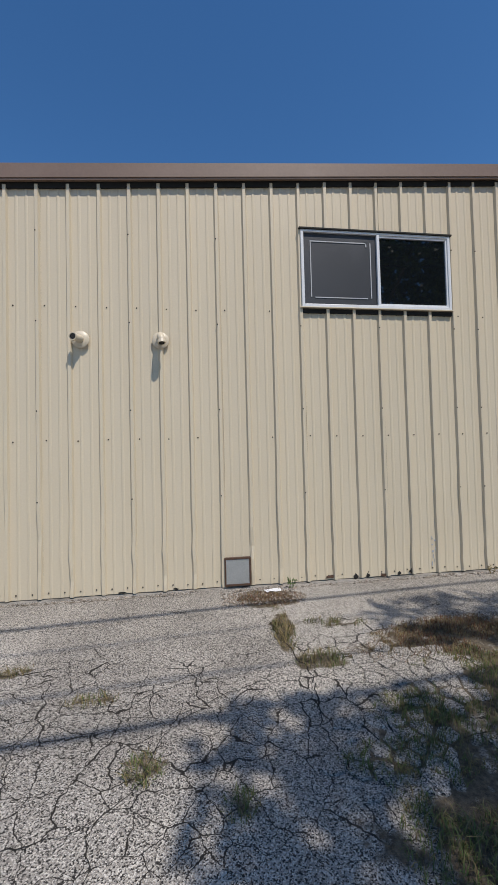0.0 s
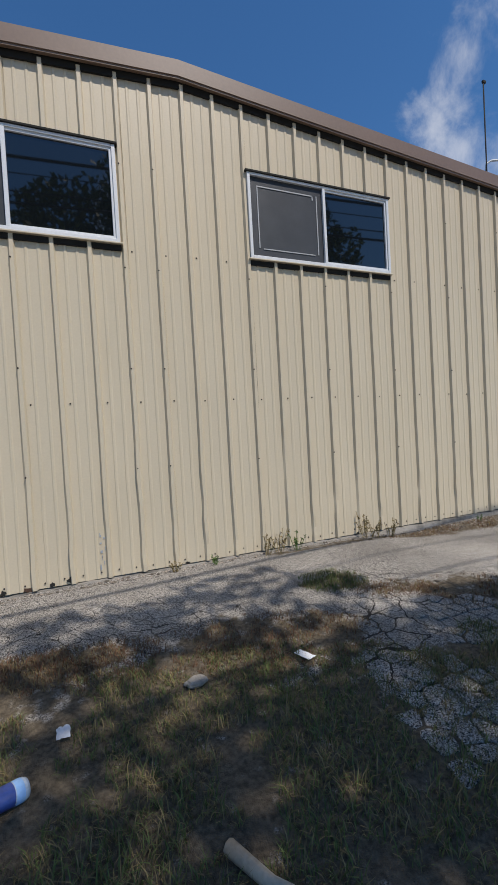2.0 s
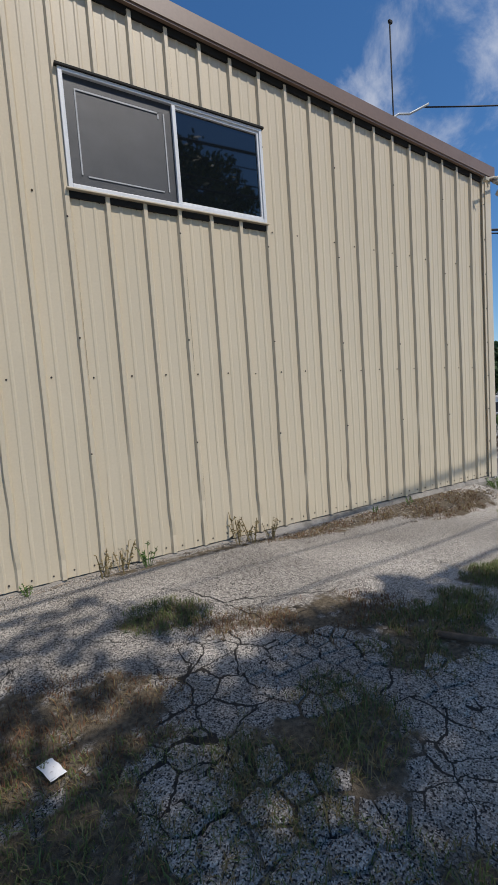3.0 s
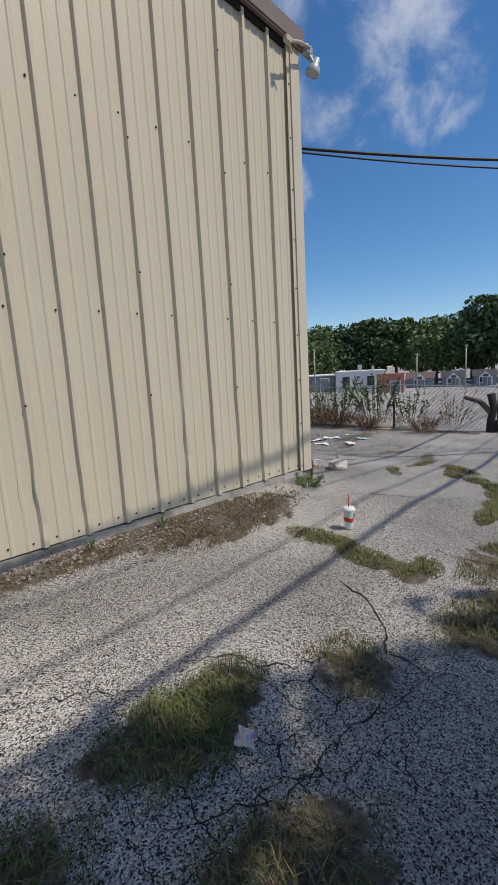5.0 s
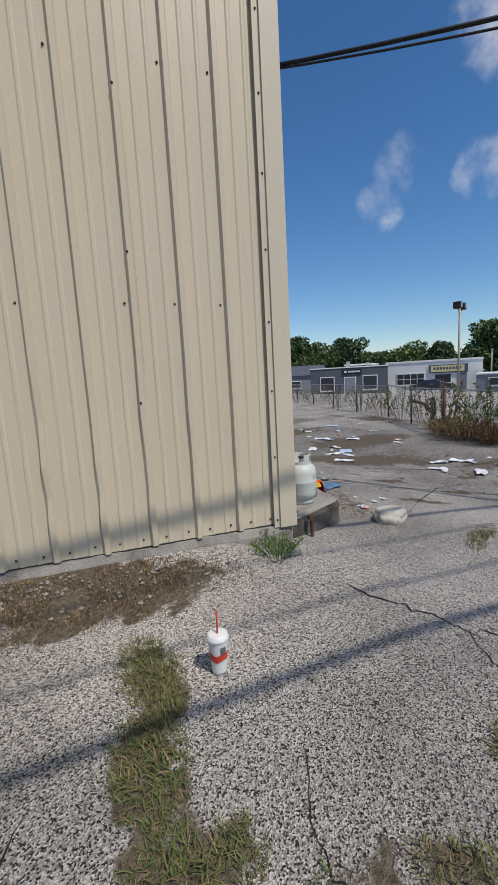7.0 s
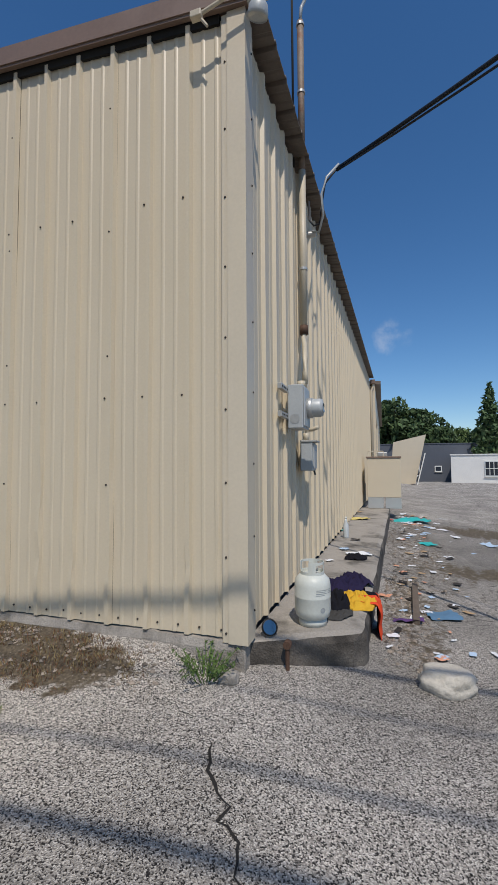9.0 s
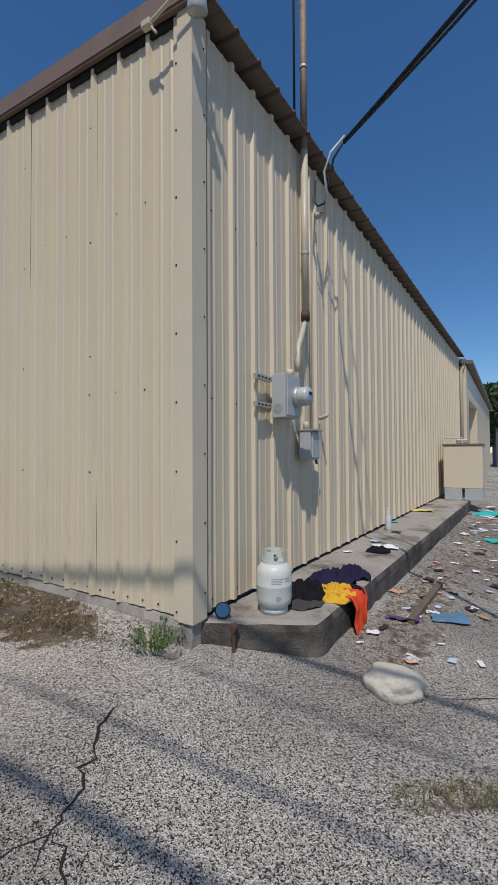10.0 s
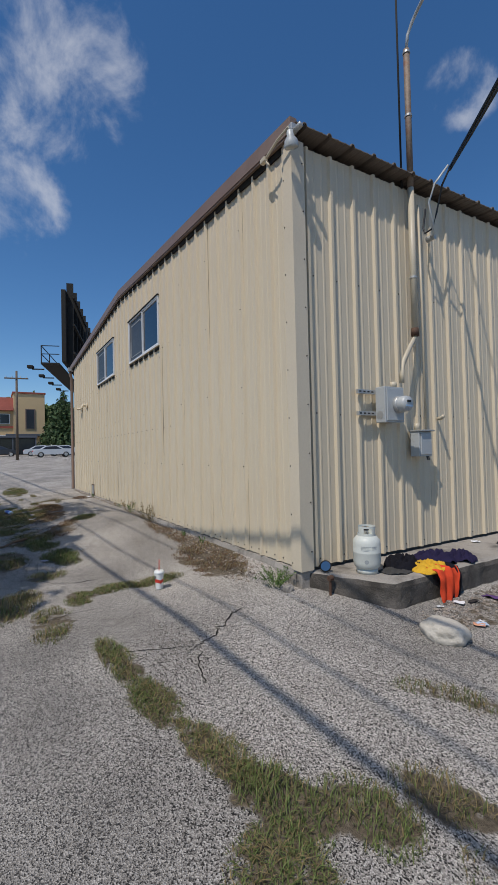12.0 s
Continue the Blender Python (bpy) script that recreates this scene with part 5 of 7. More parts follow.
def round_lumps(h, r, n, rng, flat=0.75):
    out = []
    for k in range(n):
        a, q = rng.random() * math.tau, rng.random() ** 0.5
        z = h * (0.36 + 0.52 * rng.random())
        w = r * (1 - 0.55 * abs(z / h - 0.55) / 0.4)
        s = r * rng.uniform(0.30, 0.5)
        out.append(((w * q * 0.8 * math.cos(a), w * q * 0.8 * math.sin(a), z), (s, s, s * flat)))
    return out


# two trees across the lane throw the dappled shade over the grass
tree("shade_tree", "leafy broad tree across the lane, shading the grass",
     [((0.2, 0.2, 7.0), (1.5, 1.0, 1.2)), ((1.7, 0.5, 6.7), (1.3, 0.9, 1.0)), ((-1.5, 0.1, 6.8), (1.4, 0.9, 1.0)), ((-2.0, 0.7, 6.6), (0.9, 0.7, 0.7)), ((-3.3, -0.2, 6.6), (1.3, 0.3, 0.5)), ((0.9, 2.2, 6.9), (1.0, 0.55, 0.6)), ((-0.3, 1.9, 7.3), (0.9, 0.45, 0.6)),
      ((0.4, -0.8, 7.9), (1.5, 0.9, 1.1)), ((-0.9, -0.5, 5.9), (1.2, 0.8, 0.8)), ((1.0, 0.0, 5.6), (1.2, 0.9, 0.7))],
     5.2, 0.24, 6700, 0.11, LEAF_TREE, 3, (5.15, -2.6, 0.0), "trees")
tree("shade_tree", "leafy broad tree across the lane, shading the grass",
     [((0.0, 0.0, 7.0), (1.6, 0.9, 1.2)), ((1.5, -0.2, 6.6), (1.1, 0.7, 1.0)), ((-1.6, 0.2, 6.8), (1.3, 0.9, 1.0)), ((0.4, -0.9, 7.8), (1.4, 0.8, 1.0)), ((-0.8, -0.4, 5.8), (1.2, 0.8, 0.8)), ((0.8, 0.1, 5.6), (1.1, 0.8, 0.7)), ((-0.6, 0.9, 6.6), (1.0, 0.5, 0.6))],
     5.2, 0.22, 6800, 0.11, LEAF_TREE, 4, (8.9, -2.1, 0.0), "trees")

# far trees: three builds, set about the horizon
rngt = np.random.default_rng(11)
KINDS = []
for k, mat in enumerate((LEAF_TREE, LEAF_TREE2, LEAF_DARK)):
    KINDS.append(tree("tree", "full green tree on the far side of the street", round_lumps(12.0, 5.2, 26, rngt), 5.0, 0.3, 5200, 0.42, mat, 30 + k, (71.5 + 3 * k, 56.0 - 5 * k, -2.5), "far trees"))
FAR_TREES = [(80.5, 44.7, 1.10, 2), (83, 40.3, 1.12, 0), (84.8, 36.4, 1.02, 1), (86.4, 32.5, 1.0, 0), (87.8, 28.7, 0.85, 2), (78, 22.5, 1.12, 2), (82, 19, 1.0, 0), (58.7, 70.2, 0.72, 0), (63, 66.8, 0.80, 1), (67, 63.3, 0.76, 2),
             (72.7, 57.3, 0.98, 0), (76, 53.5, 1.0, 1), (37.4, 87.2, 0.98, 0), (42.2, 85.5, 1.0, 1), (46.3, 83.8, 1.02, 2), (50.2, 82, 0.95, 0), (54, 80, 0.85, 1), (58.2, 77.5, 1.0, 2), (61.4, 75.3, 0.72, 0), (65, 72.6, 0.74, 1), (30, 89, 0.9, 2), (24, 90, 0.9, 0),
             (-81, 1.9, 0.95, 0), (-81, 4.7, 0.98, 2), (-80.8, 8.1, 1.06, 1), (-80.4, 12.1, 0.95, 0), (-78, 16, 0.9, 2), (-79, -3, 0.9, 1), (90, 24, 1.1, 0), (94, 35, 1.1, 1), (69, 48, 0.75, 1), (76, 30, 0.8, 1)]
for x, y, s, k in FAR_TREES:
    copy_thing(KINDS[k], pose(x, y, ground_z(x, y) - 0.9 * s, 0, 0, RNG.uniform(0, 360)) @ Matrix.Diagonal((s * RNG.uniform(0.9, 1.15), s, s, 1)))


def conifer(x, y, h, r, mat, seed):
    lumps = []
    for k in range(15):
        z = h * (0.18 + 0.8 * k / 14)
        w = r * (1.05 - k / 14.5)
        for q in range(3):
            a = k * 1.1 + q * 2.1
            lumps.append(((w * 0.5 * math.cos(a), w * 0.5 * math.sin(a), z), (w * 0.62, w * 0.62, h * 0.05)))
    return tree("conifer", "dark layered evergreen tree behind the buildings", lumps, h * 0.9, 0.2, 4200, 0.3, mat, seed, (x, y, ground_z(x, y)), "far trees")


conifer(23.4, 57.5, 11.5, 2.6, LEAF_DARK, 51)
conifer(-56, 11.5, 9.5, 3.4, LEAF_DARK, 52)
for x, y, k, q in ((12.5, 60.0, 0.9, 2), (16.0, 62.0, 0.8, 2), (9.5, 63.0, 0.9, 0)):
    copy_thing(KINDS[q], pose(x, y, ground_z(x, y) - 0.2, 0, 0, 40 * x) @ Matrix.Diagonal((k, k, k, 1)))


# ---- buildings beyond the yard ----
def prism_roof(bm, x0, x1, y0, y1, z, h, over=0.3):
    a = [bm.verts.new(p) for p in ((x0 - over, y0 - over, z), (x1 + over, y0 - over, z), (x1 + over, y1 + over, z), (x0 - over, y1 + over, z), (x0 - over, (y0 + y1) / 2, z + h), (x1 + over, (y0 + y1) / 2, z + h))]
    for f in ((0, 1, 5, 4), (2, 3, 4, 5), (0, 4, 3), (1, 2, 5), (0, 3, 2, 1)):
        bm.faces.new([a[i] for i in f])
    return bm


PALE_WALL = surface("pale_render", (0.78, 0.76, 0.71), 0.85, 0, 0.08, 0.8, 10, 0.1, (0.42, 0.39, 0.34), (0.6, 0.8))
SLATE_WALL = surface("slate_render", (0.085, 0.095, 0.115), 0.8, 0, 0.1, 0.8, 10, 0.1)
GREY_WALL = surface("grey_siding", (0.22, 0.235, 0.26), 0.8, 0, 0.1, 0.8, 10, 0.1)
PINK_WALL = surface("terracotta_render", (0.50, 0.20, 0.14), 0.85, 0, 0.1, 0.8, 10, 0.1)
TAN_WALL = surface("tan_render", (0.55, 0.40, 0.22), 0.85, 0, 0.08, 0.6, 10, 0.1)
RED_TILE = surface("red_tile", (0.30, 0.075, 0.05), 0.8, 0, 0.2, 0.6, 6, 0.3)
SHINGLE = surface("dark_shingle", (0.06, 0.058, 0.06), 0.9, 0, 0.25, 1.2, 8, 0.3)
BROWN_SHINGLE = surface("brown_shingle", (0.14, 0.09, 0.075), 0.9, 0, 0.2, 1.2, 8, 0.3)
FAR_GLASS = surface("far_glass", (0.03, 0.035, 0.045), 0.15, 0, 0.2, 0.8, 6, 0)


def shed(label, x, y, turn, w, d, h, wall, roof_mat, openings, gable=0.0, name="building", parapet=0.25, chimney=False, group=""):
    """A building whose front looks along its own -y. openings: (x, z0, z1, half-width, kind)."""
    b = thing(name, label, "building", (x, y, ground_z(x, y) - 0.1), turn, group)
    part("wall", boxed(-w / 2, w / 2, 0, d, -0.6, h, 0.02), wall, b)
    if gable:
        r = part("roof", prism_roof(bmesh.new(), -w / 2, w / 2, 0, d, h + 0.01, gable), roof_mat, b)
    else:
        bm = bmesh.new()
        box(bm, -w / 2 - 0.08, w / 2 + 0.08, -0.08, d + 0.08, h + 0.001, h + parapet, 0.02)
        r = part("roof", bm, roof_mat, b)
    if chimney:
        part("roof_vent", boxed(-0.25, 0.25, d * 0.3, d * 0.3 + 0.5, h + parapet + 0.002, h + parapet + 0.7, 0.02), GALV, r)
        part("roof_vent", boxed(w * 0.25, w * 0.25 + 0.3, d * 0.4, d * 0.4 + 0.3, h + parapet + 0.002, h + parapet + 0.5, 0.02), GALV, r)
    for ox, z0, z1, hw, kind in openings:
        if kind == "door":
            o = part("door", boxed(ox - hw, ox + hw, -0.06, -0.002, z0, z1, 0.01), GREY_WALL, b)
            part("door_frame", boxed(ox - hw - 0.08, ox + hw + 0.08, -0.04, -0.002, z0, z1 + 0.08), PALE_WALL, o)
            continue
        o = part("window", boxed(ox - hw - 0.1, ox + hw + 0.1, -0.07, -0.002, z0 - 0.1, z1 + 0.1, 0.01), WHITE, b)
        part("pane", boxed(ox - hw, ox + hw, -0.085, -0.072, z0, z1), FAR_GLASS, o)
        part("sill", boxed(ox - hw - 0.14, ox + hw + 0.14, -0.14, -0.071, z0 - 0.16, z0 - 0.102), WHITE, o)
        if kind == "grid":
            for q in range(1, 4):
                part("bar", boxed(ox - hw + q * hw / 2 - 0.03, ox - hw + q * hw / 2 + 0.03, -0.10, -0.086, z0, z1), WHITE, o)
            part("bar", boxed(ox - hw, ox + hw, -0.115, -0.101, (z0 + z1) / 2 - 0.03, (z0 + z1) / 2 + 0.03), WHITE, o)
    return b


# across the street to the north-east
wb = shed("long white shop with a yellow sign above dark windows", 49.2, 45.4, -43, 11.2, 9, 3.9, PALE_WALL, PALE_WALL, [(-2.6, 1.2, 2.5, 1.6, "grid"), (3.4, 0.2, 2.4, 0.5, "door"), (1.2, 1.3, 2.3, 0.9, "window")], chimney=False)
sg = part("sign_board", boxed(-0.4, 4.0, -0.16, -0.003, 2.5, 3.5, 0.02), SLATE_WALL, wb)
part("sign_panel", boxed(-0.2, 3.6, -0.19, -0.162, 2.62, 3.38), surface("yellow_sign", (0.70, 0.62, 0.30), 0.5), sg, "pale yellow lettered panel")
for k in range(9):
    part("letter_bar", boxed(0.1 + k * 0.36, 0.36 + k * 0.36, -0.2, -0.191, 2.9, 3.2), SLATE_WALL, sg)
shed("low grey shed with pale roof across the street", 49.2, 34.2, -50, 6.6, 7, 2.0, GREY_WALL, PALE_WALL, [(-1.5, 0.9, 1.6, 0.6, "window"), (1.6, 0.0, 1.7, 0.5, "door")], parapet=0.15)
shed("low white building with small windows across the street", 51.2, 28.6, -58, 5.6, 7, 2.4, PALE_WALL, PALE_WALL, [(-1.6, 0.8, 1.9, 0.4, "window"), (1.2, 0.8, 1.9, 0.4, "window")], parapet=0.15, chimney=True)
shed("dark roofed shop end with slate walls", 43.0, 52.5, -43, 3.6, 7, 3.9, SLATE_WALL, PALE_WALL, [(0, 0.8, 2.2, 0.8, "grid")], parapet=0.2)
shed("small terracotta hut across the street", 47.0, 22.6, -65, 2.6, 2.6, 1.9, PINK_WALL, PINK_WALL, [(0.5, 0.0, 1.2, 0.45, "door")], parapet=0.1)
for hx, hy, w, mat, lab in ((64.5, 27.5, 5.5, BROWN_SHINGLE, "small house with brown shingle roof"), (66.0, 23.6, 4.4, SHINGLE, "small house with dark gabled roof and white trim"), (67.5, 20.2, 4.2, SHINGLE, "small house with dark gabled roof and white trim")):
    h = shed(lab, hx, hy, -68, w, 6, 2.2, GREY_WALL, mat, [(-0.9, 0.9, 1.9, 0.4, "window"), (0.9, 0.2, 1.9, 0.4, "door")], gable=1.3, name="house", group="houses")
    h.scale = (0.62, 0.62, 0.62)
    bm = bmesh.new()
    q = [bm.verts.new(p) for p in ((-1.2, -0.7, 2.0), (1.2, -0.7, 2.0), (0, -0.7, 3.2))]
    bm.faces.new(q)
    g = bmesh.ops.extrude_face_region(bm, geom=bm.faces[:])["geom"]
    bmesh.ops.translate(bm, verts=[v for v in g if isinstance(v, bmesh.types.BMVert)], vec=(0, 0.6, 0))
    bmesh.ops.recalc_face_normals(bm, faces=bm.faces)
    gb = part("porch_gable", bm, WHITE, h)
    part("gable_panel", boxed(-0.5, 0.5, -0.72, -0.702, 2.1, 2.6), SLATE_WALL, gb)
    for px in (-1.1, 1.1):
        part("porch_post", boxed(px - 0.08, px + 0.08, -0.66, -0.5, -0.4, 1.998), WHITE, h)
# to the north
db = shed("dark slate shop with white-framed windows and flat pale roof edge", 38.7, 48.2, -32, 9.4, 8, 3.3, SLATE_WALL, PALE_WALL, [(-2.6, 0.6, 2.2, 0.8, "window"), (2.6, 0.6, 2.2, 0.8, "window"), (0.2, 0.0, 2.1, 0.65, "door")], parapet=0.12, chimney=True)
sg = part("sign_board", boxed(-0.7, 1.6, -0.14, -0.003, 2.55, 3.1, 0.02), BLACK, db)
part("sign_mark", boxed(-0.5, -0.2, -0.155, -0.142, 2.7, 2.95), WHITE, sg)
for k in range(7):
    part("letter_bar", boxed(0.0 + k * 0.2, 0.15 + k * 0.2, -0.155, -0.142, 2.72, 2.92), WHITE, sg)
shed("long low grey building with dark roof", 33.0, 66.0, -22, 22, 8, 2.7, GREY_WALL, SLATE_WALL, [(-6, 0.8, 1.8, 1.0, "window"), (0, 0.8, 1.8, 1.0, "window"), (6, 0.8, 1.8, 1.0, "window")], gable=1.6)
shed("small white building with a barred window", 20.8, 51.2, -15, 5.2, 6, 3.0, PALE_WALL, PALE_WALL, [(1.4, 0.9, 2.3, 0.75, "grid")], parapet=0.12)
shed("dark low building behind the yard", 17.0, 57.0, 5, 12, 7, 4.6, SLATE_WALL, SLATE_WALL, [(-2.4, 0.9, 2.4, 0.8, "window"), (0.6, 1.4, 1.9, 0.3, "window")], parapet=0.1)


# second bay of the metal building, set back, with a roll-up door
def second_bay():
    s = thing("warehouse_bay", "cream steel warehouse bay with recessed roll-up door", "building", (ex(24.0), 0, 0))
    y0, y1, top = NORTH + 0.02, 36.0, 4.75
    bm = bmesh.new()
    box(bm, WX1 - 0.3, WX1, y0 + 5.2, y1, -0.4, top - 0.35, 0.01)
    box(bm, WX1 - 0.3, WX1, y0 + 1.0, y0 + 5.2, 3.4, top - 0.35, 0.01)
    box(bm, WX1 - 0.3, WX1, y0, y0 + 1.0, -0.4, top - 0.35, 0.01)
    part("wall", bm, CREAM_TRIM, s)
    d = part("roll_door", boxed(WX1 - 0.55, WX1 - 0.45, y0 + 1.0, y0 + 5.2, -0.2, 3.4), CREAM_TRIM, s)
    for k in range(14):
        part("slat", boxed(WX1 - 0.449, WX1 - 0.435, y0 + 1.05, y0 + 5.15, -0.15 + k * 0.25, 0.07 + k * 0.25, 0.004), CREAM_TRIM, d)
    bm = bmesh.new()
    q = [bm.verts.new((x, y, z)) for y in (y0, y1 + 0.3) for x, z in ((WX1 + 0.2, top - 0.3), (WX1 + 0.2, top - 0.18), (-2.2, top + 0.6), (-2.2, top + 0.45))]
    for f in ((0, 1, 2, 3), (4, 7, 6, 5), (0, 4, 5, 1), (1, 5, 6, 2), (2, 6, 7, 3), (3, 7, 4, 0)):
        bm.faces.new([q[i] for i in f])
    bmesh.ops.recalc_face_normals(bm, faces=bm.faces)
    part("roof", bm, ROOF, s)
    part("back_wall", boxed(-2.2, WX1 - 0.31, y1 - 0.2, y1, -0.4, top - 0.2), CREAM_TRIM, s)
    part("wall_box", boxed(WX1 + 0.002, WX1 + 0.12, y0 + 9, y0 + 9.3, 1.5, 1.8, 0.01), GREY_PAINT, s)
    ds = thing("downspout", "cream downspout at the end of the wall", "downspout", (WX1 + 0.09 + ex(NORTH), NORTH - 0.1, 0))
    bm = tube(bmesh.new(), [(0.05, 0, 4.5), (0.05, 0, 4.38), (-0.02, 0.0, 4.2), (-0.02, 0, 0.5)], 0.05, 10)
    smooth(part("pipe", bm, CREAM_TRIM, ds))
    part("gutter_box", boxed(-0.05, 0.12, -0.1, 0.12, 4.45, 4.6, 0.01), BROWN, ds)


second_bay()
dw = thing("downspout", "dark brown downspout at the far corner", "downspout", (WX0 - 0.03, WY - 0.09, 0))
smooth(part("pipe", tube(bmesh.new(), [(0.02, -0.02, 4.6), (0.02, -0.02, 4.45), (-0.03, 0.03, 4.3), (-0.03, 0.03, 0.45), (-0.05, -0.08, 0.33)], 0.05, 10), BROWN, dw))
part("elbow_box", boxed(-0.06, 0.1, -0.1, 0.06, 4.55, 4.68, 0.01), GALV, dw)

lean = thing("leaning_trailer", "cream steel box body leaning in the weeds", "trailer", (12.5, 40.0, 0.0), -4)
bm = bmesh.new()
q = [bm.verts.new(p) for p in ((-0.6, 0, -0.3), (1.4, 0, -0.1), (-0.3, 0, 3.4), (2.3, 0, 4.0), (-0.6, 5, -0.3), (1.4, 5, -0.1), (-0.3, 5, 3.4), (2.3, 5, 4.0))]
for f in ((0, 1, 3, 2), (4, 6, 7, 5), (0, 4, 5, 1), (2, 3, 7, 6), (0, 2, 6, 4), (1, 5, 7, 3)):
    bm.faces.new([q[i] for i in f])
bmesh.ops.recalc_face_normals(bm, faces=bm.faces)
part("box_body", bm, CREAM_TRIM, lean)
part("open_door", boxed(1.5, 1.58, -0.8, 0.0, 0.2, 2.9), PALE_WALL, lean).rotation_euler = (0, radians(14), 0)
# dark sheet on the solid body paints the doorway's shade
part("door_gap_shade", boxed(1.46, 1.50, 0.05, 0.9, 0.3, 2.6), DARK, lean).rotation_euler = (0, radians(14), 0)


# ---- parked cars ----
def car(x, y, turn, paint, label):
    c = thing("car", label, "car", (x, y, ground_z(x, y)), turn, "parked cars")
    side = [(-2.25, 0.35), (-2.3, 0.62), (-2.15, 0.86), (-1.55, 0.94), (-0.85, 1.36), (0.35, 1.42), (1.15, 1.02), (2.05, 0.86), (2.3, 0.62), (2.28, 0.34)]
    bm = bmesh.new()
    rows = []
    for yy, s in ((-0.88, 0.0), (-0.82, 0.03), (0.82, 0.03), (0.88, 0.0)):
        rows.append([bm.verts.new((px, yy * (0.82 if pz > 1.1 else 1), pz + (s if pz > 0.5 else 0))) for px, pz in side])
    for a, b in zip(rows, rows[1:]):
        for k in range(len(side)):
            k2 = (k + 1) % len(side)
            bm.faces.new((a[k], a[k2], b[k2], b[k]))
    bm.faces.new(rows[0])
    bm.faces.new(list(reversed(rows[-1])))
    bmesh.ops.recalc_face_normals(bm, faces=bm.faces)
    body = part("car_body", bm, paint, c)
    for s in (-1, 1):
        bm = bmesh.new()
        q = [bm.verts.new((px, s * 0.805 if pz > 1.1 else s * 0.886, pz)) for px, pz in ((-1.3, 0.97), (-0.8, 1.30), (0.3, 1.36), (0.95, 1.0))]
        bm.faces.new(q)
        part("side_window", bm, FAR_GLASS, c)
        for wx in (-1.4, 1.4):
            w = smooth(part("wheel", rod(bmesh.new(), (wx, s * 0.70, 0.33), (wx, s * 0.90, 0.33), 0.33, seg=20), BLACK, c))
            part("rim", rod(bmesh.new(), (wx, s * 0.901, 0.33), (wx, s * 0.91, 0.33), 0.2, seg=16), GALV, w)
        part("headlight", boxed(2.12, 2.30, s * 0.6 - 0.15, s * 0.6 + 0.15, 0.62, 0.74, 0.02), GALV, c)
        part("tail_light", boxed(-2.30, -2.2, s * 0.65 - 0.12, s * 0.65 + 0.12, 0.68, 0.82, 0.02), REDP, c)
    return c


SILVER_PAINT = surface("silver_car_paint", (0.58, 0.60, 0.62), 0.3, 0.2, 0.05, 2, 20, 0)
DARK_PAINT = surface("dark_car_paint", (0.03, 0.035, 0.045), 0.3, 0.1, 0.05, 2, 20, 0)
car(-44.0, 8.6, 88, SILVER_PAINT, "silver sedan parked across the lot")
car(-50.0, 10.8, 92, SILVER_PAINT, "white sedan parked across the lot")
car(-50.5, 8.0, 86, SILVER_PAINT, "white sedan parked across the lot")
car(-52.5, 3.0, 86, DARK_PAINT, "dark car parked across the lot")
car(42.5, 38.0, -45, DARK_PAINT, "dark car parked in front of the white shop")


def hotel():
    h = thing("hotel", "tan two-storey building with red tile roof band", "building", (-62.0, 3.5, ground_z(-62, 3.5)), 90)
    part("wall", boxed(-6, 4.6, 0, 9, -0.5, 8.4, 0.02), TAN_WALL, h)
    part("tower", boxed(1.6, 6.0, -0.6, 4, -0.5, 9.6, 0.02), TAN_WALL, h)
    part("tower_cap", boxed(1.45, 6.15, -0.75, 4.1, 9.601, 9.85, 0.02), RED_TILE, h)
    bm = bmesh.new()
    q = [bm.verts.new(p) for p in ((-6.2, -0.8, 6.9), (1.6, -0.8, 6.9), (1.6, 0.2, 9.0), (-6.2, 0.2, 9.0), (-6.2, 0.2, 6.9), (1.6, 0.2, 6.9))]
    for f in ((0, 1, 2, 3), (0, 3, 4), (1, 5, 2), (0, 4, 5, 1)):
        bm.faces.new([q[i] for i in f])
    part("roof", bm, RED_TILE, h)
    part("ledge", boxed(-6.1, 1.6, -0.15, -0.002, 4.2, 4.5), RED_TILE, h)
    for x in (-5, -3.2, -1.4, 0.4):
        for z in (1.6, 4.9):
            w = part("window", boxed(x - 0.75, x + 0.75, -0.12, -0.002, z - 0.1, z + 1.5, 0.01), PALE_WALL, h)
            part("pane", boxed(x - 0.6, x + 0.6, -0.14, -0.121, z, z + 1.4), FAR_GLASS, w)
    w = part("window", boxed(3.2, 4.6, -0.7, -0.602, 4.0, 7.2, 0.01), BROWN, h)
    part("pane", boxed(3.35, 4.45, -0.72, -0.701, 4.1, 7.1), FAR_GLASS, w)
    part("canopy", boxed(0.5, 6.3, -2.0, -0.61, 2.9, 3.2, 0.02), SLATE_WALL, h)


hotel()
sh = thing("bus_shelter", "dark open shelter by the far street", "shelter", (-53.0, 4.6, ground_z(-53, 4.6)), 88)
part("roof", boxed(-3, 3, -1, 1, 2.5, 2.75, 0.03), SLATE_WALL, sh)
for px in (-2.8, 0, 2.8):
    part("post", boxed(px - 0.08, px + 0.08, -0.9, -0.74, 0, 2.499), SLATE_WALL, sh)
part("back_panel", boxed(-2.9, 2.9, 0.8, 0.86, 0.2, 2.499), FAR_GLASS, sh)


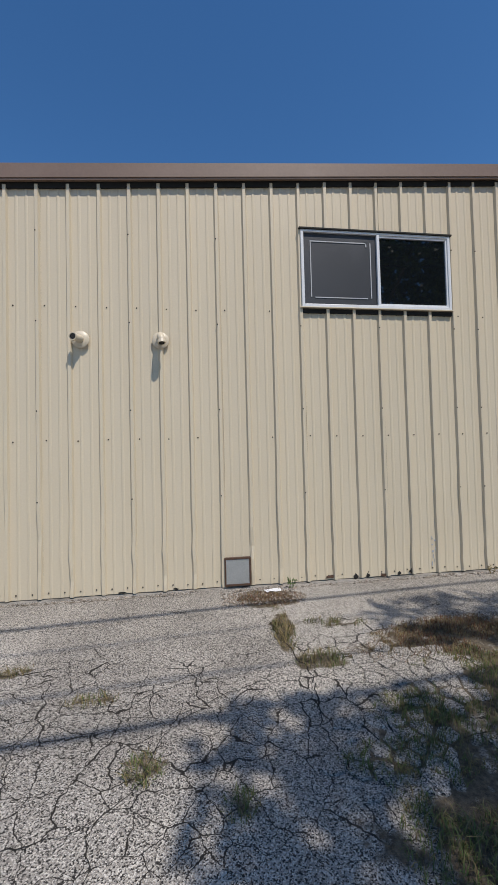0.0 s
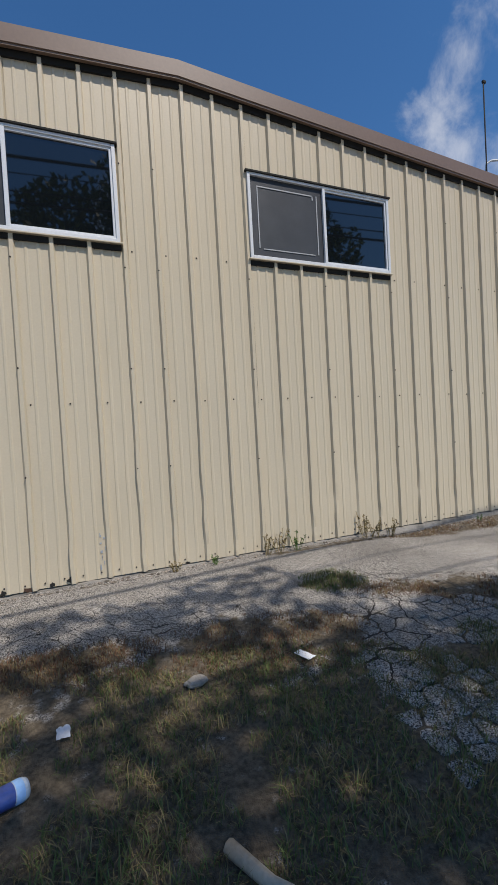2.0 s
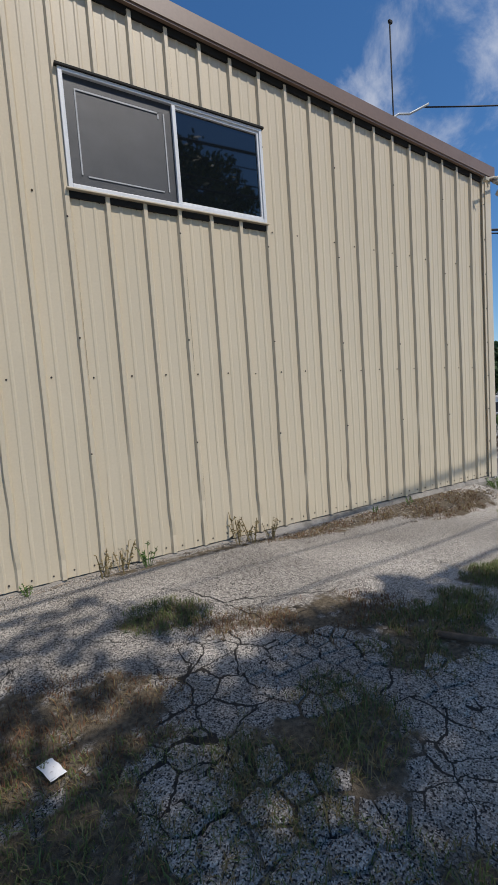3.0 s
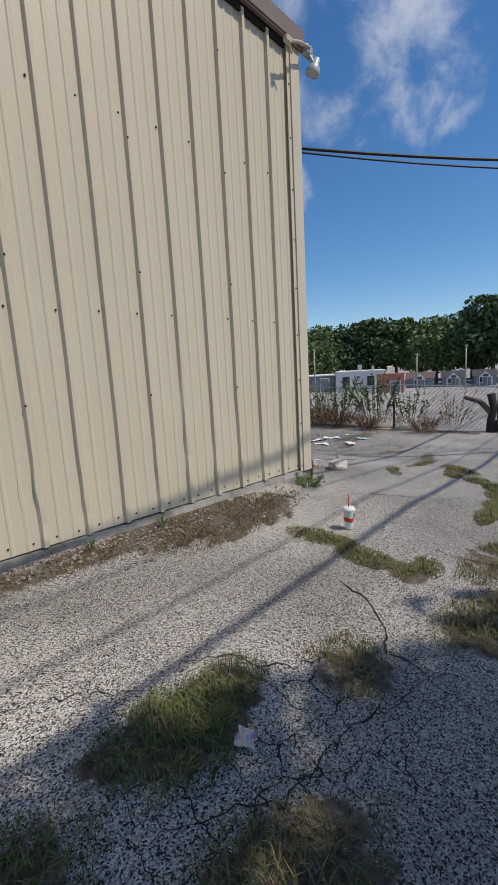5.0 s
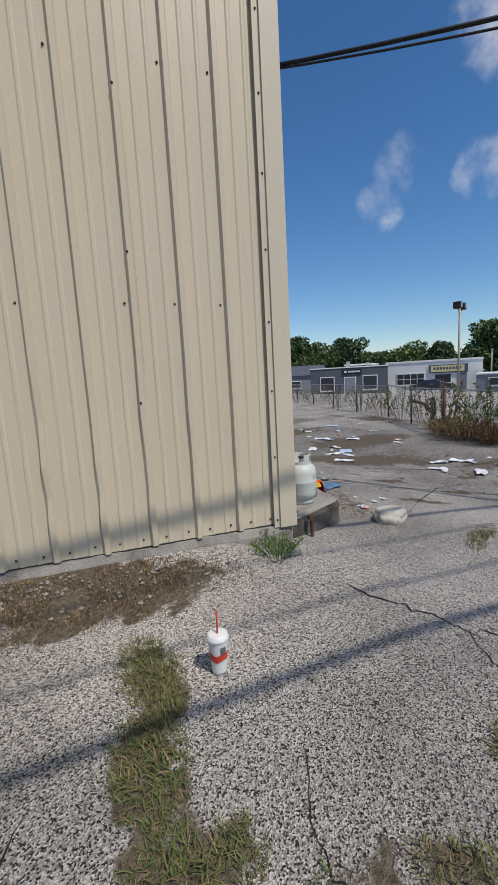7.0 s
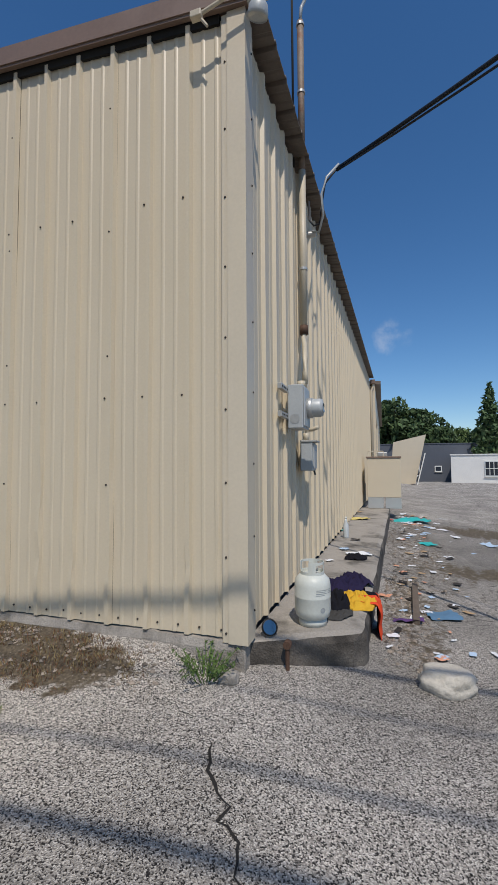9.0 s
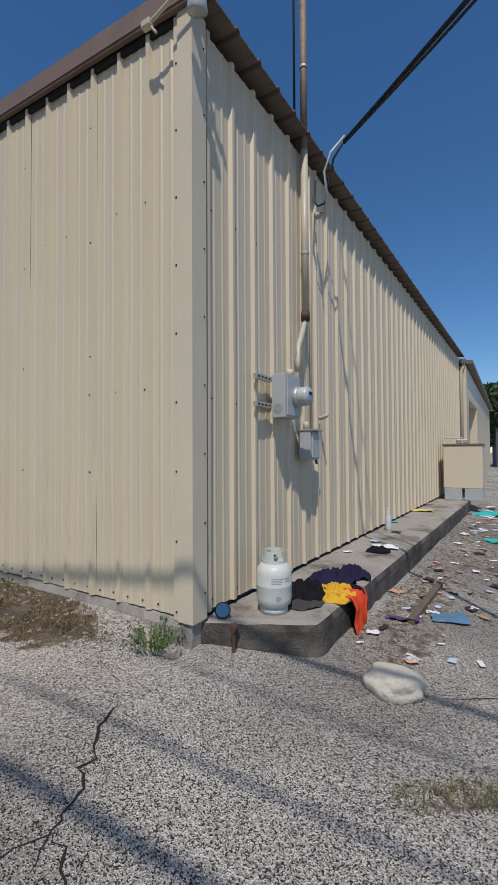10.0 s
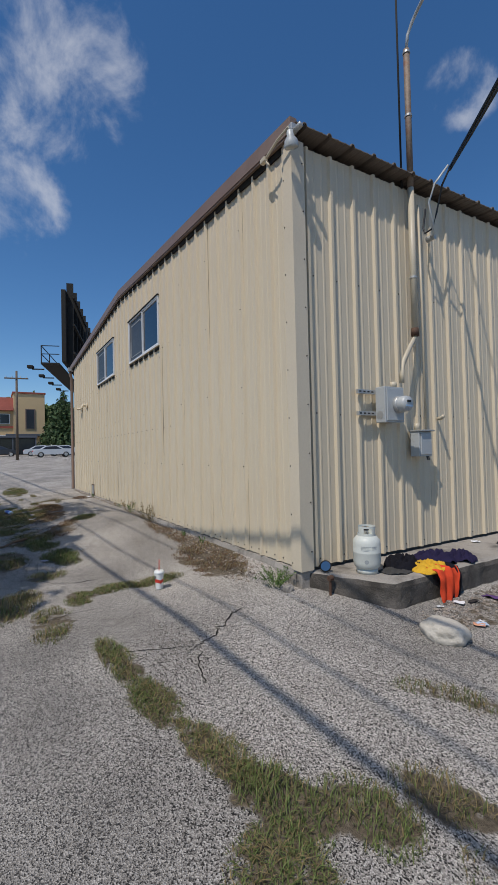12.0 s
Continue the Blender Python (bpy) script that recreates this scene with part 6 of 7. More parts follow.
def billboard():
    b = thing("billboard", "tall dark billboard with catwalk and lamps beyond the building", "billboard", (-18.5, 6.4, ground_z(-18.5, 6.4)), 163)
    part("panel", boxed(0, 14, -0.15, 0.15, 7.4, 12.6, 0.03), DARK, b)
    for k in range(8):
        part("stringer", boxed(0.4 + k * 1.85, 0.55 + k * 1.85, -0.6, -0.152, 7.0, 13.2), DARK, b)
    for z in (8.0, 10.0, 12.0):
        part("rail", boxed(0, 14, -0.75, -0.602, z, z + 0.15), DARK, b)
    part("catwalk", boxed(-0.1, 14, 0.3, 1.5, 7.2, 7.32), DARK, b)
    for k in range(6):
        part("railing_post", boxed(k * 2.8 - 0.05, k * 2.8 + 0.01, 1.44, 1.5, 7.32, 8.5), DARK, b)
    for z in (7.9, 8.48):
        part("railing", boxed(-0.06, 14, 1.46, 1.5, z, z + 0.05), DARK, b)
        part("end_railing", boxed(-0.06, -0.01, 0.3, 1.46, z, z + 0.05), DARK, b)
    for k in range(4):
        a = part("lamp_arm", boxed(1 + 3.6 * k, 1.08 + 3.6 * k, 1.5, 2.3, 7.0, 7.08), DARK, b)
        part("lamp_head", boxed(0.8 + 3.6 * k, 1.28 + 3.6 * k, 2.2, 2.6, 7.09, 7.3, 0.05), DARK, a)
    smooth(part("column", rod(bmesh.new(), (7, -0.4, -0.5), (7, -0.4, 12.0), 0.45, seg=16), DARK, b))


billboard()


def lot_lamp(x, y, h, label, twin=True):
    p = thing("street_lamp", label, "street lamp", (x, y, ground_z(x, y)), 30, "street lamps")
    smooth(part("pole", rod(bmesh.new(), (0, 0, 0), (0, 0, h), 0.12, 0.08), PALE_WOOD, p))
    if twin:
        for s in (-1, 1):
            part("arm", tube(bmesh.new(), [(0, 0, h - 0.6), (s * 0.3, 0, h - 0.3), (s * 0.6, 0, h - 0.1)], 0.04), GALV, p)
            hd = part("lamp_head", boxed(s * 0.65 - 0.3, s * 0.65 + 0.3, -0.3, 0.3, h - 0.1, h + 0.45, 0.05), BURNT, p)
            part("lens", boxed(s * 0.65 - 0.22, s * 0.65 + 0.22, -0.32, -0.301, h - 0.02, h + 0.37), GALV, hd)
    else:
        part("arm", tube(bmesh.new(), [(0, 0, h - 1.2), (0.3, -0.1, h - 0.3), (0.9, -0.3, h + 0.1)], 0.04), GALV, p)
        part("lamp_head", boxed(0.8, 1.4, -0.5, -0.2, h + 0.05, h + 0.2, 0.04), GALV, p)


lot_lamp(38.7, 30.8, 7.3, "wooden lot pole with twin flood lamps")
lot_lamp(25.6, 46.9, 7.6, "street lamp on a steel pole beyond the lot", False)
for x, y, h in ((47.8, 32.6, 4.9), (53.9, 40.9, 4.9), (52.7, 22.5, 3.9), (60, 20, 5.0)):
    p = thing("post", "plain thin pole by the street", "pole", (x, y, ground_z(x, y)), group="street poles")
    smooth(part("shaft", rod(bmesh.new(), (0, 0, -0.2), (0, 0, h), 0.09, 0.07), PALE_WOOD, p))
    part("cap", boxed(-0.12, 0.12, -0.12, 0.12, h, h + 0.15, 0.02), GALV, p)


# ---- chain-link fence and the weeds on it ----
def chain_fence(pts, h):
    f = thing("chain_link_fence", "rusty sagging chain-link fence along the yard", "fence", (0, 0, 0))
    for (xa, ya), (xb, yb) in zip(pts, pts[1:]):
        L = math.hypot(xb - xa, yb - ya)
        for q in range(max(1, round(L / 2.6))):
            u = q / max(1, round(L / 2.6))
            x, y = xa + (xb - xa) * u, ya + (yb - ya) * u
            smooth(part("post", rod(bmesh.new(), (x, y, ground_z(x, y) - 0.2), (x + RNG.uniform(-0.06, 0.06), y, ground_z(x, y) + h + 0.05), 0.03, seg=8), RUST, f))
        za, zb = ground_z(xa, ya), ground_z(xb, yb)
        part("top_rail", tube(bmesh.new(), [(xa, ya, za + h), ((xa + xb) / 2, (ya + yb) / 2, (za + zb) / 2 + h - 0.06), (xb, yb, zb + h)], 0.018, 6), GALV, f)
        verts, faces = [], []
        n = int(L / 0.11)
        for k in range(-int(h / 0.11), n):
            for s in (1, -1):
                s0, s1 = k * 0.11, k * 0.11 + h
                if s0 < 0 or s1 > L:
                    continue
                a, b = (s0, 0.03), (s1, h)
                if s < 0:
                    a, b = (s1, 0.03), (s0, h)
                base = len(verts)
                for t, z in (a, b):
                    u = t / L
                    x, y = xa + (xb - xa) * u, ya + (yb - ya) * u
                    for dz in (-0.004, 0.004):
                        verts.append((x, y + dz, ground_z(x, y) + z + dz))
                faces.append((base, base + 1, base + 3, base + 2))
        mesh_part("wire_mesh", verts, faces, GALV, f)


chain_fence([(18.0, 2.0), (17.6, 7.0), (17.5, 10.2), (19.1, 14.5), (20.0, 20.0), (22.0, 34.0)], 1.15)


def weed(name, label, x, y, h, r, n, mat, seed, dry=0.5, group="", category="weeds"):
    """A bush of thin stems with small leaves."""
    rng = np.random.default_rng(seed)
    t = thing(name, label, category, (x, y, ground_z(x, y)), group=group)
    sv, sf, lv, lf = [], [], [], []
    for k in range(n):
        a, q = rng.random() * math.tau, rng.random() ** 0.5
        b = Vector((0.35 * r * q * math.cos(a), 0.35 * r * q * math.sin(a), 0))
        hh = h * rng.uniform(0.55, 1.05)
        e = Vector((r * q * math.cos(a) + rng.normal() * 0.1 * r, r * q * math.sin(a) + rng.normal() * 0.1 * r, hh))
        m = b.lerp(e, 0.5) + Vector((0, 0, 0.08 * hh))
        w = 0.0022 + 0.006 * h
        for p, p2 in ((b, m), (m, e)):
            i = len(sv)
            sv += [tuple(p + Vector((-w, 0, 0))), tuple(p + Vector((w, w, 0))), tuple(p2 + Vector((w * 0.7, 0, 0))), tuple(p2 + Vector((-w * 0.7, w, 0)))]
            sf.append((i, i + 1, i + 2, i + 3))
        for j in range(int(7 + 10 * h)):
            if rng.random() < dry:
                continue
            u = rng.uniform(0.35, 1.0)
            p = b.lerp(m, u * 2) if u < 0.5 else m.lerp(e, u * 2 - 1)
            d = Vector(rng.normal(size=3)).normalized() * (0.012 + 0.036 * h)
            s = d.cross(Vector(rng.normal(size=3))).normalized() * (0.003 + 0.012 * h)
            i = len(lv)
            p = p + d * 0.5
            lv += [tuple(p - d), tuple(p + s), tuple(p + d), tuple(p - s)]
            lf.append((i, i + 1, i + 2, i + 3))
    mesh_part("stem", sv, sf, BARK if h > 0.6 else mat, t)
    if lf:
        mesh_part("foliage", lv, lf, mat, t)
    return t


for k, (x, y, h, r, n, mat, dry) in enumerate(((17.4, 8.6, 1.5, 0.9, 60, WEED_GREEN, 0.1), (17.7, 7.6, 1.6, 0.8, 60, WEED_GREEN, 0.1), (17.8, 6.6, 1.3, 0.7, 50, WEED_GREEN, 0.3), (17.9, 9.5, 1.2, 0.8, 50, WEED_GREEN, 0.3), (17.2, 7.0, 0.6, 0.8, 70, GRASS_DRY, 0.3),
                                               (17.0, 9.0, 0.6, 0.9, 80, WEED_RED, 0.2), (17.0, 8.2, 0.55, 0.7, 70, WEED_RED, 0.2), (17.5, 5.4, 1.1, 0.7, 40, GRASS_DRY, 0.5), (17.7, 10.4, 1.5, 0.6, 40, WEED_RED, 0.5), (18.3, 11.8, 1.3, 0.8, 40, WEED_GREEN, 0.5),
                                               (18.8, 13.4, 1.3, 0.9, 40, WEED_GREEN, 0.4), (19.2, 15.0, 1.2, 0.9, 50, GRASS_DRY, 0.4), (19.6, 17.0, 1.3, 1.0, 50, WEED_GREEN, 0.4), (20.0, 19.5, 1.2, 1.0, 50, WEED_RED, 0.4), (20.6, 23.0, 1.4, 1.3, 60, WEED_GREEN, 0.3), (21.2, 26.5, 1.6, 1.6, 70, WEED_RED, 0.3),
                                               (21.6, 29.5, 1.7, 1.7, 70, WEED_GREEN, 0.2), (21.9, 32.5, 1.7, 1.7, 70, WEED_GREEN, 0.2), (21.4, 35.0, 1.6, 1.6, 60, WEED_GREEN, 0.3), (18.2, 3.6, 0.9, 0.7, 40, GRASS_DRY, 0.4))):
    weed("weed_bush", "straggly weeds grown through the fence", x, y, h * (0.9 if y < 20 else 0.55), r, int(n * 0.5), mat, 60 + k, dry, "weeds on the fence")


def burnt_stump(x, y, turn, label):
    b = thing("burnt_stump", label, "stump", (x, y, ground_z(x, y)), turn, "burnt stumps")
    smooth(part("stump", tube(bmesh.new(), [(0, 0, -0.1), (0.03, 0, 0.4), (-0.03, 0.02, 0.8), (0.05, 0, 1.25)], [0.17, 0.12, 0.11, 0.13], 12), BURNT, b))
    smooth(part("log", tube(bmesh.new(), [(0.1, 0.0, 0.25), (-0.5, 0.15, 0.35), (-1.1, 0.2, 0.1)], [0.13, 0.11, 0.08], 10), BURNT, b))
    smooth(part("limb", tube(bmesh.new(), [(0.0, 0, 0.6), (0.35, -0.1, 1.0), (0.8, -0.2, 1.15)], [0.10, 0.08, 0.06], 10), BARK, b))
    smooth(part("limb", tube(bmesh.new(), [(-0.3, 0.05, 0.1), (-0.75, -0.15, 0.55), (-0.8, -0.15, 0.75)], [0.08, 0.07, 0.05], 10), BURNT, b))
    return b


burnt_stump(17.7, 4.6, 125, "charred tree stump with fallen limbs by the fence").scale = (0.72, 0.72, 0.72)
burnt_stump(17.9, 11.0, 150, "charred forked stump among dry weeds").scale = (0.62, 0.62, 0.7)

# dry russet bushes at the foot of the fence
for k, (x, y, h, q) in enumerate(((17.0, 8.3, 0.5, 0.55), (17.1, 9.1, 0.6, 0.6), (16.9, 7.4, 0.4, 0.45), (17.2, 10.0, 0.45, 0.5), (17.0, 5.9, 0.4, 0.5))):
    weed("dry_bush", "dry russet bush at the foot of the fence", x, y, h, q, 130, WEED_RED if k % 2 == 0 else GRASS_DRY, 150 + k, 0.4, "dry bushes", "bush")

# ---- plants by the wall ----
weed("dandelion_weed", "leafy green weed at the building corner", 10.33, 4.2, 0.16, 0.2, 46, WEED_GREEN, 90, 0.0)
for k, (x, h, mat) in enumerate(((4.85, 0.22, GRASS_DRY), (5.0, 0.24, GRASS_DRY), (5.2, 0.2, WEED_GREEN), (4.3, 0.1, WEED_GREEN), (6.1, 0.3, GRASS_DRY), (6.25, 0.26, GRASS_DRY), (6.45, 0.2, GRASS_DRY), (1.55, 0.12, WEED_GREEN), (7.9, 0.08, WEED_GREEN), (8.5, 0.1, WEED_GREEN), (3.9, 0.1, GRASS_DRY))):
    weed("wall_weed", "thin dry weed growing at the foot of the wall", x, 4.27, h, h * 0.6, 9, mat, 100 + k, 0.2, "weeds along the wall")


# ---- grass ----
def grass(patch, k):
    cx, cy, a, b, turn, strength, kind = patch
    if kind == "none" or a > 10:
        return
    rng = np.random.default_rng(200 + k)
    near = cx < 15
    dens = {"mixed": 6000, "russet": 5500, "green": 7000, "mat": 12000, "dry": 5000}[kind] * (1 if near else 0.25)
    n = int(min(38000, math.pi * a * b * dens))
    mats = {"mixed": (GRASS_GREEN, GRASS_DRY), "russet": (WEED_RED, GRASS_DRY), "green": (GRASS_GREEN, GRASS_DRY), "mat": (GRASS_GREEN, GRASS_DRY), "dry": (GRASS_DRY, GRASS_GREEN)}[kind]
    share = {"mixed": 0.45, "russet": 0.35, "green": 0.25, "mat": 0.45, "dry": 0.3}[kind]
    tall = {"mixed": 0.036, "russet": 0.024, "green": 0.040, "mat": 0.026, "dry": 0.042}[kind] * (1 if near else 2.5)
    c, d = math.cos(radians(turn)), math.sin(radians(turn))
    verts, faces, which = [], [], []
    for _ in range(n):
        q, t = rng.random() ** 0.5 * 1.12, rng.random() * math.tau
        u, v = a * q * math.cos(t), b * q * math.sin(t)
        x, y = cx + u * c - v * d, cy + u * d + v * c
        clump = noise.noise((x * 2.6, y * 2.6, 3.0)) + 0.6 * noise.noise((x * 7, y * 7, 9.0))
        if clump < (-0.6 if kind in ("mat", "green") else -0.30) + 0.5 * max(0.0, q - 0.75) or y > 4.33:
            continue
        h = tall * rng.uniform(0.5, 1.5) * (1 + 0.8 * max(0.0, clump)) * (1.15 - 0.5 * q * q)
        z = rough_z(x, y) - 0.004
        t2 = rng.random() * math.tau
        lean = rng.uniform(0.3, 1.5 if kind != "mat" else 2.4) * h
        w = rng.uniform(0.0011, 0.0025) * (1 if near else 4)
        sx, sy = -math.sin(t2) * w, math.cos(t2) * w
        ex, ey = x + lean * math.cos(t2), y + lean * math.sin(t2)
        mx, my = x + lean * 0.35 * math.cos(t2), y + lean * 0.35 * math.sin(t2)
        i = len(verts)
        verts += [(x - sx, y - sy, z), (x + sx, y + sy, z), (mx + sx, my + sy, z + h * 0.7), (mx - sx, my - sy, z + h * 0.7), (ex, ey, z + h)]
        faces += [(i, i + 1, i + 2, i + 3), (i + 3, i + 2, i + 4)]
        m = 1 if rng.random() < share + 0.35 * noise.noise((x * 1.3, y * 1.3, 20.0)) else 0
        which += [m, m]
    if not faces:
        return
    ob = mesh_part("grass_patch", verts, faces, mats[0])
    ob.data.materials.append(mats[1])
    ob.data.polygons.foreach_set("material_index", which)
    words = {"mixed": "patchy green and straw-coloured grass over soil", "russet": "low russet weeds and dry grass", "green": "tuft of green grass in broken asphalt", "mat": "flat mat of crabgrass in a pavement joint", "dry": "dry straw-coloured grass in a crack"}[kind]
    tagged(ob, words, "grass", "grass patches", "stuff")


for k, p in enumerate(PATCHES):
    grass(p, k)


# ---- cracks: dark soil-filled joints in the asphalt ----
def crack(pts, width, seed):
    rng = np.random.default_rng(seed)
    fine = []
    for (xa, ya), (xb, yb) in zip(pts, pts[1:]):
        n = max(2, int(math.hypot(xb - xa, yb - ya) / 0.035))
        for k in range(n):
            u = k / n
            j = 0.02 * noise.noise((seed + xa * 3 + u * 4, ya * 3 + u * 3, 2.0)) + 0.010 * rng.normal()
            fine.append((xa + (xb - xa) * u + j, ya + (yb - ya) * u + j * 0.8 + 0.006 * rng.normal()))
    fine.append(pts[-1])
    verts, faces = [], []
    for i, (x, y) in enumerate(fine):
        x2, y2 = fine[min(i + 1, len(fine) - 1)]
        x1, y1 = fine[max(i - 1, 0)]
        L = math.hypot(x2 - x1, y2 - y1) or 1
        w = width * 0.55 * (0.3 + 1.1 * abs(noise.noise((x * 9, y * 9, seed)))) * min(1.0, 0.25 + 4 * min(i, len(fine) - 1 - i) / len(fine))
        nx_, ny_ = -(y2 - y1) / L * w, (x2 - x1) / L * w
        verts += [(x - nx_, y - ny_, rough_z(x - nx_, y - ny_) + 0.004), (x + nx_, y + ny_, rough_z(x + nx_, y + ny_) + 0.004)]
    for i in range(len(fine) - 1):
        faces.append((2 * i, 2 * i + 1, 2 * i + 3, 2 * i + 2))
    ob = mesh_part("crack", verts, faces, CRACK, ground)
    return ob


CRACKS = [([(10.55, 3.76), (10.63, 3.55), (10.77, 3.40), (10.92, 3.12), (10.98, 2.98)], 0.017), ([(10.92, 3.12), (11.12, 3.02), (11.3, 2.98)], 0.016), ([(10.92, 3.12), (10.82, 2.85), (10.72, 2.64), (10.84, 2.45)], 0.013), ([(10.5, 3.85), (10.3, 3.9), (10.05, 4.0)], 0.006),
          ([(8.9, 2.95), (8.82, 2.62), (8.66, 2.42), (8.5, 2.33), (8.5, 2.2), (8.46, 2.1), (8.55, 2.0)], 0.014), ([(9.85, 2.83), (9.72, 2.54), (9.73, 2.38), (9.75, 2.1)], 0.008), ([(7.75, 2.95), (7.95, 2.82), (8.0, 2.70), (8.12, 2.58), (8.3, 2.5)], 0.012), ([(7.95, 2.82), (7.88, 2.66)], 0.009),
          ([(5.1, 3.8), (5.3, 3.62), (5.42, 3.35), (5.75, 3.22), (6.15, 3.05), (6.4, 3.15)], 0.012), ([(4.45, 3.55), (4.6, 3.35), (4.9, 3.15)], 0.007), ([(5.4, 3.35), (5.55, 3.0), (5.9, 2.9)], 0.010),
          ([(1.12, 3.75), (1.18, 3.35), (1.24, 2.95), (1.3, 2.6), (1.22, 2.2), (1.26, 1.7)], 0.014), ([(0.35, 2.35), (0.6, 2.5), (0.95, 2.65), (1.25, 2.72)], 0.008), ([(0.35, 2.35), (0.25, 1.95), (0.05, 1.75)], 0.009), ([(-1.1, 2.2), (-0.6, 2.28), (-0.1, 2.3), (0.35, 2.35)], 0.009),
          ([(-1.8, 3.0), (-1.3, 2.95), (-0.75, 2.98), (-0.3, 3.02)], 0.011), ([(-0.3, 2.6), (0.05, 2.52), (0.4, 2.7), (0.9, 2.75)], 0.007), ([(-0.3, 2.6), (-0.45, 2.3), (-0.4, 1.95)], 0.007), ([(-1.4, 2.5), (-0.9, 2.45), (-0.45, 2.3)], 0.007), ([(0.05, 1.75), (-0.4, 1.7), (-0.9, 1.72)], 0.009), ([(0.05, 1.75), (0.1, 1.45), (0.3, 1.2)], 0.008),
          ([(0.2, 3.9), (0.5, 3.72), (0.9, 3.7), (1.1, 3.78)], 0.009), ([(-1.9, 3.6), (-1.0, 3.72), (-0.2, 3.62), (0.2, 3.9)], 0.006), ([(12.0, 4.9), (12.6, 5.4), (13.4, 6.0), (14.5, 6.3)], 0.02), ([(12.2, 6.2), (13.2, 5.9), (14.5, 5.3), (15.6, 5.0)], 0.025), ([(13.0, 7.5), (14.2, 7.2), (16.0, 7.0)], 0.03), ([(13.4, 6.0), (13.2, 7.2), (13.5, 8.5)], 0.02),
          ([(6.9, 3.2), (7.3, 3.05), (7.6, 2.85)], 0.008), ([(2.9, 3.75), (3.3, 3.55), (3.6, 3.3)], 0.007), ([(7.2, 2.4), (7.6, 2.2), (8.0, 2.2), (8.46, 2.1)], 0.009)]
for k, (pts, w) in enumerate(CRACKS):
    crack(pts, w, k + 1)


# ---- alligator-cracked asphalt: loose plates bedded in soil ----
def clip_cell(seed, others, reach):
    poly = [(seed[0] - reach, seed[1] - reach), (seed[0] + reach, seed[1] - reach), (seed[0] + reach, seed[1] + reach), (seed[0] - reach, seed[1] + reach)]
    for o in others:
        mx, my, dx, dy = (seed[0] + o[0]) / 2, (seed[1] + o[1]) / 2, o[0] - seed[0], o[1] - seed[1]
        out = []
        for (xa, ya), (xb, yb) in zip(poly, poly[1:] + poly[:1]):
            fa, fb = (xa - mx) * dx + (ya - my) * dy, (xb - mx) * dx + (yb - my) * dy
            if fa <= 0:
                out.append((xa, ya))
            if fa * fb < 0:
                t = fa / (fa - fb)
                out.append((xa + (xb - xa) * t, ya + (yb - ya) * t))
        poly = out
        if len(poly) < 3:
            return []
    return poly


def plates(cx, cy, a, b, turn, gap, seed, gaps=0.06):
    rng = np.random.default_rng(seed)
    c, d = math.cos(radians(turn)), math.sin(radians(turn))
    pts = []
    n = int(2.4 * max(a, b) / gap) + 2
    for i in range(-n, n + 1):
        for j in range(-n, n + 1):
            x, y = cx + (i + rng.uniform(-0.42, 0.42)) * gap, cy + (j + rng.uniform(-0.42, 0.42)) * gap
            if math.hypot(((x - cx) * c + (y - cy) * d) / a, ((y - cy) * c - (x - cx) * d) / b) < 1.5:
                pts.append((x, y))
    for x, y in pts:
        if math.hypot(((x - cx) * c + (y - cy) * d) / a, ((y - cy) * c - (x - cx) * d) / b) > 1 + 0.25 * noise.noise((x * 3, y * 3, seed)) or rng.random() < gaps or y > 4.2:
            continue
        poly = clip_cell((x, y), [p for p in pts if p != (x, y) and abs(p[0] - x) < 3 * gap and abs(p[1] - y) < 3 * gap], gap * 1.3)
        if len(poly) < 3:
            continue
        k = 1 - rng.uniform(0.010, 0.020) / gap * 1.2
        lift = rng.uniform(0.006, 0.013)
        ring = [(x + (px - x) * k, y + (py - y) * k) for px, py in poly]
        m = len(ring)
        verts = [(px - x, py - y, rough_z(px, py) - 0.02) for px, py in ring] + [(px - x, py - y, rough_z(px, py) + lift - 0.004) for px, py in ring]
        verts += [((px - x) * 0.9, (py - y) * 0.9, rough_z(px, py) + lift) for px, py in ring]
        faces = [tuple(range(2 * m, 3 * m))]
        for q in range(m):
            q2 = (q + 1) % m
            faces += [(q, q2, m + q2, m + q), (m + q, m + q2, 2 * m + q2, 2 * m + q)]
        ob = mesh_part("asphalt_plate", verts, faces, ASPHALT_PIECE, ground)
        ob.location = (x, y, 0)


plates(4.9, 1.75, 0.5, 0.42, -20, 0.13, 1)
plates(5.55, 2.45, 0.42, 0.30, -15, 0.105, 2)
plates(1.95, 2.55, 0.45, 0.36, 0, 0.12, 3)
plates(6.15, 1.95, 0.4, 0.26, 0, 0.13, 5, 0.15)
plates(1.55, 1.95, 0.4, 0.3, 10, 0.12, 6)

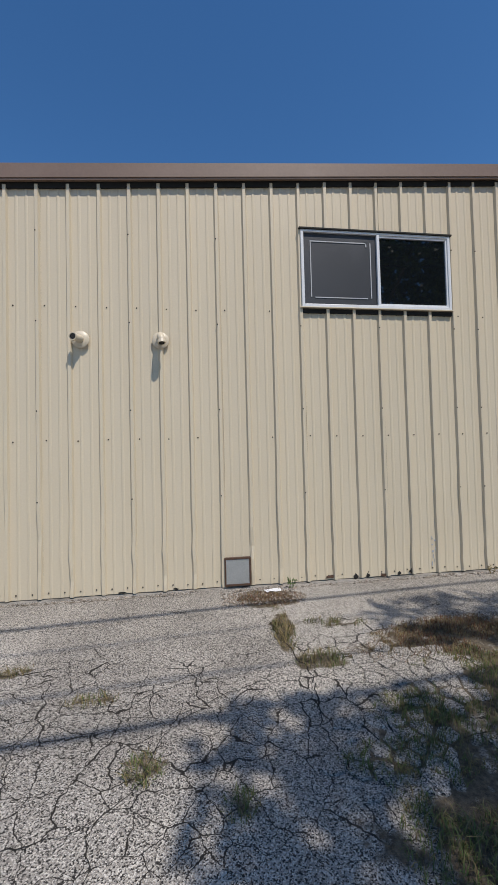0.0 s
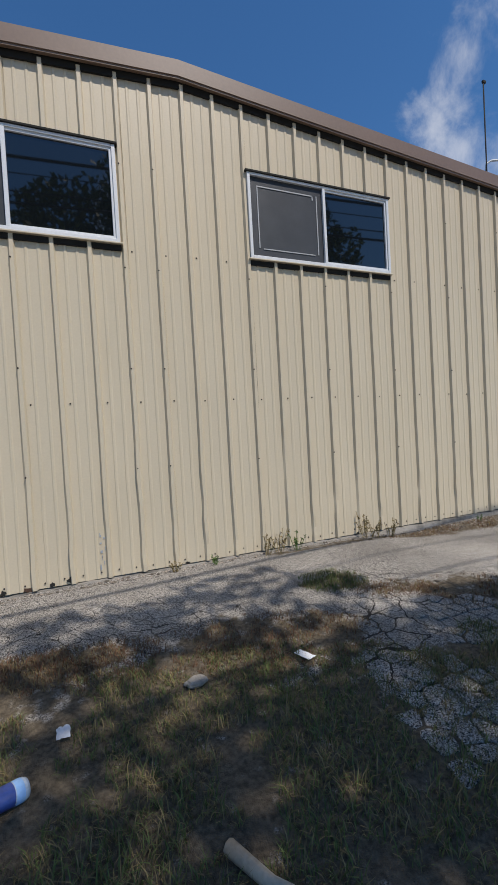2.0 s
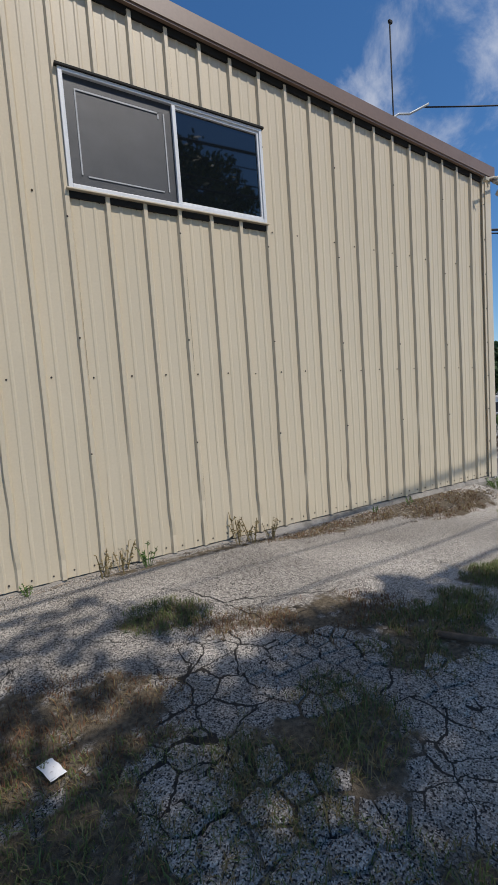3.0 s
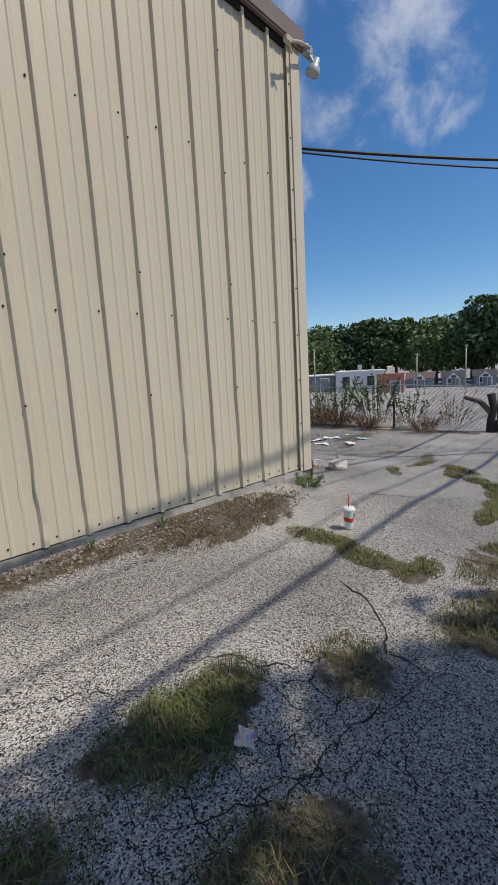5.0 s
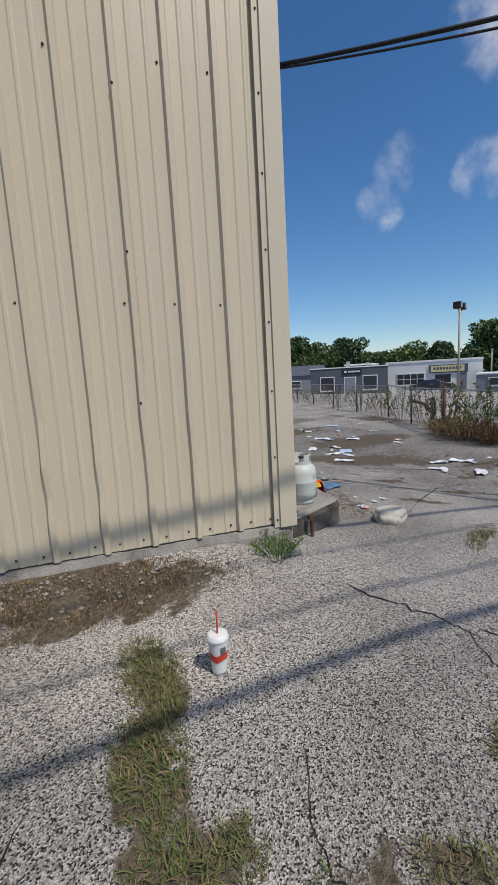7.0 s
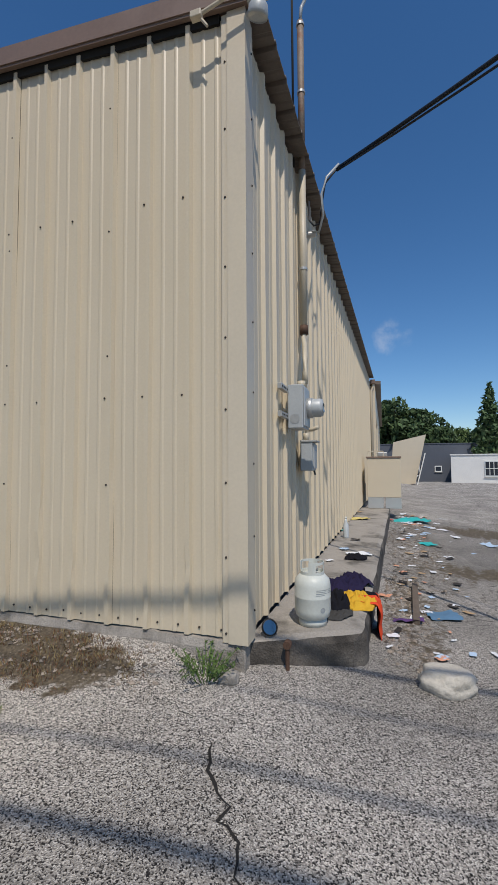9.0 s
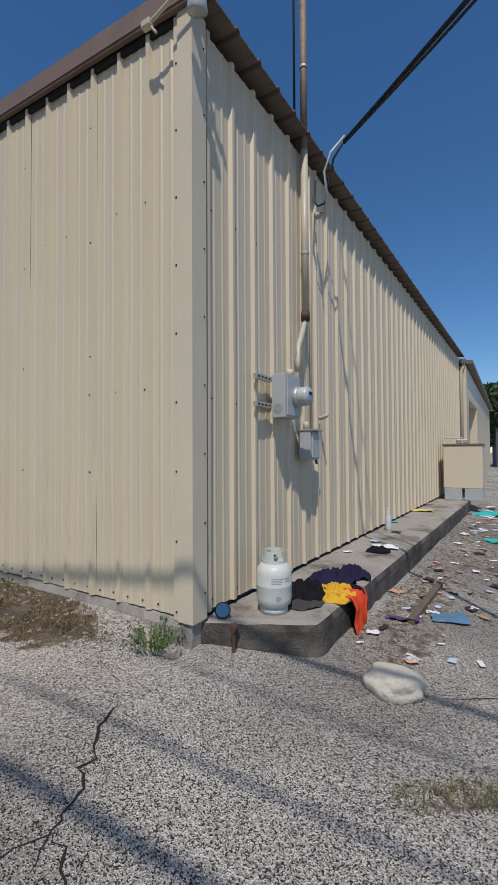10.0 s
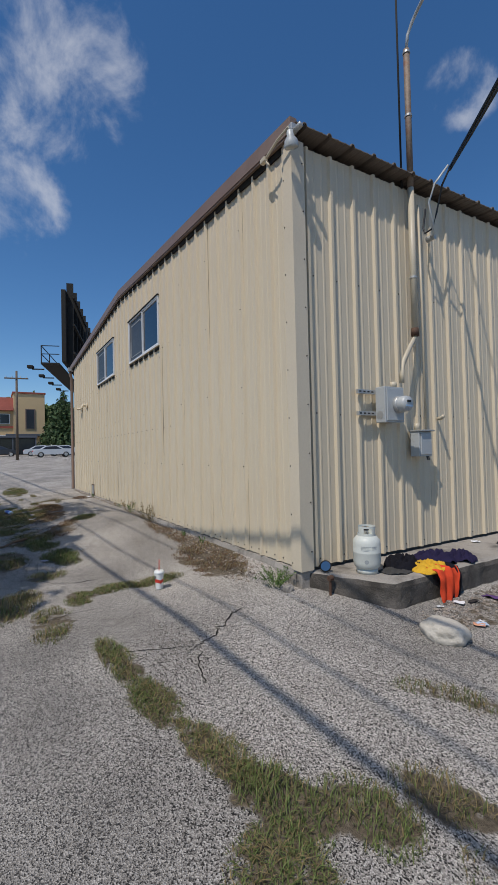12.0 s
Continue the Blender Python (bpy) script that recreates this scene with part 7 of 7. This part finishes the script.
# ---- loose gravel by the wall and the dock ----
def gravel(label, boxes, n, lo, hi, mat, seed):
    rng = np.random.default_rng(seed)
    verts, faces = [], []
    for k in range(n):
        x0, x1, y0, y1 = boxes[k % len(boxes)]
        x, y = rng.uniform(x0, x1), rng.uniform(y0, y1)
        s = lo + (hi - lo) * rng.random() ** 3
        z = rough_z(x, y) + s * 0.25
        b = len(verts)
        for dx, dy, dz in ((1, 0, 0), (0, 1, 0), (-1, 0, 0), (0, -1, 0), (0, 0, 0.8), (0, 0, -0.8)):
            verts.append((x + s * dx * rng.uniform(0.6, 1.2), y + s * dy * rng.uniform(0.6, 1.2), z + s * dz * rng.uniform(0.6, 1.1)))
        for f in ((0, 1, 4), (1, 2, 4), (2, 3, 4), (3, 0, 4), (1, 0, 5), (2, 1, 5), (3, 2, 5), (0, 3, 5)):
            faces.append(tuple(b + q for q in f))
    ob = mesh_part("gravel", verts, faces, mat)
    tagged(ob, label, "gravel", "", "stuff")


CHIPS = surface("gravel_chip", (0.24, 0.20, 0.16), 0.95, 0, 0.2, 20, 90, 0.2, random_tint=0.6, per_island=True)
gravel("loose gravel and soil crumbs along the wall foot", [(8.0, 10.1, 3.95, 4.33), (6.5, 9.0, 4.15, 4.33), (-1.8, 6.5, 4.26, 4.35), (0.8, 1.6, 3.85, 4.3)], 2600, 0.004, 0.022, CHIPS, 5)
gravel("loose gravel and grit beside the dock", [(11.36, 11.75, 4.95, 7.5), (11.4, 12.2, 7.0, 12.5)], 2200, 0.004, 0.026, CHIPS, 6)

# ---- screws on the steel sheets ----
bm = bmesh.new()
bmesh.ops.create_uvsphere(bm, u_segments=8, v_segments=4, radius=0.008)
screw_mesh = bpy.data.meshes.new("screw")
bm.to_mesh(screw_mesh)
bm.free()
screw_mesh.materials.append(SCREW)


def screw(parent, p):
    ob = new("screw", screw_mesh)
    ob.parent = parent
    ob.location = p


def clear_of_windows(x, z):
    return not any(w[0] - 0.02 < x < w[1] + 0.02 and w[2] - 0.1 < z < w[3] + 0.1 for w in WINDOWS)


for k in range(-18, 22):
    rib = RIB0 + PITCH * k
    x = rib + (0.066 if k < 12 and k != -7 else -0.05)
    if k not in (-8, 12):
        for z in (2.03, 3.42):
            if clear_of_windows(x, z) and RNG.random() < 0.97:
                screw(wall_south, (x + RNG.uniform(-0.006, 0.006), WY - 0.002, z + RNG.uniform(-0.008, 0.008)))
    for dx in (0.08, 0.235):
        screw(wall_south, (rib + dx, WY - 0.002, 0.49 + RNG.uniform(-0.008, 0.008)))
    if k in LAPS:
        for z in (1.41, 2.335, 3.26, 4.2):
            if clear_of_windows(rib, z):
                screw(wall_south, (rib - 0.012, WY - 0.031, z))
for k in range(9):
    screw(corner_trim, (10.405, WY - 0.033, 0.478 + 0.4765 * k))
    screw(corner_trim, (WX1 + 0.057, WY + 0.085, 0.6 + 0.4765 * k))
for x0, x1, z0, z1 in WINDOWS:
    for k in range(12):
        screw(wall_south, (x0 + (x1 - x0) * (k + 0.5) / 12, WY - 0.003, z0 - 0.06))
for k in range(40):
    y = WY + 0.17 + PITCH * k
    for z in (0.50, 1.95, 3.35):
        if RNG.random() < 0.9:
            screw(wall_east, (WX1 + 0.002 + ex(y), y + 0.065, z + RNG.uniform(-0.01, 0.01)))
